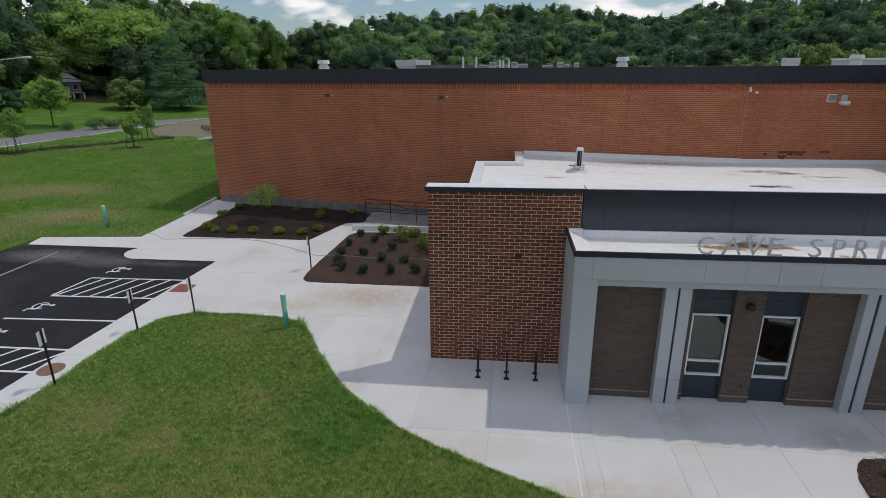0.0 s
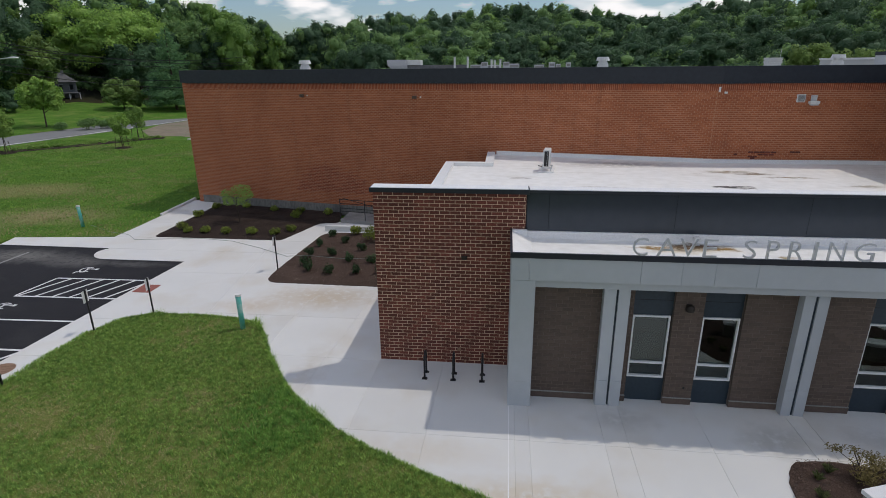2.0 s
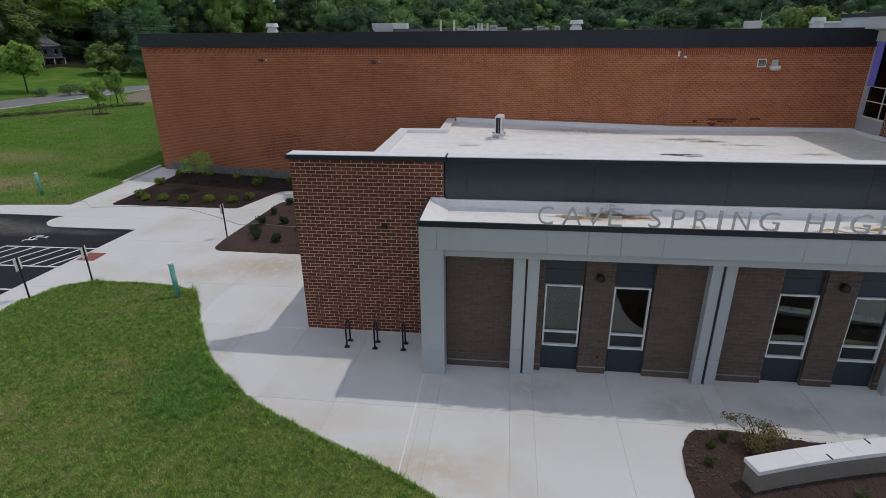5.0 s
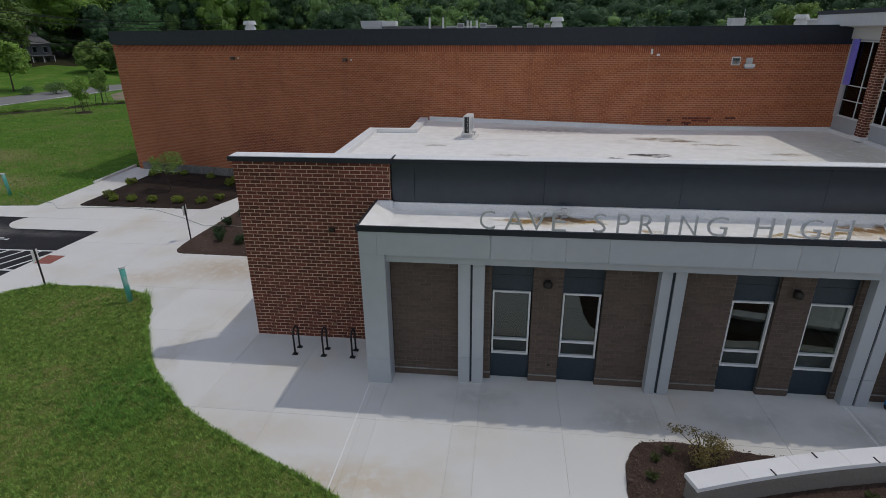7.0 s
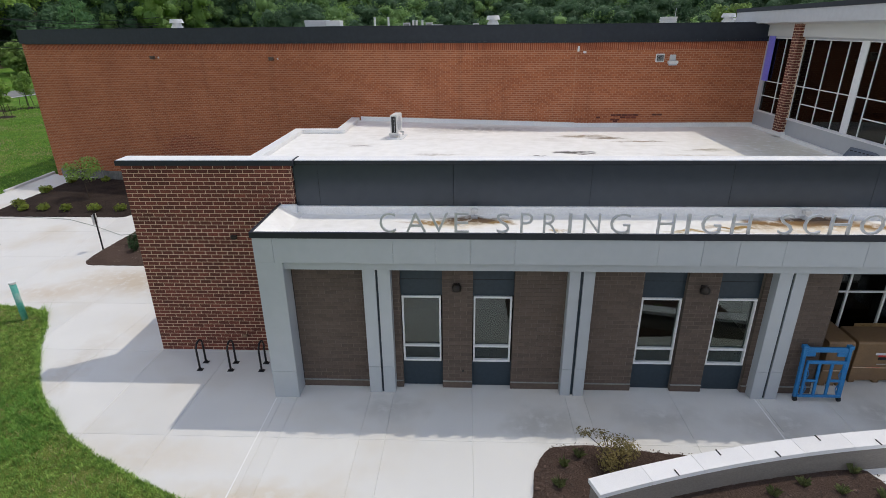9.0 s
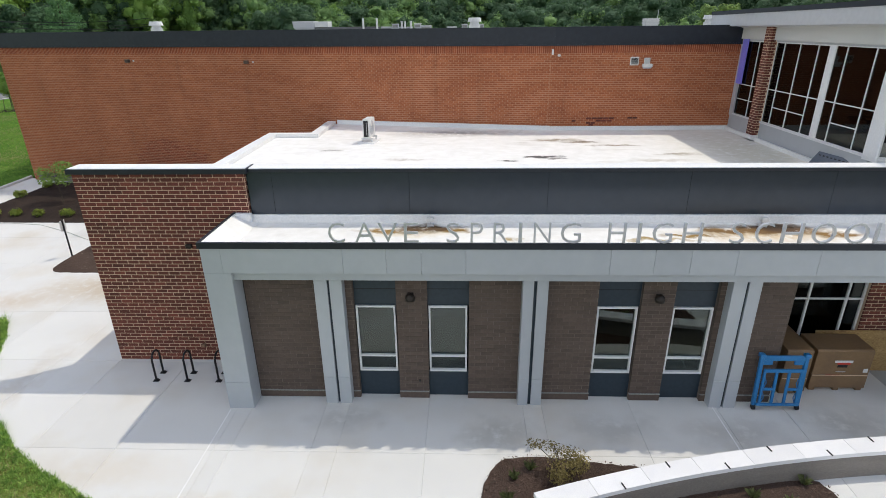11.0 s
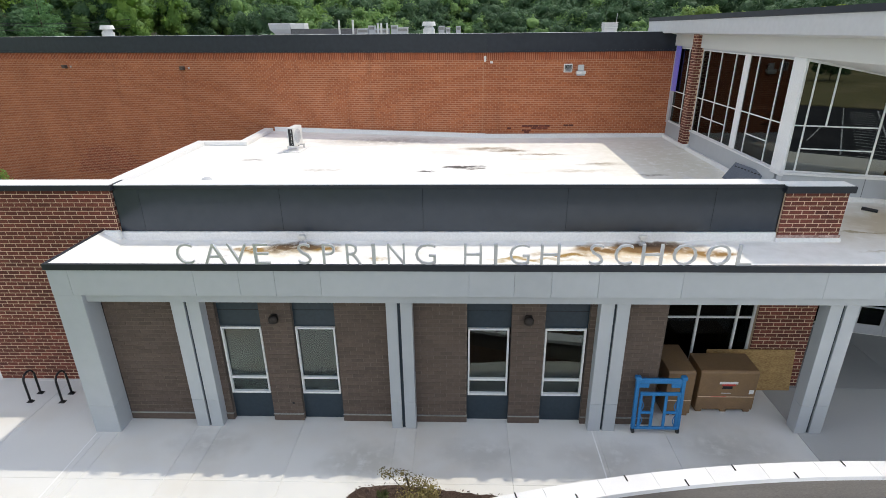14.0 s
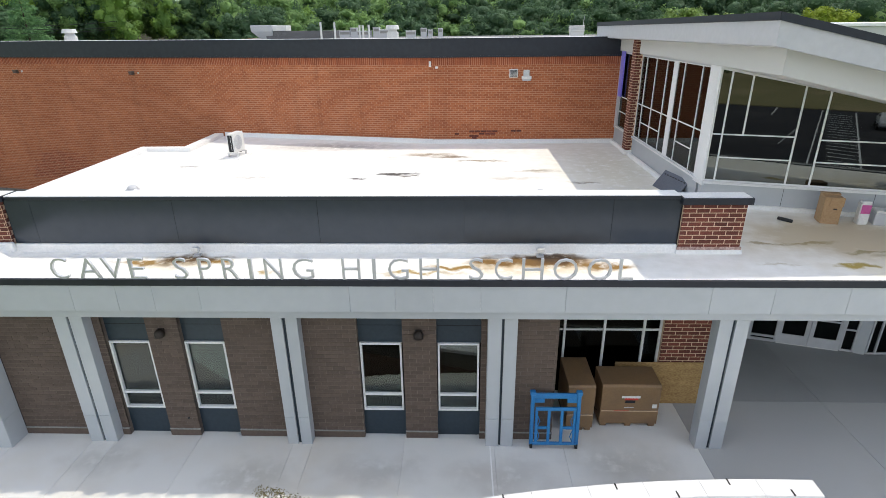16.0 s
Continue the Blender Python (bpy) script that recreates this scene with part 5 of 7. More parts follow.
pan = thing("metal_sheet", "dark blue-grey metal panel leaning on the tower sill", "metal panel", (21.42, 23.1, ROOF_Z), turn=-80)
lean = Matrix.Rotation(radians(-38), 3, "X")
bm = bmesh.new()
box(bm, -0.2, 1.4, -0.02, 0.0, 0.0, 0.72)
bmesh.ops.rotate(bm, verts=bm.verts, cent=(0, 0, 0), matrix=lean)
part("sheet", bm, surface("dull_blue_grey_metal", (0.085, 0.10, 0.125), (0.13, 0.15, 0.18), 2, 20, 0.5, 0.3, 0.05), pan)
for k in range(8):
    bm = bmesh.new()
    box(bm, -0.08 + 0.18 * k, 0.02 + 0.18 * k, -0.026, -0.021, 0.56, 0.6)
    bmesh.ops.rotate(bm, verts=bm.verts, cent=(0, 0, 0), matrix=lean)
    part("slot", bm, M_GAP, pan, "dark slot")

carton = thing("cardboard_box", "tall open tan cardboard box on the canopy roof", "box", (25.05, 19.05, CR_Z), turn=-14)
bm = bmesh.new()
box(bm, -0.24, 0.24, -0.24, 0.24, 0, 0.8)
soften(bm, 0.012)
part("body", bm, M_CARD, carton)
bm = bmesh.new()
box(bm, -0.1, 0.25, -0.27, -0.246, 0.54, 0.8)
part("flap", bm, M_CARD, carton)
block("hand_hole", (0.02, 0.11, -0.249, -0.239, 0.44, 0.475), M_GAP, carton)
bm = bmesh.new()
box(bm, -0.24, 0.24, 0.06, 0.25, 0.805, 0.84)
part("tape_flap", bm, M_CARD, carton)
pail = thing("paint_pail", "white plastic pail with a magenta label", "pail", (25.9, 18.85, CR_Z), turn=-10)
bm = bmesh.new()
box(bm, -0.14, 0.14, -0.12, 0.12, 0, 0.66)
soften(bm, 0.03, 2)
part("body", bm, M_CREAM, pail)
block("label", (-0.12, 0.12, -0.127, -0.121, 0.34, 0.6), surface("magenta_label", (0.42, 0.06, 0.22), (0.6, 0.12, 0.34), 8, 30, 0.5, bumps=0), pail)
block("lid", (-0.12, 0.12, -0.1, 0.1, 0.66, 0.7), M_CREAM, pail, 0.01)
for x, y, s in ((26.5, 18.85, 0.55), (27.1, 18.65, 0.7)):
    bag = thing("supply_box", "grey and white carton of supplies on the canopy roof", "box", (x, y, CR_Z), "supply cartons", turn=-16)
    bm = bmesh.new()
    box(bm, -s / 2, s / 2, -0.22, 0.22, 0, 0.36)
    soften(bm, 0.02)
    part("body", bm, M_STEEL_GREY, bag)
    block("lid", (-s / 2 + 0.02, s / 2 - 0.05, -0.2, 0.2, 0.36, 0.43), M_CREAM, bag, 0.01)
off = thing("pipe_offcut", "short dark pipe offcut lying on the canopy roof", "pipe", (23.85, 19.1, CR_Z))
bm = bmesh.new()
tube(bm, [(-0.1, 0.12, 0.055), (0.14, -0.2, 0.055)], 0.05, 12)
part("tube", bm, M_BLACK, off, smooth=True)

# ---- hall fixtures and roof vents ----
def hall_fixture(t, z, w, h, deep, mat, name, label, wall=(A0, A1), cat="light"):
    x, y = along(*wall, t, 0)
    d = (wall[1] - wall[0])
    f = thing(name, label, cat, (x, y, z), turn=math.degrees(math.atan2(d.y, d.x)))
    block("body", (-w / 2, w / 2, -deep, 0, 0, h), mat, f, 0.015)
    return f


L1 = (A1 - A0).length
for t, zz in ((9.3, 7.72), (17.25, 7.68)):
    f = hall_fixture(t, zz, 0.24, 0.18, 0.2, M_BROWN, "wall_light", "small brown floodlight high on the brick wall")
    block("conduit", (0.34, 0.42, -0.06, 0, 0.04, 0.14), M_GALV, f, 0.01)
f = hall_fixture(L1 - 0.06, 8.16, 0.1, 0.26, 0.1, M_CREAM, "junction_box", "small white junction box at the wall joint", cat="junction box")
f = hall_fixture(0.25, 8.08, 0.14, 0.1, 0.1, M_CREAM, "junction_box", "small white junction box at the wall joint", (A1, A2), "junction box")
f = hall_fixture(4.0, 7.63, 0.42, 0.4, 0.06, M_CREAM, "wall_vent", "square white wall vent grille", (A1, A2), "vent")
for k in range(6):
    block("slat", (-0.17, 0.17, -0.075, -0.06, 0.05 + 0.052 * k, 0.08 + 0.052 * k), M_GAP, f)
f = hall_fixture(4.62, 7.56, 0.46, 0.14, 0.26, M_CREAM, "wall_light", "white wall pack light with grey backplate", (A1, A2))
block("backplate", (-0.15, 0.15, -0.08, 0.0, 0.14, 0.42), M_GALV, f, 0.02)
block("lens", (-0.2, 0.2, -0.24, -0.04, -0.08, 0.0), M_STEEL_GREY, f, 0.02)
bm = bmesh.new()
wall_strip(bm, A0, A1, 4.8, 8.34, 0.0, 0.004, L1 - 0.14, L1 - 0.122)
part("sealant_joint", bm, surface("faded_sealant", (0.42, 0.21, 0.12), (0.50, 0.27, 0.16), 1, 20, 0.9, bumps=0), bpy.data.objects["wall_hall_west"])


def mushroom_vent(x, y, s=1.0):
    v = thing("roof_vent", "white spun-metal mushroom vent on the hall roof", "vent", (x, y, HALL_ROOF), "hall roof vents")
    up = (9.28 - HALL_ROOF) / s
    for nm, r0, r1, z0, z1 in (("curb", 0.42, 0.42, 0.0, up + 0.3), ("neck", 0.36, 0.3, up + 0.3, up + 0.5), ("cap", 0.5, 0.42, up + 0.5, up + 0.78)):
        bm = bmesh.new()
        bmesh.ops.create_cone(bm, cap_ends=True, segments=20, radius1=r0 * s, radius2=r1 * s, depth=(z1 - z0) * s, matrix=pose(0, 0, (z0 + z1) / 2 * s))
        part(nm, bm, M_CREAM, v)


for x, y in ((-15.3, 47.0), (9.2, 47.2), (27.3, 48.5)):
    mushroom_vent(x, y, 1.05)
lv = thing("louvred_vent", "white louvred roof ventilator with a whip antenna", "vent", (23.6, 51.0, HALL_ROOF))
bm = bmesh.new()
box(bm, -0.5, 0.5, -0.45, 0.45, 0, 1.65)
part("curb", bm, M_CREAM, lv)
for k in range(4):
    bm = bmesh.new()
    box(bm, -0.55, 0.55, -0.5, 0.5, 1.23 + k * 0.12, 1.305 + k * 0.12)
    soften(bm, 0.01)
    part("louvre", bm, M_CREAM, lv)
bm = bmesh.new()
tube(bm, [(0.5, 0, 1.03), (0.53, 0, 2.33)], 0.02, 5)
part("antenna", bm, M_GALV, lv)
hv = thing("rooftop_unit", "grey rooftop air handler with a flared white hood", "air handler", (-15.6, 95.0, HALL_ROOF))
block("casing", (-0.4, 10.6, -1.2, 1.2, 0, 1.28), M_SLATE, hv, 0.04, "dark grey low duct housing")
bm = bmesh.new()
lo = [bm.verts.new(p) for p in ((-1.2, -1.0, 0.0), (0.6, -1.0, 0.0), (0.6, 1.0, 0.0), (-1.2, 1.0, 0.0))]
mid = [bm.verts.new(p) for p in ((-2.6, -1.4, 1.25), (0.7, -1.4, 1.25), (0.7, 1.4, 1.25), (-2.6, 1.4, 1.25))]
hi = [bm.verts.new(p) for p in ((-2.7, -1.45, 2.15), (0.7, -1.45, 2.15), (0.7, 1.45, 2.15), (-2.7, 1.45, 2.15))]
bm.faces.new(lo[::-1])
bm.faces.new(hi)
for u, w in ((lo, mid), (mid, hi)):
    for i in range(4):
        bm.faces.new((u[i], u[(i + 1) % 4], w[(i + 1) % 4], w[i]))
soften(bm, 0.04)
part("hood", bm, M_STEEL_GREY, hv, "pale grey flared intake hood")
block("end_box", (0.72, 2.9, -1.3, 1.3, 1.3, 2.1), M_CREAM, hv, 0.04, "white end box")
for x, h in ((-6.9, 2.42), (-4.8, 2.42), (-1.0, 1.95), (-0.5, 1.9), (0.4, 1.95)):
    p = thing("vent_pipe", "thin pale vent pipe on the hall roof", "pipe", (x, 92.0, HALL_ROOF), "vent pipes")
    bm = bmesh.new()
    tube(bm, [(0, 0, 0), (0, 0, h)], 0.15, 10)
    part("pipe", bm, M_CREAM, p)
    bm = bmesh.new()
    tube(bm, [(0, 0, h), (0, 0, h + 0.08)], 0.18, 10)
    part("cap", bm, M_GALV, p)
for x, w, h in ((-3.6, 1.7, 1.2), (-2.2, 1.0, 1.6), (-0.6, 2.2, 1.15), (1.3, 1.0, 1.6), (2.6, 1.6, 1.3), (6.6, 1.5, 1.1), (8.6, 0.9, 1.45), (9.6, 0.7, 1.2), (11.2, 0.7, 1.4)):
    p = thing("roof_box", "small pale rooftop equipment box", "equipment", (x, 94.0, HALL_ROOF), "rooftop boxes")
    block("casing", (-w / 2, w / 2, -0.5, 0.5, 0, h), M_STEEL_GREY, p, 0.03)
    block("lid", (-w / 2 - 0.04, w / 2 + 0.04, -0.54, 0.54, h, h + 0.06), M_CREAM, p, 0.01)
    block("louvre", (-w / 2 + 0.1, w / 2 - 0.1, -0.53, -0.505, h - 0.5, h - 0.12), M_CONC_OLD, p, 0, "grey louvred face")

# a few darker replaced bricks low on the hall wall
for t0, t1, z in ((1.85, 3.3, 4.98), (2.35, 3.2, 4.865), (1.12, 1.34, 4.865), (1.86, 2.35, 4.75), (2.0, 2.25, 4.66), (3.97, 4.5, 5.0)):
    n = max(1, round((t1 - t0) / 0.3))
    for i in range(n):
        bm = bmesh.new()
        a = t0 + (t1 - t0) * i / n
        wall_strip(bm, A1, A2, z, z + 0.095, 0.0, 0.004, a + 0.01, a + (t1 - t0) / n - 0.012)
        part("brick", bm, M_BRICK, bpy.data.objects["wall_hall_east"])

# a patch of redder bricks, toothed at its ends, low on the hall wall
rng = random.Random(12)
for r in range(17):
    z = 1.404 + 0.104 * r
    a = 7.4 + 0.27 * rng.randint(0, 3) + (0.135 if r % 2 else 0) + 0.12 * r
    b = 14.6 - 0.27 * rng.randint(0, 4) - 0.27 * max(0, r - 6)
    if b - a > 0.5:
        bm = bmesh.new()
        wall_strip(bm, A0, A1, z, z + 0.1, 0.0, 0.004, a, b)
        part("brick_course", bm, M_PATCH, bpy.data.objects["wall_hall_west"])

# ---- plaza: bicycle loops, seat wall, site boxes ----
def bike_loop(x):
    b = thing("bike_rack", "black inverted-U steel bicycle loop on the plaza", "bike rack", (x, 15.5, 0), "bicycle loops")
    pts = [(0, 0, 0.02), (0, 0, 0.62)] + [(0, 0.2 - 0.2 * math.cos(a), 0.66 + 0.22 * math.sin(a)) for a in np.linspace(0.15, math.pi - 0.15, 12)] + [(0, 0.4, 0.62), (0, 0.4, 0.02)]
    bm = bmesh.new()
    tube(bm, pts, 0.03, 10)
    part("loop", bm, M_BLACK, b, smooth=True)
    for y in (0.0, 0.4):
        bm = bmesh.new()
        box(bm, -0.09, 0.09, y - 0.07, y + 0.07, 0.0, 0.015)
        box(bm, -0.05, 0.05, y - 0.045, y + 0.045, 0.015, 0.05)
        soften(bm, 0.006)
        part("foot_plate", bm, M_BLACK, b)


for x in (-0.66, 0.27, 1.2):
    bike_loop(x)

CC, CR = Vector((21.3, -21.55)), 34.43
seat = thing("seat_wall", "curved taupe block seat wall with white stone caps", "seat wall", (0, 0, 0))
a_start, a_end = math.atan2(11.25 - CC.y, 9.66 - CC.x), math.atan2(12.98 - CC.y, 21.98 - CC.x)


def arc_block(a0, a1, r0, r1, z0, z1, steps, bevel=0.0):
    bm = bmesh.new()
    aa = np.linspace(a0, a1, steps + 1)
    prism(bm, [(CC.x + r0 * math.cos(a), CC.y + r0 * math.sin(a)) for a in aa][::-1] + [(CC.x + r1 * math.cos(a), CC.y + r1 * math.sin(a)) for a in aa], z0, z1)
    if bevel:
        sharp = [e for e in bm.edges if e.calc_face_angle(0) > 0.6]
        bmesh.ops.bevel(bm, geom=sharp, offset=bevel, segments=2, affect="EDGES", clamp_overlap=True)
    return bm


part("wall", arc_block(a_start - 0.0015, a_end + 0.0015, CR - 0.425, CR - 0.03, -0.02, 0.615, 30), M_SEATWALL, seat)
NC = 10
for i in range(NC):
    a0, a1 = (a_start + (a_end - a_start) * k / NC for k in (i, i + 1))
    part("cap_stone", arc_block(a0 - 0.00012, a1 + 0.00012, CR - 0.45, CR, 0.615, 0.72, 4, 0.012), M_CAP, seat)
    am = (a0 + a1) / 2
    if i:
        for share, r0, r1 in ((0.5, (CR - 0.46, CR - 0.29), None),) if i % 2 else ((0.5, (CR - 0.16, CR + 0.01), None),):
            part("skate_stop", arc_block(am - 0.0004, am + 0.0004, r0[0], r0[1], 0.715, 0.735, 1), M_BLACK, seat, "small dark metal skate stop")

chest = thing("job_box", "tan steel job-site chest with sloped lid on skids", "storage chest", (17.98, 15.38, 0))


def job_box(c, W, D, H):
    block("base", (0, W, 0, D, 0.1, 0.52), M_BOX, c, 0.008)
    bm = bmesh.new()
    prof = [(0.0, 0.53), (D, 0.53), (D, H + 0.02), (0.05, H), (0.0, H - 0.05)]
    lo = [bm.verts.new((0, y, z)) for y, z in prof]
    hi = [bm.verts.new((W, y, z)) for y, z in prof]
    bm.faces.new(lo)
    bm.faces.new(hi[::-1])
    for i in range(len(prof)):
        j = (i + 1) % len(prof)
        bm.faces.new((lo[j], lo[i], hi[i], hi[j]))
    soften(bm, 0.01)
    part("lid", bm, M_BOX, c)
    block("seam", (0.02, W - 0.02, -0.008, 0.0, 0.505, 0.53), M_MORTAR, c)
    for x in (0.04, W / 2 - 0.06, W - 0.2):
        block("skid", (x, x + 0.16, 0.03, D - 0.03, 0.0, 0.1), M_BOX, c, 0.006)
    for x in (0.0, W):
        bm = bmesh.new()
        tube(bm, [(x, D * 0.3, 0.34), (x + (0.05 if x else -0.05), D * 0.35, 0.34), (x + (0.05 if x else -0.05), D * 0.65, 0.34), (x, D * 0.7, 0.34)], 0.012, 6)
        part("side_handle", bm, M_BLACK, c)


job_box(chest, 1.52, 0.85, 1.32)
block("name_plate", (0.52, 1.0, -0.012, -0.006, 0.93, 1.0), M_CREAM, chest, 0, "white brand plate on red")
block("label_backing", (0.6, 0.95, -0.009, -0.003, 0.87, 0.93), M_RED, chest)
block("latch_recess", (0.62, 0.88, -0.012, -0.004, 0.78, 0.86), M_GAP, chest)
block("grip", (0.6, 0.86, -0.03, -0.01, 0.64, 0.655), M_GALV, chest, 0.004)
block("warning_label", (1.34, 1.46, -0.012, -0.006, 0.62, 0.74), M_CREAM, chest)
block("red_stripe", (0.35, 0.75, -0.012, -0.009, 0.53, 0.54), M_RED, chest)
chest2 = thing("job_box", "tall tan steel site chest beside the brick wall", "storage chest", (17.06, 15.2, 0))
job_box(chest2, 0.7, 1.3, 1.42)
for x in (0.05, 0.6):
    bm = bmesh.new()
    tube(bm, [(x, 0.08, 0.05), (x + 0.05, 0.08, 0.05)], 0.05, 12)
    part("caster", bm, M_BLACK, chest2)

osb = thing("strand_board", "sheet of raw strand board leaning on the brick", "board", (18.6, 16.38, 0))
bm = bmesh.new()
box(bm, 0, 2.46, 0, 0.018, 0, 1.27)
bmesh.ops.rotate(bm, verts=bm.verts, cent=(0, 0, 0), matrix=Matrix.Rotation(radians(-7.5), 3, "X"))
part("sheet", bm, M_OSB, osb)

cart = thing("scaffold_frame", "folded bright blue steel scaffold on casters", "scaffold", (16.04, 14.56, 0))
CW, CH = 1.2, 1.62


def cart_bar(pts, r=0.03, name="bar"):
    bm = bmesh.new()
    tube(bm, pts, r, 8)
    part(name, bm, M_BLUE, cart)


for x in (0.03, CW - 0.03):
    block("post", (x - 0.045, x + 0.045, -0.045, 0.045, 0.12, CH), M_BLUE, cart, 0.01)
    block("corner_cap", (x - 0.07, x + 0.07, -0.07, 0.07, CH - 0.06, CH + 0.04), M_BLUE, cart, 0.012)
block("top_beam", (0.06, CW - 0.06, -0.03, 0.03, CH - 0.16, CH - 0.02), M_BLUE, cart, 0.008)
for x in (0.14, CW - 0.26):
    block("gusset", (x - 0.06, x + 0.18, -0.025, 0.025, CH - 0.28, CH - 0.16), M_BLUE, cart, 0.006)
block("second_rail", (0.1, CW - 0.1, -0.11, -0.05, 1.16, 1.25), M_BLUE, cart, 0.008)
block("bottom_rail", (0.05, CW - 0.05, -0.11, -0.05, 0.16, 0.23), M_BLUE, cart, 0.008)
for x in (0.13, CW - 0.13):
    block("inner_post", (x - 0.03, x + 0.03, -0.1, -0.05, 0.2, 1.2), M_BLUE, cart, 0.006)
for x in (0.44, CW - 0.44):
    block("ladder_bar", (x - 0.035, x + 0.035, -0.1, -0.055, 0.2, 1.2), M_BLUE, cart, 0.006)
for x0, x1 in ((0.13, 0.44), (CW - 0.44, CW - 0.13)):
    block("rung", (x0, x1, -0.1, -0.055, 0.62, 0.69), M_BLUE, cart, 0.006)
for x in (0.18, CW - 0.18):
    s = 1 if x < 0.5 else -1
    cart_bar([(x - 0.02 * s, -0.075, 0.25)] + [(x + s * (0.035 * math.sin(k * 1.3)), -0.078, 0.3 + 0.09 * k) for k in range(10)], 0.012, "cable")
for x in (0.03, CW - 0.03):
    cs = block("caster_fork", (x - 0.04, x + 0.04, -0.05, 0.05, 0.05, 0.14), M_BLACK, cart, 0.008)
    bm = bmesh.new()
    tube(bm, [(x - 0.03, -0.02, 0.07), (x + 0.03, -0.02, 0.07)], 0.07, 16)
    part("wheel", bm, M_BLACK, cart, "black rubber caster wheel")
cart.rotation_euler.x = radians(-4)

# ---- walks: sign posts, sleeves, tactile plate, hatch ----
def sign_post(x, y, h, turn, n=0):
    s = thing("parking_sign", "white metal parking sign plate on a black post", "sign", (x, y, 0), "parking signs", turn=turn)
    block("post", (-0.03, 0.03, -0.025, 0.025, -0.02, h), M_BLACK, s, 0.006)
    bm = bmesh.new()
    box(bm, -0.18, 0.18, 0.026, 0.034, h - 0.5, h - 0.02)
    part("plate", bm, M_CREAM, s, "pale back of the sign plate")
    block("face", (-0.147, 0.147, 0.034, 0.037, h - 0.497, h - 0.023), M_CREAM, s)
    block("cap", (-0.035, 0.035, -0.03, 0.03, h, h + 0.02), M_BLACK, s, 0.004)


sign_post(-14.19, 13.74, 1.98, 100)
sign_post(-13.97, 17.59, 1.72, 100)
sign_post(-12.53, 19.19, 1.62, 100)
sign_post(-9.5, 24.75, 1.75, 92)


def sleeve(x, y, h, lean):
    s = thing("bollard", "teal plastic pipe bollard with white cap", "bollard", (x, y, 0), "teal bollards")
    bm = bmesh.new()
    tube(bm, [(0, 0, -0.03), (lean * 0.5, 0, h * 0.5), (lean, 0, h)], 0.1, 16)
    part("sleeve", bm, M_TEAL, s, smooth=True)
    bm = bmesh.new()
    tube(bm, [(lean, 0, h - 0.02), (lean, 0, h + 0.05)], 0.112, 16)
    part("cap", bm, M_CREAM, s)


sleeve(-8.22, 18.3, 1.42, -0.03)
sleeve(-25.16, 31.0, 1.35, -0.06)
block("tactile_plate", (-15.0, -14.15, 21.3, 22.2, 0.0, 0.012), M_TACTILE, pavement, 0.003, "brick-red tactile warning plate")
hatch = thing("manhole_cover", "rust-brown round manhole cover in the walk", "manhole", (-15.1, 14.62, 0))
bm = bmesh.new()
bmesh.ops.create_cone(bm, cap_ends=True, segments=32, radius1=0.42, radius2=0.41, depth=0.014, matrix=pose(0, 0, 0.007))
part("rim", bm, M_RUSTLID, hatch)
bm = bmesh.new()
for k in range(-3, 4):
    box(bm, -0.3, 0.3, k * 0.1 - 0.02, k * 0.1 + 0.02, 0.014, 0.02)
part("ribs", bm, M_RUSTLID, hatch)

# ---- ramp beside the hall: low wall and black rails ----
bm = bmesh.new()
box(bm, -9.2, -1.95, 31.35, 31.65, -0.1, 0.34)
soften(bm, 0.012)
structure(link("ramp_wall", bm, M_CONC), "low grey concrete ramp wall", "wall")
bm = bmesh.new()
prism(bm, [(-8.8, 33.3), (-1.95, 32.0), (-1.95, 32.25), (-8.8, 33.55)], -0.1, 0.22)
prism(bm, [(-8.8, 33.55), (-4.2, 32.7), (-4.2, 34.6), (-8.8, 35.4)], -0.1, 0.16)
structure(link("ramp", bm, M_CONC_OLD), "stained concrete ramp and landing by the hall", "ramp")
rail = thing("handrail", "black steel pipe handrail along the ramp", "handrail", (-8.8, 33.4, 0.0))
for k in range(4):
    block("step", (-4.1 + 0.35 * k, -3.75 + 0.35 * k, 32.75, 34.0, -0.1, 0.16 + 0.13 * k), M_CONC, bpy.data.objects["ramp"], 0.01)


def rail_bar(name, pts, r=0.025):
    bm = bmesh.new()
    tube(bm, pts, r, 6)
    part(name, bm, M_BLACK, rail)


for k in range(5):
    rail_bar("post", [(1.7 * k, -0.32 * k, 0.1), (1.7 * k, -0.32 * k, 1.55)])
for z in (1.52, 1.25, 0.95, 0.75):
    rail_bar("rail", [(0, 0, z), (6.85, -1.29, z)], 0.022)
rail_bar("ramp_rail", [(0.1, 0.4, 1.5), (2.6, 0.2, 0.9), (6.8, -0.9, 0.85)], 0.022)
bm = bmesh.new()
prism(bm, [(-21.8, 34.0), (-21.64, 34.0), (-21.9, 38.8), (-22.06, 38.8)], -0.1, 0.14)
structure(link("walk_kerb", bm, M_CONC), "low concrete kerb wall along the side walk", "kerb")
sr = thing("handrail", "short black handrail at the hall corner", "handrail", (-21.2, 38.7, 0))
bm = bmesh.new()
tube(bm, [(0, 0, 0), (0, 0, 1.0), (0.35, 0.4, 1.05), (0.35, 0.4, 0.0)], 0.03, 6)
part("rail", bm, M_BLACK, sr)
hose = thing("garden_hose", "thin grey-green garden hose across the walk", "hose", (-16, 28, 0))
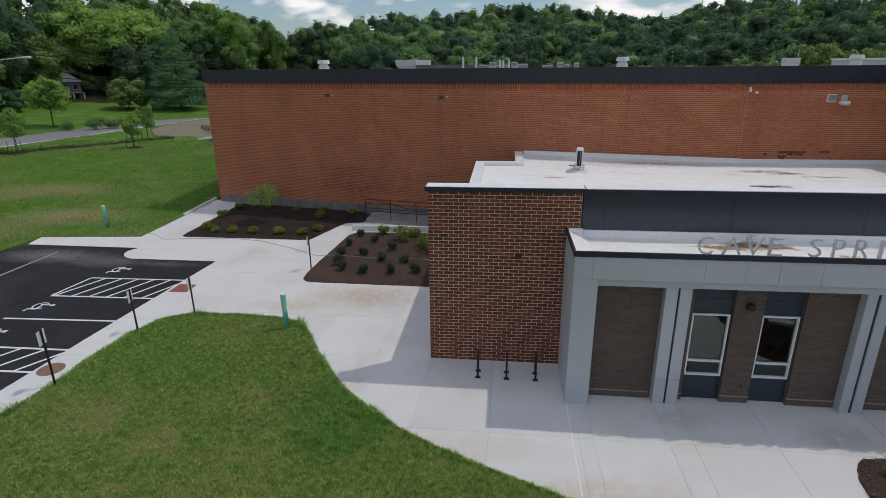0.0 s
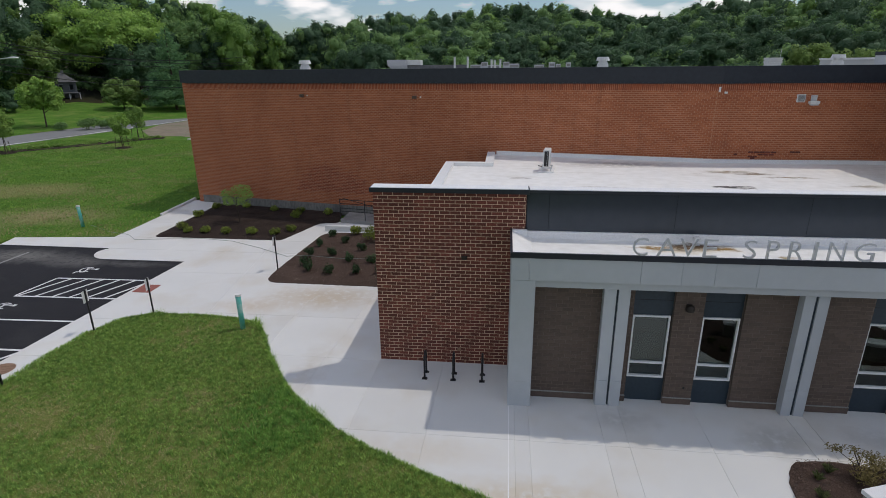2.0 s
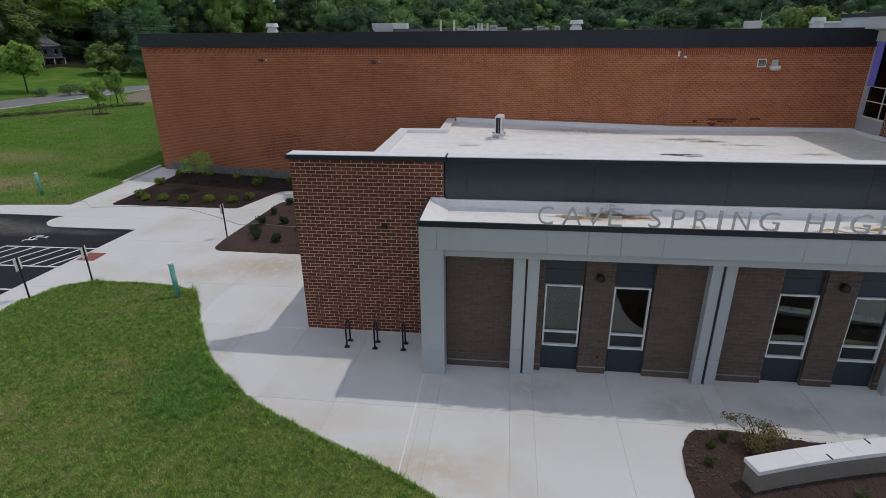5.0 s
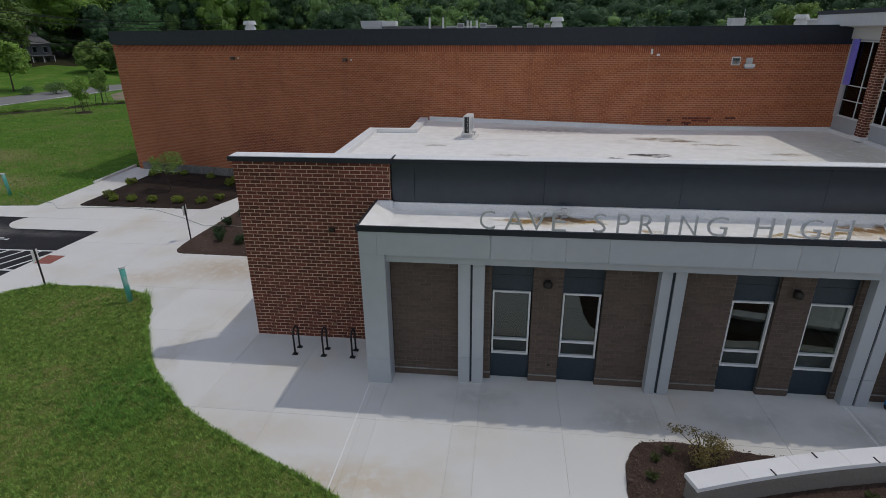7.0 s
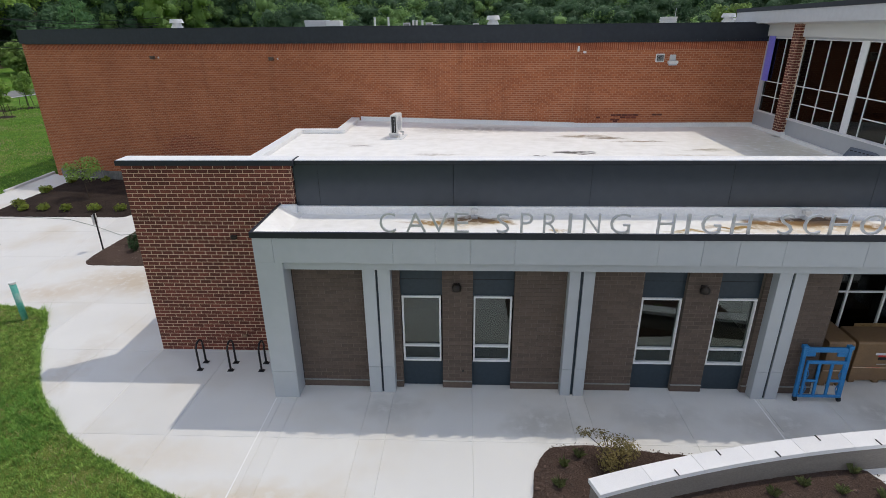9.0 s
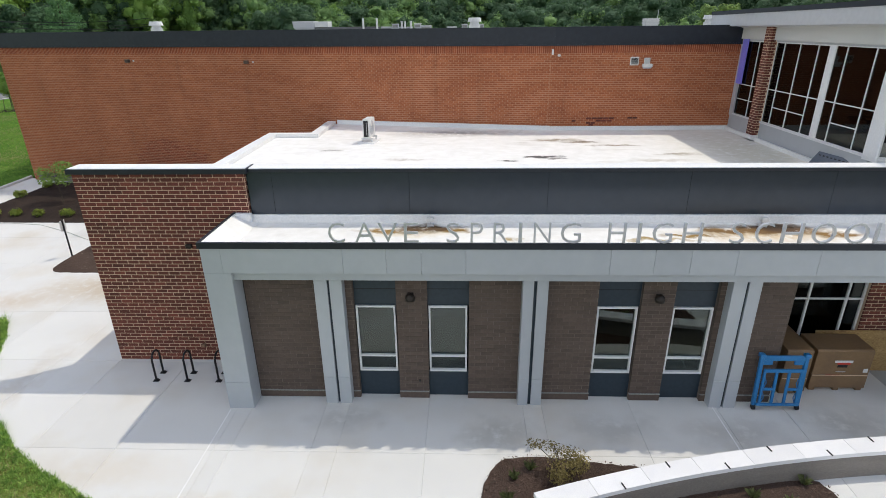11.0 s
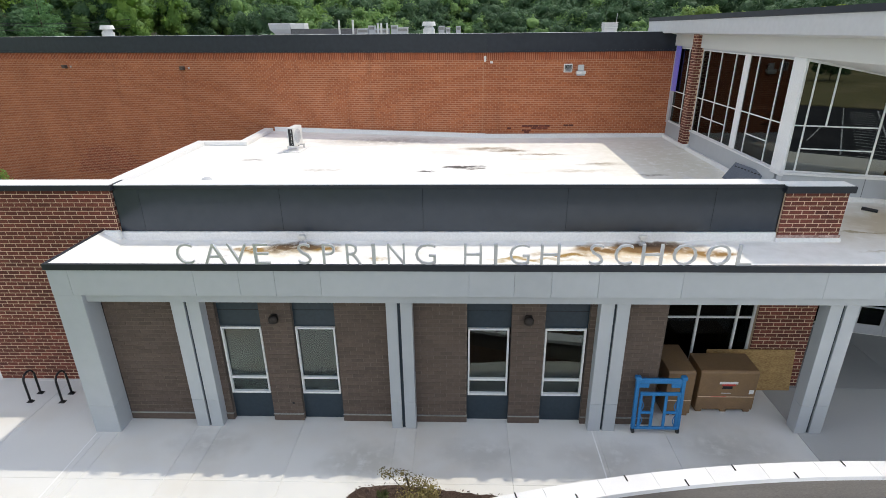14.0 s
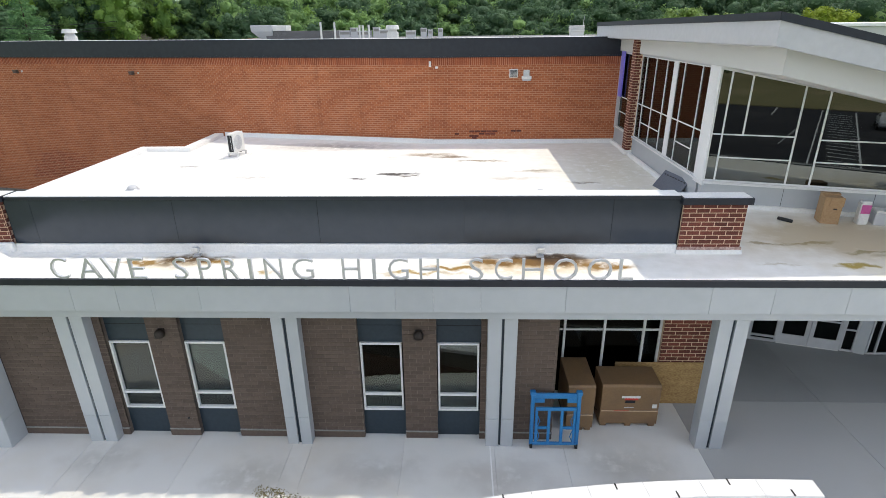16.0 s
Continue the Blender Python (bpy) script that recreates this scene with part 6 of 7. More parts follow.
hp = [(-9.0, 3.4), (-6.5, 2.0), (-5.0, 1.6), (-4.0, 0.7), (-2.0, 1.0), (0, 1.2), (2.0, 0.9), (4.2, -0.2), (6.2, -1.4), (7.4, -1.5), (9.2, -1.8), (11.2, -1.75), (13.4, -1.9)]
bm = bmesh.new()
tube(bm, [(x, y, 0.14 if x > 6.6 else 0.02) for x, y in hp], 0.012, 5)
part("tube", bm, surface("hose_green", (0.25, 0.30, 0.26), (0.34, 0.38, 0.33), 2, 30, 0.5, bumps=0), hose)

# ---- asphalt lot in front of the school, across the verge ----
bm = bmesh.new()
prism(bm, [(8.3, -9.6), (8.3, -43.5), (90.0, -43.5), (90.0, -9.6)], -0.24, -0.06)
front_lot = structure(link("front_parking_lot", bm, M_ASPHALT), "black asphalt lot in front of the school", "parking lot")


def lot_line(a, b, w=0.14):
    bm = bmesh.new()
    a, b = Vector(a), Vector(b)
    s = Vector((-(b - a).y, (b - a).x)).normalized() * w / 2
    prism(bm, [tuple(a - s), tuple(b - s), tuple(b + s), tuple(a + s)], -0.057, -0.053)
    part("line", bm, M_LINE, front_lot)


lot_line((25.7, -43.0), (25.0, -9.8), 0.1)
lot_line((29.0, -42.0), (28.4, -9.8), 0.13)
lot_line((20.9, -45.0 + 1.6), (20.7, -36.3), 0.14)
lot_line((23.6, -26.6), (22.6, -17.5), 0.1)
for k in range(19):
    lot_line((26.2, -39.5 + 1.6 * k), (28.5, -39.0 + 1.6 * k))
for k in range(12):
    lot_line((33.0 + 2.7 * k, -43.0), (33.0 + 2.7 * k, -37.5))
bm = bmesh.new()
prism(bm, [(8.0, -9.6), (90, -9.6), (90, -8.9), (8.0, -8.9)], -0.2, 0.06)
structure(link("lot_kerb", bm, M_CONC_OLD), "grey concrete kerb of the front lot", "kerb")
bm = bmesh.new()
prism(bm, [(8.0, -8.9), (90, -8.9), (90, 1.0), (8.0, 1.0)], -0.2, 0.0)
structure(link("front_verge", bm, M_OLIVE), "olive grass verge between plaza and lot", "verge")
bm = bmesh.new()
prism(bm, [(-60, -43.5), (-60, -130), (140, -130), (140, -43.5)], -0.24, 0.02)
structure(link("dry_field", bm, M_DRYGRASS), "dry tan field beyond the front lot", "field")

car = thing("parked_car", "silver parked car on the front lot", "car", (31.2, -31.5, -0.06), turn=90)
bm = bmesh.new()
side = [(-2.2, 0.35), (-2.25, 0.75), (-2.0, 0.98), (-1.4, 1.02), (-0.8, 1.45), (0.7, 1.48), (1.35, 1.05), (2.1, 0.92), (2.25, 0.6), (2.2, 0.35)]
for y0 in (-0.88,):
    lo = [bm.verts.new((x, -0.88 + (0.16 if z > 1.1 else 0), z)) for x, z in side]
    hi = [bm.verts.new((x, 0.88 - (0.16 if z > 1.1 else 0), z)) for x, z in side]
bm.faces.new(lo)
bm.faces.new(hi[::-1])
for i in range(len(side)):
    bm.faces.new((lo[i], lo[i - 1], hi[i - 1], hi[i]))
soften(bm, 0.05, 2)
part("body", bm, M_GALV, car)
for x in (-1.4, 1.45):
    for y in (-0.9, 0.9):
        bm = bmesh.new()
        tube(bm, [(x, y - 0.1, 0.33), (x, y + 0.1, 0.33)], 0.33, 18)
        part("wheel", bm, M_BLACK, car)
for x0, x1 in ((-0.75, -0.05), (0.02, 0.75)):
    for y in (-0.79, 0.79):
        block("window", (x0, x1, y - 0.04, y + 0.04, 1.08, 1.38), M_FASCIA_DARK, car, 0.02)
for y in (-0.6, 0.6):
    block("headlight", (2.14, 2.24, y - 0.2, y + 0.2, 0.68, 0.82), M_CREAM, car, 0.02)


# ---- plants ----
def leaf_cloud(rng, lobes, n, size, up=0.35, shell=0.55, flat=1.0):
    """Leaf quads spread over lobes (centre, radii): vertices and faces as arrays."""
    lobes = np.asarray(lobes, float)
    vol = lobes[:, 3] * lobes[:, 4]
    pick = rng.choice(len(lobes), n, p=vol / vol.sum())
    d = rng.normal(size=(n, 3))
    d /= np.linalg.norm(d, axis=1)[:, None]
    r = shell + (1.08 - shell) * rng.random(n) ** 0.6
    c = lobes[pick, :3] + d * lobes[pick, 3:6] * r[:, None]
    nrm = d + rng.normal(size=(n, 3)) * 0.36 + np.array((0, 0, up))
    nrm /= np.linalg.norm(nrm, axis=1)[:, None]
    a = np.cross(nrm, rng.normal(size=(n, 3)))
    a /= np.linalg.norm(a, axis=1)[:, None] + 1e-9
    b = np.cross(nrm, a) * flat
    s = size * (0.6 + 0.8 * rng.random(n))[:, None] / 2
    v = np.stack((c - a * s, c - b * s * 0.6, c + a * s, c + b * s * 0.6), 1)
    v += rng.normal(size=v.shape) * s[:, None] * 0.18
    return v.reshape(-1, 3), np.arange(n * 4).reshape(n, 4)


def crown_lobes(rng, h0, h1, rad, count=7, span=(0.28, 0.5)):
    """Lobes of a broad crown between the heights h0 and h1, spread over its surface."""
    mid, half = (h0 + h1) / 2, (h1 - h0) / 2
    out = [(0, 0, mid, rad * 0.62, rad * 0.62, half * 0.78)]
    for k in range(count):
        e = -0.75 + 1.7 * (k + rng.random()) / count
        e = min(e, 0.95)
        a = k * 2.4 + rng.uniform(-0.5, 0.5)
        rr = rad * rng.uniform(0.6, 0.82) * math.sqrt(1 - e * e * 0.85)
        s = rad * rng.uniform(*span)
        out.append((rr * math.cos(a), rr * math.sin(a), mid + e * half * 0.78, s, s, s * rng.uniform(0.6, 0.85) * min(1.5, half / rad + 0.3)))
    return out


def puffs(rng, lobes, k, share, keep=0.82):
    """Smaller clumps spread over the upper side of each lobe, and the lobes themselves drawn in."""
    out = []
    for x, y, z, a, b, c in lobes:
        out.append((x, y, z, a * keep, b * keep, c * keep))
        for i in range(k):
            e = rng.uniform(-0.45, 1.0)
            q = rng.random() * math.tau
            w = math.sqrt(1 - e * e)
            u = share * rng.uniform(0.7, 1.25)
            out.append((x + a * 0.86 * w * math.cos(q), y + b * 0.86 * w * math.sin(q), z + c * 0.86 * e, a * u, b * u, (a + c) * 0.45 * u))
    return out


def ball_quads(n):
    """A unit ball of quads from a cube cut n by n."""
    vs, fs = [], []
    for axis in range(3):
        for sign in (-1, 1):
            k0 = len(vs)
            for i in range(n + 1):
                for j in range(n + 1):
                    p = [0.0, 0.0, 0.0]
                    p[axis], p[(axis + 1) % 3], p[(axis + 2) % 3] = sign, math.tan(0.7854 * (2 * i / n - 1)) * sign, math.tan(0.7854 * (2 * j / n - 1))
                    vs.append(p)
            for i in range(n):
                for j in range(n):
                    a = k0 + i * (n + 1) + j
                    fs.append((a, a + n + 1, a + n + 2, a + 1))
    vs = np.array(vs)
    vs /= np.linalg.norm(vs, axis=1)[:, None]
    key, back = np.unique(np.round(vs, 5), axis=0, return_inverse=True)
    return key, back.reshape(-1)[np.array(fs)]


BALL_V, BALL_F = ball_quads(2)


def cores(rng, lobes, size=0.86):
    """Leafy inner masses that close the crown: one uneven lump a lobe."""
    vs, fs = [], []
    for k, (x, y, z, a, b, c) in enumerate(lobes):
        bumpy = 1.0 + rng.normal(size=(len(BALL_V), 1)) * 0.10
        vs.append(BALL_V * bumpy * (a * size, b * size, c * size) + (x, y, z))
        fs.append(BALL_F + k * len(BALL_V))
    return np.concatenate(vs), np.concatenate(fs)


def with_cores(v, f, cv, cf):
    return np.concatenate((v, cv)), np.concatenate((f, cf + len(v)))


def trunk_mesh(rng, h, r, limbs, reach, start=0.35):
    bm = bmesh.new()
    tube(bm, [(0, 0, -0.1), (0.02 * h * rng.normal(), 0.02 * h * rng.normal(), h * 0.5), (0.03 * h * rng.normal(), 0.03 * h * rng.normal(), h * 0.92)], r, 8, r * 0.25)
    for k in range(limbs):
        a, z = k * 2.4 + rng.random(), h * (start + (0.8 - start) * k / max(1, limbs - 1))
        L = reach * (0.6 + 0.5 * rng.random())
        tube(bm, [(0, 0, z), (0.5 * L * math.cos(a), 0.5 * L * math.sin(a), z + 0.3 * L), (L * math.cos(a), L * math.sin(a), z + 0.75 * L)], r * 0.4, 5, r * 0.1)
    return bm


def tree(name, label, x, y, z, h, rad, n, size, mat, seed, clear=0.25, r=None, lobes=8, group=""):
    rng = np.random.default_rng(seed)
    t = thing(name, label, "tree", (x, y, z), group)
    part("trunk", trunk_mesh(rng, h * 0.9, r or h * 0.016, 7, rad * 0.75, clear + 0.08), M_BARK, t)
    lo = crown_lobes(rng, h * clear, h, rad, lobes, (0.2, 0.32) if lobes > 20 else (0.28, 0.46))
    if lobes > 20:
        v, f = leaf_cloud(rng, puffs(rng, lo, 5, 0.36), n, size, 0.5, 0.8, 1.5)
        v, f = with_cores(v, f, *cores(rng, lo, 0.66))
    else:
        v, f = leaf_cloud(rng, lo, n, size, 0.35, 0.7)
    c = new("crown", from_arrays("crown", v, f, mat))
    c.data.shade_smooth()
    c.parent = t
    return t


tree("maple_tree", "young round-crowned green maple beyond the road", -75.4, 85.5, 0.1, 8.3, 3.7, 6500, 0.36, M_LEAF_Y, 11, 0.24, lobes=24)
for x, y, h, rad, sd in ((-58.1, 59.5, 5.2, 1.7, 21), (-46.6, 64.7, 4.4, 1.35, 22), (-50.0, 72.7, 4.6, 1.35, 23)):
    tr = tree("young_tree", "young staked green street tree in a mulch ring", x, y, 0.0, h, rad, 1700, 0.24, M_LEAF_Y, sd, 0.28, 0.06, 6, "young street trees")
    for k in range(3):
        bm = bmesh.new()
        a = k * 2.1
        tube(bm, [(0.9 * math.cos(a), 0.9 * math.sin(a), 0), (0.7 * math.cos(a), 0.7 * math.sin(a), 1.5)], 0.035, 5)
        part("stake", bm, M_BARK, tr)
    bm = bmesh.new()
    bmesh.ops.create_cone(bm, cap_ends=True, segments=20, radius1=1.1, radius2=0.7, depth=0.1, matrix=pose(0, 0, 0.05))
    part("mulch_ring", bm, M_MULCH, tr)
tree("crape_tree", "broad bushy pale green tree beyond the road", -80.0, 112.0, 0.8, 6.8, 4.6, 5200, 0.42, M_LEAF_Y2, 31, 0.02, lobes=24)
for i, (x, y, h, rad) in enumerate(((7.0, -84.0, 7.5, 4.2), (13.0, -98.0, 8.0, 4.6), (24.0, -80.0, 6.0, 3.2), (37.0, -104.0, 8.5, 5.0))):
    tree("field_tree", "dark green tree in the dry field beyond the lot", x, y, 0.0, h, rad, 2200, 0.45, M_LEAF_D, 500 + i, 0.08, lobes=12, group="trees in the dry field")
tree("bed_tree", "small green ornamental tree in the mulch bed", -15.4, 32.7, 0.05, 2.45, 1.05, 1200, 0.12, M_LEAF_Y, 41, 0.42, 0.035, 9)

# blue-green spruce with whorls of drooping boughs
rng = np.random.default_rng(51)
sp = thing("spruce_tree", "tall blue-green spruce with layered boughs", "tree", (-70.5, 116.0, 0.3))
bm = bmesh.new()
tube(bm, [(0, 0, -0.1), (0, 0, 9), (0, 0, 17.5)], 0.32, 8, 0.04)
part("trunk", bm, M_BARK, sp)
lob = []
for k in range(26):
    z = 2.6 + 15.0 * k / 26
    rr = 7.4 * (1 - z / 18.2) ** 0.8
    m = max(4, int(9 * (1 - z / 20)))
    for j in range(m):
        a = j * math.tau / m + k * 0.7 + rng.uniform(-0.25, 0.25)
        L = rr * rng.uniform(0.6, 1.2)
        lob.append((L * 0.66 * math.cos(a), L * 0.66 * math.sin(a), z - 0.08 * L + rng.uniform(-0.3, 0.3), 0.34 * L + 0.2, 0.34 * L + 0.2, 0.34 + 0.07 * L))
v, f = leaf_cloud(rng, lob, 17000, 0.5, 0.5, 0.5, 0.6)
c = new("crown", from_arrays("crown", v, f, M_SPRUCE))
c.parent = sp


def shrub(name, label, x, y, h, rad, n, size, mat, seed, group):
    rng = np.random.default_rng(seed)
    t = thing(name, label, "shrub", (x, y, 0.06), group)
    bm = bmesh.new()
    for k in range(5):
        a = k * 1.26 + rng.random()
        tube(bm, [(0, 0, -0.05), (0.3 * rad * math.cos(a), 0.3 * rad * math.sin(a), 0.4 * h), (0.6 * rad * math.cos(a), 0.6 * rad * math.sin(a), 0.8 * h)], 0.012, 4)
    part("stems", bm, M_BARK, t)
    lo = [(0, 0, h * 0.5, rad * 0.7, rad * 0.7, h * 0.45)] + [(rad * 0.55 * math.cos(a), rad * 0.55 * math.sin(a), h * rng.uniform(0.35, 0.7), rad * 0.45, rad * 0.45, h * 0.3) for a in rng.random(5) * math.tau]
    v, f = leaf_cloud(rng, lo, n, size, 0.5, 0.25)
    v[:, 2] = np.maximum(v[:, 2], 0.0)
    c = new("leaves", from_arrays("leaves", v, f, mat))
    c.parent = t


YS = "rounded yellow-green shrub in the dark mulch bed"
for i, (x, y, s) in enumerate(((-18.1, 30.7, 1.15), (-17.5, 30.2, 0.8), (-16.36, 30.27, 1.0), (-15.02, 30.1, 1.0), (-13.38, 30.1, 1.0), (-11.95, 30.2, 0.9), (-11.2, 30.9, 0.9), (-12.04, 33.83, 1.1), (-18.79, 33.73, 1.0), (-18.7, 36.0, 0.9), (-14.29, 35.6, 0.9), (-12.2, 35.2, 0.9), (-16.6, 36.3, 0.8), (-10.2, 35.0, 1.0))):
    shrub("yellow_shrub", YS, x, y, 0.5 * s, 0.38 * s, 380, 0.11, M_SHRUB, 60 + i, "yellow-green shrubs")
for i, (x, y, s) in enumerate(((-7.06, 30.6, 0.8), (-5.73, 29.3, 1.35), (-5.2, 30.2, 0.9), (-4.2, 28.2, 1.2), (-3.6, 27.4, 1.2))):
    shrub("yellow_shrub", "leafy yellow-green shrub in the reddish bark bed", x, y, 0.75 * s, 0.5 * s, 420, 0.12, M_SHRUB, 90 + i, "yellow-green shrubs")
for i, (x, y, s) in enumerate(((-8.16, 25.2, 1.2), (-7.79, 24.4, 1.0), (-6.68, 24.2, 1.0), (-5.38, 24.3, 1.0), (-4.13, 24.4, 1.0), (-6.14, 25.9, 1.0), (-4.94, 25.8, 1.0), (-8.5, 26.6, 1.0), (-7.25, 26.7, 1.0), (-8.5, 28.2, 0.9), (-7.2, 28.9, 0.9), (-8.3, 30.1, 0.9), (-5.9, 27.6, 0.9), (-3.1, 26.0, 1.0), (-3.0, 24.4, 1.0))):
    shrub("dark_shrub", "small dark green upright holly in the bark bed", x, y, 0.56 * s, 0.3 * s, 330, 0.09, M_HOLLY, 120 + i, "young dark shrubs")
for i, (x, y, s) in enumerate(((-66.8, 84.2, 1.3), (-64.8, 86.0, 1.1), (-70.5, 83.0, 0.9))):
    shrub("roadside_shrub", "low green shrub beside the road", x, y, 1.5 * s, 1.5 * s, 900, 0.25, M_LEAF, 150 + i, "roadside shrubs")
for i, (x, y) in enumerate(((-46.6, 82.0), (-44.6, 80.2), (-45.4, 84.0))):
    shrub("dry_brush", "sparse reddish dry brush on the bare gravel", x, y, 1.3, 1.1, 260, 0.16, M_DRY, 160 + i, "dry brush")
shrub("bronze_shrub", "sparse bronze and green shrub beside the seat wall", 10.62, 12.0, 0.72, 0.58, 1500, 0.05, M_DRY, 170, "")
rng = np.random.default_rng(171)
hb = thing("heavenly_bamboo", "airy leaning sprig of small green leaves", "shrub", (10.5, 12.05, 0.02))
bm = bmesh.new()
tube(bm, [(0, 0, 0), (-0.15, 0.1, 0.42), (-0.5, 0.3, 0.66)], 0.012, 5)
tube(bm, [(0, 0, 0), (0.0, 0.1, 0.5), (-0.1, 0.2, 0.74)], 0.012, 5)
part("stems", bm, M_BARK, hb)
v, f = leaf_cloud(rng, [(-0.5, 0.3, 0.66, 0.24, 0.16, 0.08), (-0.15, 0.2, 0.72, 0.22, 0.18, 0.09), (0.15, 0.05, 0.66, 0.28, 0.22, 0.12)], 420, 0.05, 0.3, 0.1)
c = new("leaves", from_arrays("leaves", v, f, M_DRY))
c.parent = hb


def grass_tuft(x, y, h, seed):
    rng = np.random.default_rng(seed)
    t = thing("grass_clump", "small spiky ornamental grass in the mulch bed", "ornamental grass", (x, y, 0.08), "ornamental grasses")
    n = 90
    a, r, lean = rng.random(n) * math.tau, rng.random(n) * 0.06, rng.uniform(0.15, 0.75, n)
    p = np.stack((r * np.cos(a), r * np.sin(a), np.zeros(n)), 1)
    d = np.stack((np.cos(a), np.sin(a), np.zeros(n)), 1)
    side = np.stack((-np.sin(a), np.cos(a), np.zeros(n)), 1) * 0.0045
    L = h * rng.uniform(0.6, 1.1, n)[:, None]
    up = np.array((0, 0, 1.0))
    mid = p + d * lean[:, None] * L * 0.4 + up * L * 0.7
    end = p + d * lean[:, None] * L + up * L * 0.85
    v = np.stack((p - side, p + side, mid + side, mid - side, end, end), 1)[:, :5]
    f = np.arange(n * 5).reshape(n, 5)[:, [0, 1, 2, 4, 3]]
    c = new("foliage", from_arrays("foliage", v.reshape(-1, 3), f, M_TUFT))
    c.parent = t


for i, (x, y) in enumerate(((9.3, 11.3), (9.5, 11.9), (9.9, 12.2), (13.8, 11.2), (14.6, 11.5), (15.3, 11.3), (15.9, 11.9), (16.1, 11.2), (13.0, 10.8), (12.2, 10.6), (14.0, 10.6), (15.2, 10.7), (11.4, 10.3))):
    grass_tuft(x, y, 0.21, 200 + i)

# pale bark chips on the reddish bed
rng = np.random.default_rng(61)
cx, cy = rng.uniform(-9.2, -2.1, 420), rng.uniform(23.1, 30.8, 420)
ok = inside(cx, cy, BED_B)
v = np.concatenate([np.array(((-1, -0.5, 0), (1, -0.5, 0), (1, 0.5, 0.15), (-1, 0.5, 0.15))) * s @ np.array(((math.cos(a), math.sin(a), 0), (-math.sin(a), math.cos(a), 0), (0, 0, 1))) + (x, y, 0.115) for x, y, s, a in zip(cx[ok], cy[ok], rng.uniform(0.012, 0.04, ok.sum()), rng.random(ok.sum()) * math.tau)])
tagged(new("bark_chips", from_arrays("bark_chips", v, np.arange(len(v)).reshape(-1, 4), M_GRAVEL)), "pale bark chips strewn on the bed", "bark chips", kind="stuff")

# bark litter and twigs on the front bed
rng = np.random.default_rng(63)
cx, cy = rng.uniform(8.5, 16.6, 9000), rng.uniform(6.0, 12.7, 9000)
ok = inside(cx, cy, BED_C) & (np.hypot(cx - CC.x, cy - CC.y) > CR) | inside(cx, cy, BED_C) & (np.hypot(cx - CC.x, cy - CC.y) < CR - 0.6)
v = np.concatenate([np.array(((-1, -0.4, 0), (1, -0.4, 0.25), (1, 0.4, 0.35), (-1, 0.4, 0.1))) * s @ np.array(((math.cos(a), math.sin(a), 0), (-math.sin(a), math.cos(a), 0), (0, 0, 1))) + (x, y, 0.1) for x, y, s, a in zip(cx[ok], cy[ok], rng.uniform(0.012, 0.05, ok.sum()) * rng.random(ok.sum()) ** 0.5, rng.random(ok.sum()) * math.tau)])
tagged(new("bark_litter", from_arrays("bark_litter", v, np.arange(len(v)).reshape(-1, 4), surface("bark_litter", (0.045, 0.030, 0.024), (0.150, 0.100, 0.076), 2.0, 20, 0.95, bumps=0, vary=0.45, island=True))), "loose bark and twigs on the mulch", "bark litter", kind="stuff")

# ---- lawn blades: short turf in front, ragged along the paving ----
rng = np.random.default_rng(7)


def blades(name, px, py, z, h, w, mat, label):
    n = len(px)
    a = rng.random(n) * math.tau
    d = np.stack((np.cos(a), np.sin(a), np.zeros(n)), 1)
    side = np.stack((-d[:, 1], d[:, 0], np.zeros(n)), 1) * (w * (0.6 + 0.8 * rng.random(n)))[:, None]
    p = np.stack((px, py, np.full(n, z)), 1)
    top = p + d * (h * rng.uniform(0.3, 1.1, n))[:, None] + np.array((0, 0, 1.0)) * (h * rng.uniform(0.6, 1.1, n))[:, None]
    v = np.stack((p - side, p + side, top), 1).reshape(-1, 3)
    ob = new(name, from_arrays(name, v, np.arange(n * 3).reshape(n, 3), mat))
    return tagged(ob, label, "grass", kind="stuff")


N = 330000
px, py = rng.uniform(-14.6, 2.5, N), rng.uniform(7.6, 19.4, N)
keep = inside(px, py, LAWN)
px, py = px[keep], py[keep]
patch = np.array([0.45 * noise.noise((x * 0.35, y * 0.35, 0.0)) + 0.6 * noise.noise((x * 1.3, y * 1.3, 4.0)) + 0.5 * noise.noise((x * 4.5, y * 4.5, 7.0)) for x, y in zip(px, py)])
tuft = np.array([0.7 * noise.noise((x * 4.6, y * 4.6, 15.0)) + 0.6 * noise.noise((x * 10.0, y * 10.0, 19.0)) for x, y in zip(px, py)])
STRAW = ((-7.1, 9.9, 1.7, 0.7), (-11.2, 11.6, 1.1, 0.5), (-9.3, 11.7, 0.8, 0.5), (-7.5, 13.8, 0.7, 0.5), (-11.8, 12.3, 0.6, 0.4), (-1.6, 11.2, 0.5, 0.4))
for bx, by, br, bk in STRAW:
    patch += 0.85 * bk * np.exp(-((px - bx) ** 2 + (py - by) ** 2) / br ** 2)
straw = patch + 0.2 * rng.normal(size=len(px)) > 0.5
h = (0.045 + 0.06 * rng.random(len(px)) ** 2) * np.clip(1.0 - 0.4 * patch + 1.5 * tuft, 0.25, 2.2)
blades("lawn_blades", px[~straw], py[~straw], 0.012, h[~straw], 0.012, M_BLADE, "short green turf blades")
lush = (np.hypot((px + 4.4) / 1.6, (py - 13.2) / 1.9) + 0.25 * rng.normal(size=len(px)) < 0.8) & ~straw
blades("weed_blades", px[lush], py[lush], 0.012, h[lush] * 1.5, 0.015, M_WEED, "taller deep green weeds in the lawn")
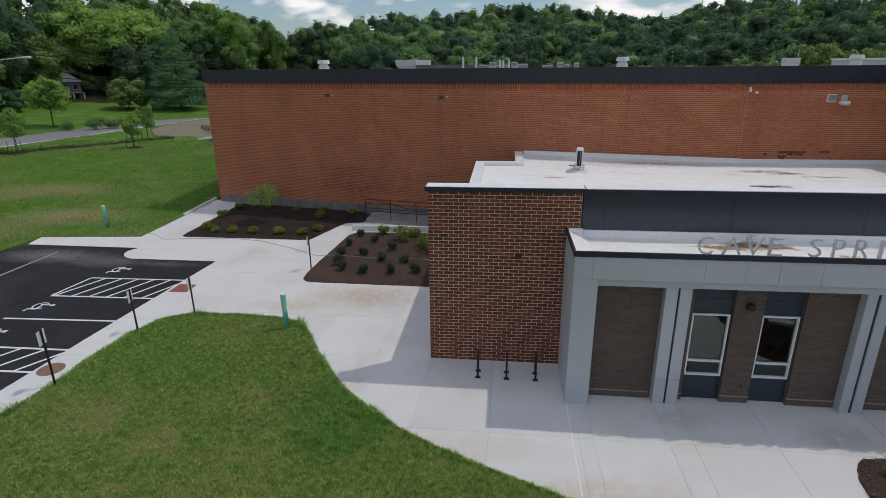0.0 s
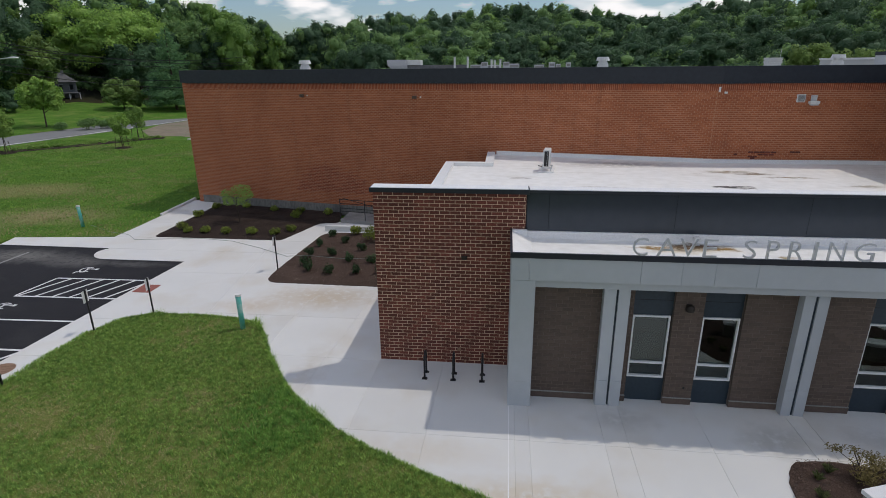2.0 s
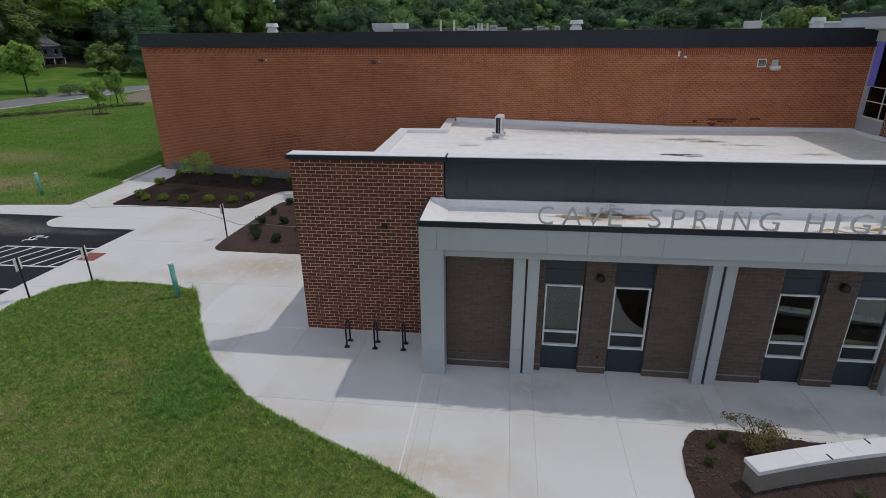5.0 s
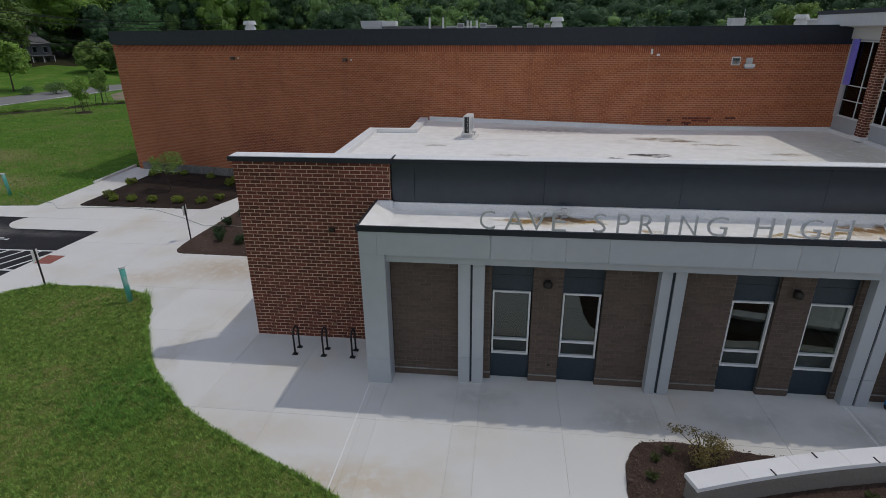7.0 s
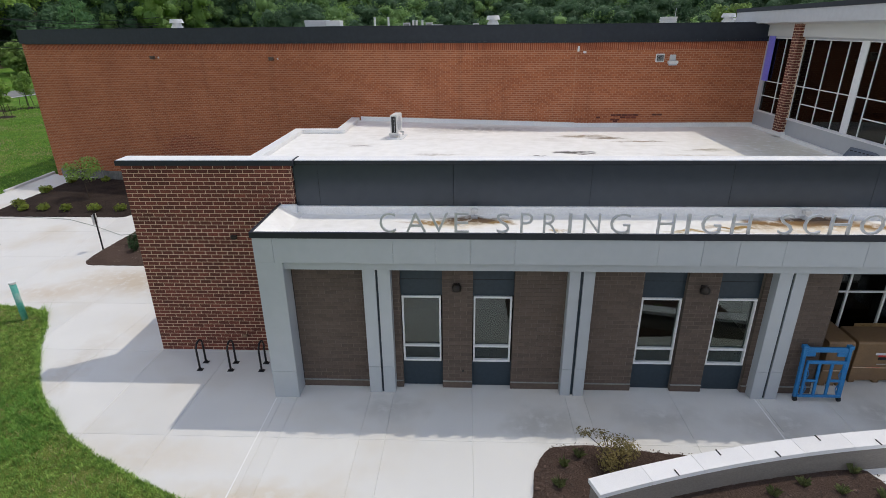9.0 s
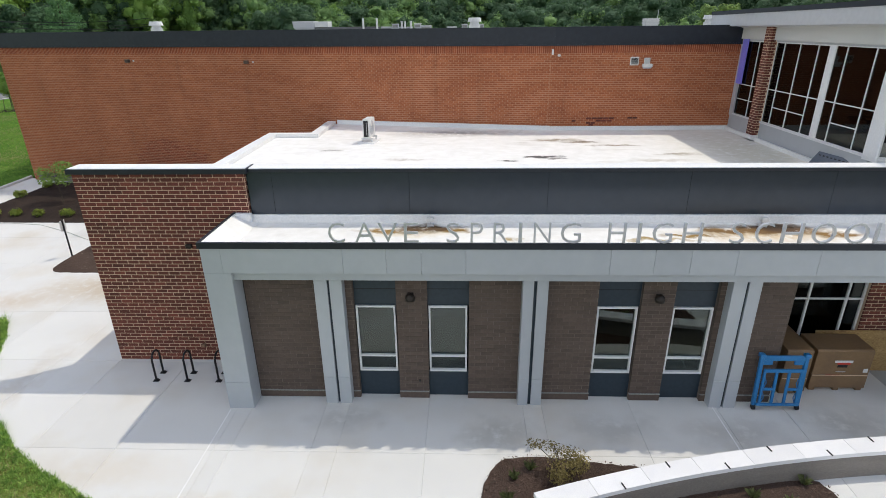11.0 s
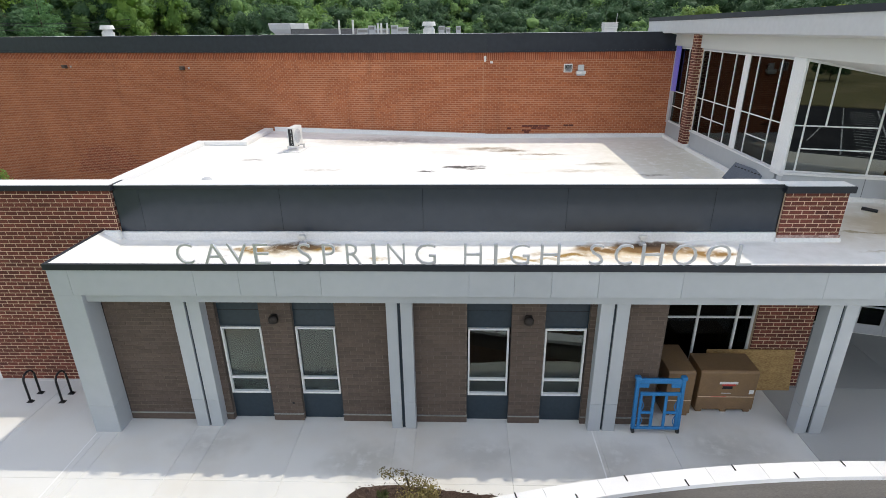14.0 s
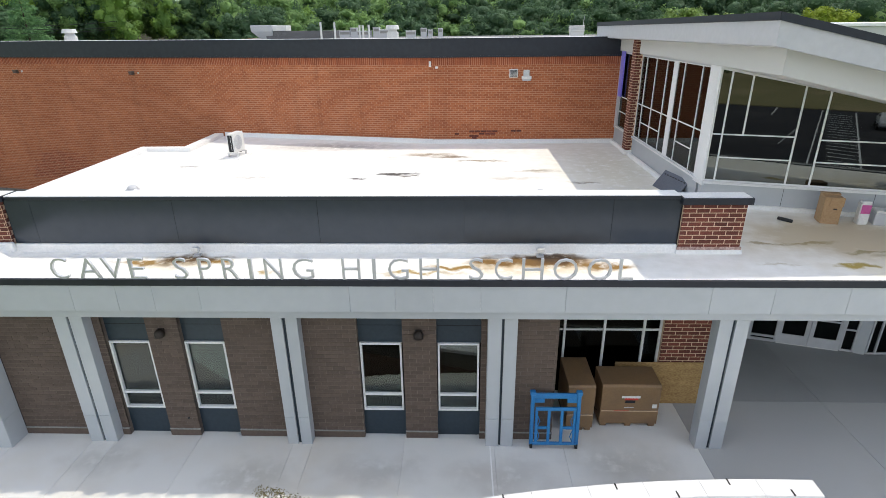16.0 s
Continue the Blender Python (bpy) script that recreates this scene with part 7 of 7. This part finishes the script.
blades("straw_blades", px[straw], py[straw], 0.012, h[straw] * 0.8, 0.011, M_BLADE_DRY, "dry straw-coloured turf blades")
ex, ey = [], []
for (x0, y0), (x1, y1) in zip(LAWN_EDGE[:-2], LAWN_EDGE[1:-1]):
    m = int(math.hypot(x1 - x0, y1 - y0) * 420)
    t = rng.random(m)
    off = np.abs(rng.normal(size=m)) * 0.09
    L = math.hypot(x1 - x0, y1 - y0)
    ex.append(x0 + (x1 - x0) * t - off * -(y1 - y0) / L * -1 + rng.normal(size=m) * 0.03)
    ey.append(y0 + (y1 - y0) * t - off * (x1 - x0) / L + rng.normal(size=m) * 0.03)
ex, ey = np.concatenate(ex), np.concatenate(ey)
clump = np.array([max(0.0, noise.noise((x * 1.1, y * 1.1, 9.0))) for x, y in zip(ex, ey)])
blades("edge_blades", ex, ey, 0.0, 0.08 + 0.42 * clump * rng.random(len(ex)), 0.010, M_BLADE, "longer ragged grass along the paving")
# rough tufts over the open lawn beside the hall
qx, qy = rng.uniform(-62, -21.6, 150000), rng.uniform(15, 72, 150000)
rest = inside(qx, qy, SIDE_LAWN)
qx, qy = qx[rest], qy[rest]
tall = np.array([max(0.05, 0.5 + noise.noise((x * 0.5, y * 0.5, 3.0)) + 0.5 * noise.noise((x * 1.9, y * 1.9, 1.0))) for x, y in zip(qx, qy)])
tan = np.array([noise.noise((x * 0.16, y * 0.16, 21.0)) + 0.4 * noise.noise((x * 0.7, y * 0.7, 23.0)) for x, y in zip(qx, qy)]) + 0.25 * rng.normal(size=len(qx))
for bx, by, bw, bh in ((-29.5, 33.5, 6.0, 3.0), (-38.0, 41.0, 8.0, 3.5), (-34.0, 29.0, 5.0, 3.0), (-46.0, 34.0, 8.0, 3.0)):
    tan += 0.7 * np.exp(-((qx - bx) / bw) ** 2 - ((qy - by) / bh) ** 2)
tan = tan > 0.34
blades("meadow_blades", qx[~tan], qy[~tan], 0.0, 0.05 + 0.16 * tall[~tan] * rng.random((~tan).sum()), 0.035, M_MEADOW, "uneven green grass on the open lawn")
blades("meadow_straw", qx[tan], qy[tan], 0.0, 0.05 + 0.07 * tall[tan], 0.03, M_BLADE_DRY, "dry tan grass on the open lawn")
# roadside mulch strip with low perennials
bm = bmesh.new()
prism(bm, [(-62.5, 56.2), (-54.5, 63.6), (-48.8, 71.6), (-46.8, 73.6), (-47.8, 75.6), (-50.2, 73.9), (-56.0, 65.8), (-63.2, 58.6)], -0.1, 0.05)
structure(link("roadside_bed", bm, M_MULCH), "long dark mulch strip beside the road", "planting bed")
rng = np.random.default_rng(77)
pts = [(-63 + 15.5 * t + rng.normal() * 0.4, 57.2 + 17 * t + rng.normal() * 0.4) for t in rng.random(60)]
vs, fs, k0 = [], [], 0
for x, y in pts:
    v, f = leaf_cloud(rng, [(x, y, 0.25, 0.45, 0.45, 0.25)], 60, 0.2, 0.5, 0.2)
    vs.append(v)
    fs.append(f + k0)
    k0 += len(v)
tagged(new("roadside_perennials", from_arrays("roadside_perennials", np.concatenate(vs), np.concatenate(fs), M_LEAF_Y)), "low yellow-green plants in the mulch strip", "plants", kind="stuff")

# ---- far woods ----
def skyline(az):
    """Height of the tree line in degrees over the eye, by bearing from +y (left is negative)."""
    xs_ = (-60, -44.7, -40, -37, -34, -31, -27, -24.5, -23.4, -22.9, -21.2, -19.9, -16, -12.8, -9.6, -5.7, -1.9, 1.3, 4.6, 8.7, 11.2, 14.4, 15.8, 22, 30, 48)
    e = (8.0, 8.0, 7.6, 7.2, 6.6, 6.2, 5.3, 4.3, 2.8, 2.5, 3.5, 4.3, 4.5, 5.0, 4.9, 5.4, 5.6, 5.4, 5.0, 4.5, 4.5, 4.1, 5.0, 5.3, 5.5, 6.5)
    return float(np.interp(az, xs_, e))


rng = np.random.default_rng(99)
groups = {"mid": [[], []], "dark": [[], []], "light": [[], []]}
EYE0 = np.array((6.0, 2.0))


def add_tree(x, y, h, rad, n, size, kind, zb, conifer=False):
    if conifer:
        lo = []
        for k in range(9):
            z = h * (0.25 + 0.75 * k / 9)
            r = rad * (1.05 - k / 9)
            lo += [(0.5 * r * math.cos(a), 0.5 * r * math.sin(a), z, 0.55 * r + 0.2, 0.55 * r + 0.2, h * 0.05 + 0.2) for a in rng.random(4) * math.tau]
    else:
        lo = crown_lobes(rng, h * (0.06 if x < -60 else 0.14), h, rad, 8, (0.34, 0.5))
    v, f = leaf_cloud(rng, lo if conifer else puffs(rng, lo, 6, 0.36), n, size, 0.55, 0.8, 1.5)
    keep = v.reshape(-1, 4, 3)[:, :, 2].mean(1) > (0.3 if x < -60 else h * (0.08 if h < 11 else 0.3))
    v = v.reshape(-1, 4, 3)[keep].reshape(-1, 3)
    f = np.arange(len(v)).reshape(-1, 4)
    if not conifer:
        v, f = with_cores(v, f, *cores(rng, lo, 0.68))
    groups[kind][0].append(v + (x, y, zb))
    groups[kind][1].append(f)


count = 0
while count < 640:
    az = rng.uniform(-56, 48)
    left = az < -23.5
    d = rng.uniform(140, 215) if left else 128 + 95 * rng.random() ** 0.8
    if -24 < az < -18:
        d = rng.uniform(190, 230)
    x, y = EYE0[0] + d * math.sin(radians(az)), EYE0[1] + d * math.cos(radians(az))
    zb = land(x, y)
    if az < -18 and y < 190 and x > road_far_x(y) - 16:
        continue
    if math.hypot(x + 106, y - 122) < 14 or (d < 172 and abs(az + 42.2) < 3.2) or (d < 182 and -40 < az < -29):
        continue
    rise = 1.0 if left or az < -18 else min(1.0, max(0.0, (d - 126) / 85)) ** 0.75
    top = 9.8 + d * math.tan(radians(0.9 + (skyline(az) - 0.9) * rise + rng.uniform(-0.7, 0.25)))
    h = min(rng.uniform(13, 19) + (6.0 if -22 < az < -7 else 0.0) if not left else rng.uniform(22, 30), top - zb)
    if h < 5:
        count += 1
        continue
    near = d < 160
    kind = rng.choice(["mid", "dark", "light"], p=(0.45, 0.2, 0.35) if left else (0.30, 0.66, 0.04))
    con = (not left) and rng.random() < 0.22
    add_tree(x, y, h, rng.uniform(3.8, 6.2) if not con else rng.uniform(2.4, 3.4), 1500 if near else 1050, 0.46 if near else 0.54, "dark" if con and kind == "light" else kind, zb, con)
    count += 1
for x, y, h, rad in ((-105.0, 117.0, 11.0, 4.0), (-107.0, 116.0, 17.0, 6.5), (-112.0, 122.0, 20.0, 7.0), (-94.5, 133.0, 13.0, 5.0), (-103.0, 137.0, 19.0, 7.0), (-116.0, 112.0, 18.0, 7.0), (-121.0, 104.0, 18.0, 7.0), (-90.0, 140.0, 15.0, 6.0), (-84.0, 146.0, 16.0, 6.0), (-78.0, 150.0, 17.0, 6.0)):
    add_tree(x, y, h, rad, 2600, 0.5, "dark", land(x, y))
for k in range(150):
    az = -57 + 104 * k / 150 + rng.uniform(-0.3, 0.3)
    d = rng.uniform(168, 180) if -46 < az < -29 else rng.uniform(136, 150) if az < -24 else rng.uniform(121, 130)
    x, y = EYE0[0] + d * math.sin(radians(az)), EYE0[1] + d * math.cos(radians(az))
    if az < -18 and y < 190 and x > road_far_x(y) - 12:
        continue
    add_tree(x, y, rng.uniform(4.0, 7.5), rng.uniform(2.6, 4.2), 520, 0.5, rng.choice(["dark", "mid"]), land(x, y))
for k in range(170):
    az = rng.uniform(-22, 48)
    d = rng.uniform(140, 205)
    x, y = EYE0[0] + d * math.sin(radians(az)), EYE0[1] + d * math.cos(radians(az))
    zb = land(x, y)
    h = min(rng.uniform(6, 10), 9.8 + d * math.tan(radians(skyline(az) - 0.5)) - zb)
    if h > 3 and not (az < -18 and y < 190 and x > road_far_x(y) - 16):
        add_tree(x, y, h, rng.uniform(3.4, 4.8), 600, 0.6, "dark", zb)
for k, mat in (("mid", M_LEAF), ("dark", M_LEAF_D), ("light", foliage("forest_light_leaves", (0.137, 0.254, 0.052), (0.293, 0.455, 0.111), 0.6, 0.3, 0.5, 0.36, 0.35))):
    base = np.cumsum([0] + [len(v) for v in groups[k][0]])
    v, f = np.concatenate(groups[k][0]), np.concatenate([q + o for q, o in zip(groups[k][1], base)])
    leafy = from_arrays("forest", v, f, mat)
    leafy.shade_smooth()
    tagged(new("forest", leafy), "dense green mixed woods on the hill", "forest", kind="stuff")
tree("shade_tree", "tall dark shade tree in front of the house", -89.5, 131.0, 1.6, 14.0, 5.5, 9000, 0.45, M_LEAF_D, 305, 0.12, 0.35, 26)
# big bright trees at the wood's edge
tree("oak_tree", "broad sunlit yellow-green oak at the wood's edge", -104.9, 143.3, 4.2, 20.5, 17.5, 34000, 0.55, M_LEAF_Y, 301, 0.2, 0.6, 60)
tree("olive_tree", "rounded olive-green tree beside the spruce", -84.8, 149.3, 2.6, 19.5, 8.5, 11000, 0.55, M_LEAF, 302, 0.1, 0.4, 34)
tree("broad_tree", "full-crowned green tree above the street lamp", -101.0, 110.6, 2.0, 17.0, 7.5, 13000, 0.5, M_LEAF_Y2, 303, 0.1, 0.4, 36)
for x, y, h, rad, sd in ((71.8, 98.7, 12.6, 5.2, 304), (51.5, 100.2, 12.4, 5.2, 305), (58.0, 99.0, 11.6, 5.0, 306)):
    tree("acid_tree", "bright yellow-green tree behind the hall", x, y, land(x, y), h, rad, 5200, 0.45, M_LEAF_A if sd == 304 else M_LEAF_Y2, sd, 0.15, 0.3, 26, "yellow-green trees")

# ---- house beyond the road ----
house = thing("house", "grey two-storey house half hidden by trees", "house", (-104.7, 123.9, 1.6), turn=50)
house.scale = (0.8, 0.8, 0.8)
block("wall", (-4, 4, -4, 4, 0, 6.2), M_SIDING, house, 0.02)
bm = bmesh.new()
r = [bm.verts.new(p) for p in ((-4.6, -4.6, 6.2), (4.6, -4.6, 6.2), (4.6, 4.6, 6.2), (-4.6, 4.6, 6.2), (-1.4, 0, 9.0), (1.4, 0, 9.0))]
for q in ((0, 1, 5, 4), (1, 2, 5), (2, 3, 4, 5), (3, 0, 4), (3, 2, 1, 0)):
    bm.faces.new([r[i] for i in q])
part("roof", bm, M_SLATE, house, "grey shingle hip roof")
block("chimney", (1.5, 2.2, 0.2, 0.9, 7.5, 9.4), M_CONC_OLD, house, 0.02)
block("porch_roof", (-4.2, 4.2, -7.0, -4.0, 3.0, 3.25), M_SLATE, house, 0.03)
for x in (-3.9, -1.3, 1.3, 3.9):
    block("porch_post", (x - 0.1, x + 0.1, -6.9, -6.7, 0, 3.0), M_WHITE, house)
for x in (-2.6, 0.0, 2.6):
    for z in (0.9, 4.0):
        w = block("window", (x - 0.45, x + 0.5, -4.06, -3.98, z, z + 1.5), M_GLASS_T, house)
        block("frame", (x - 0.52, x + 0.52, -4.04, -3.99, z - 0.06, z + 1.56), M_STEEL_GREY, w)

# ---- street lamp and overhead lines ----
lamp = thing("street_lamp", "grey cobra-head street lamp on a long arm", "street lamp", (-54.8, 52.95, 0.55))
bm = bmesh.new()
tube(bm, [(0, 0, -0.2), (0, 0, 10.4)], 0.16, 10, 0.11)
part("pole", bm, M_BARK, lamp, "weathered wooden pole")
bm = bmesh.new()
tube(bm, [(0, 0, 9.4), (1.6, 0.95, 9.85), (4.2, 2.5, 10.2)], 0.06, 8)
part("arm", bm, M_GALV, lamp)
bm = bmesh.new()
bmesh.ops.create_uvsphere(bm, u_segments=12, v_segments=8, radius=0.5, matrix=pose(4.5, 2.68, 10.2, 0, 0, 31) @ Matrix.Diagonal((1, 0.45, 0.28, 1)))
part("head", bm, M_GALV, lamp, smooth=True)
WIRES = (((-68.85, 72.43, 13.29), (-60.49, 112.81, 10.2)), ((-68.96, 72.36, 12.71), (-60.39, 112.85, 10.97)), ((-69.06, 72.28, 12.13), (-60.55, 112.77, 9.64)),
         ((-69.33, 72.06, 10.52), (-65.06, 110.2, 7.06)), ((-69.47, 71.93, 9.63), (-61.01, 112.44, 5.51)))
for a, b in WIRES:
    cb = thing("power_line", "thin dark overhead cable along the road", "cable", a, "overhead cables")
    a, b = Vector(a), Vector(b)
    bm = bmesh.new()
    tube(bm, [tuple((b - a) * t - Vector((0, 0, 3.2 * t * (1 - t)))) for t in np.linspace(-0.25, 1.3, 24)], 0.06, 4)
    part("wire", bm, M_BLACK, cb)
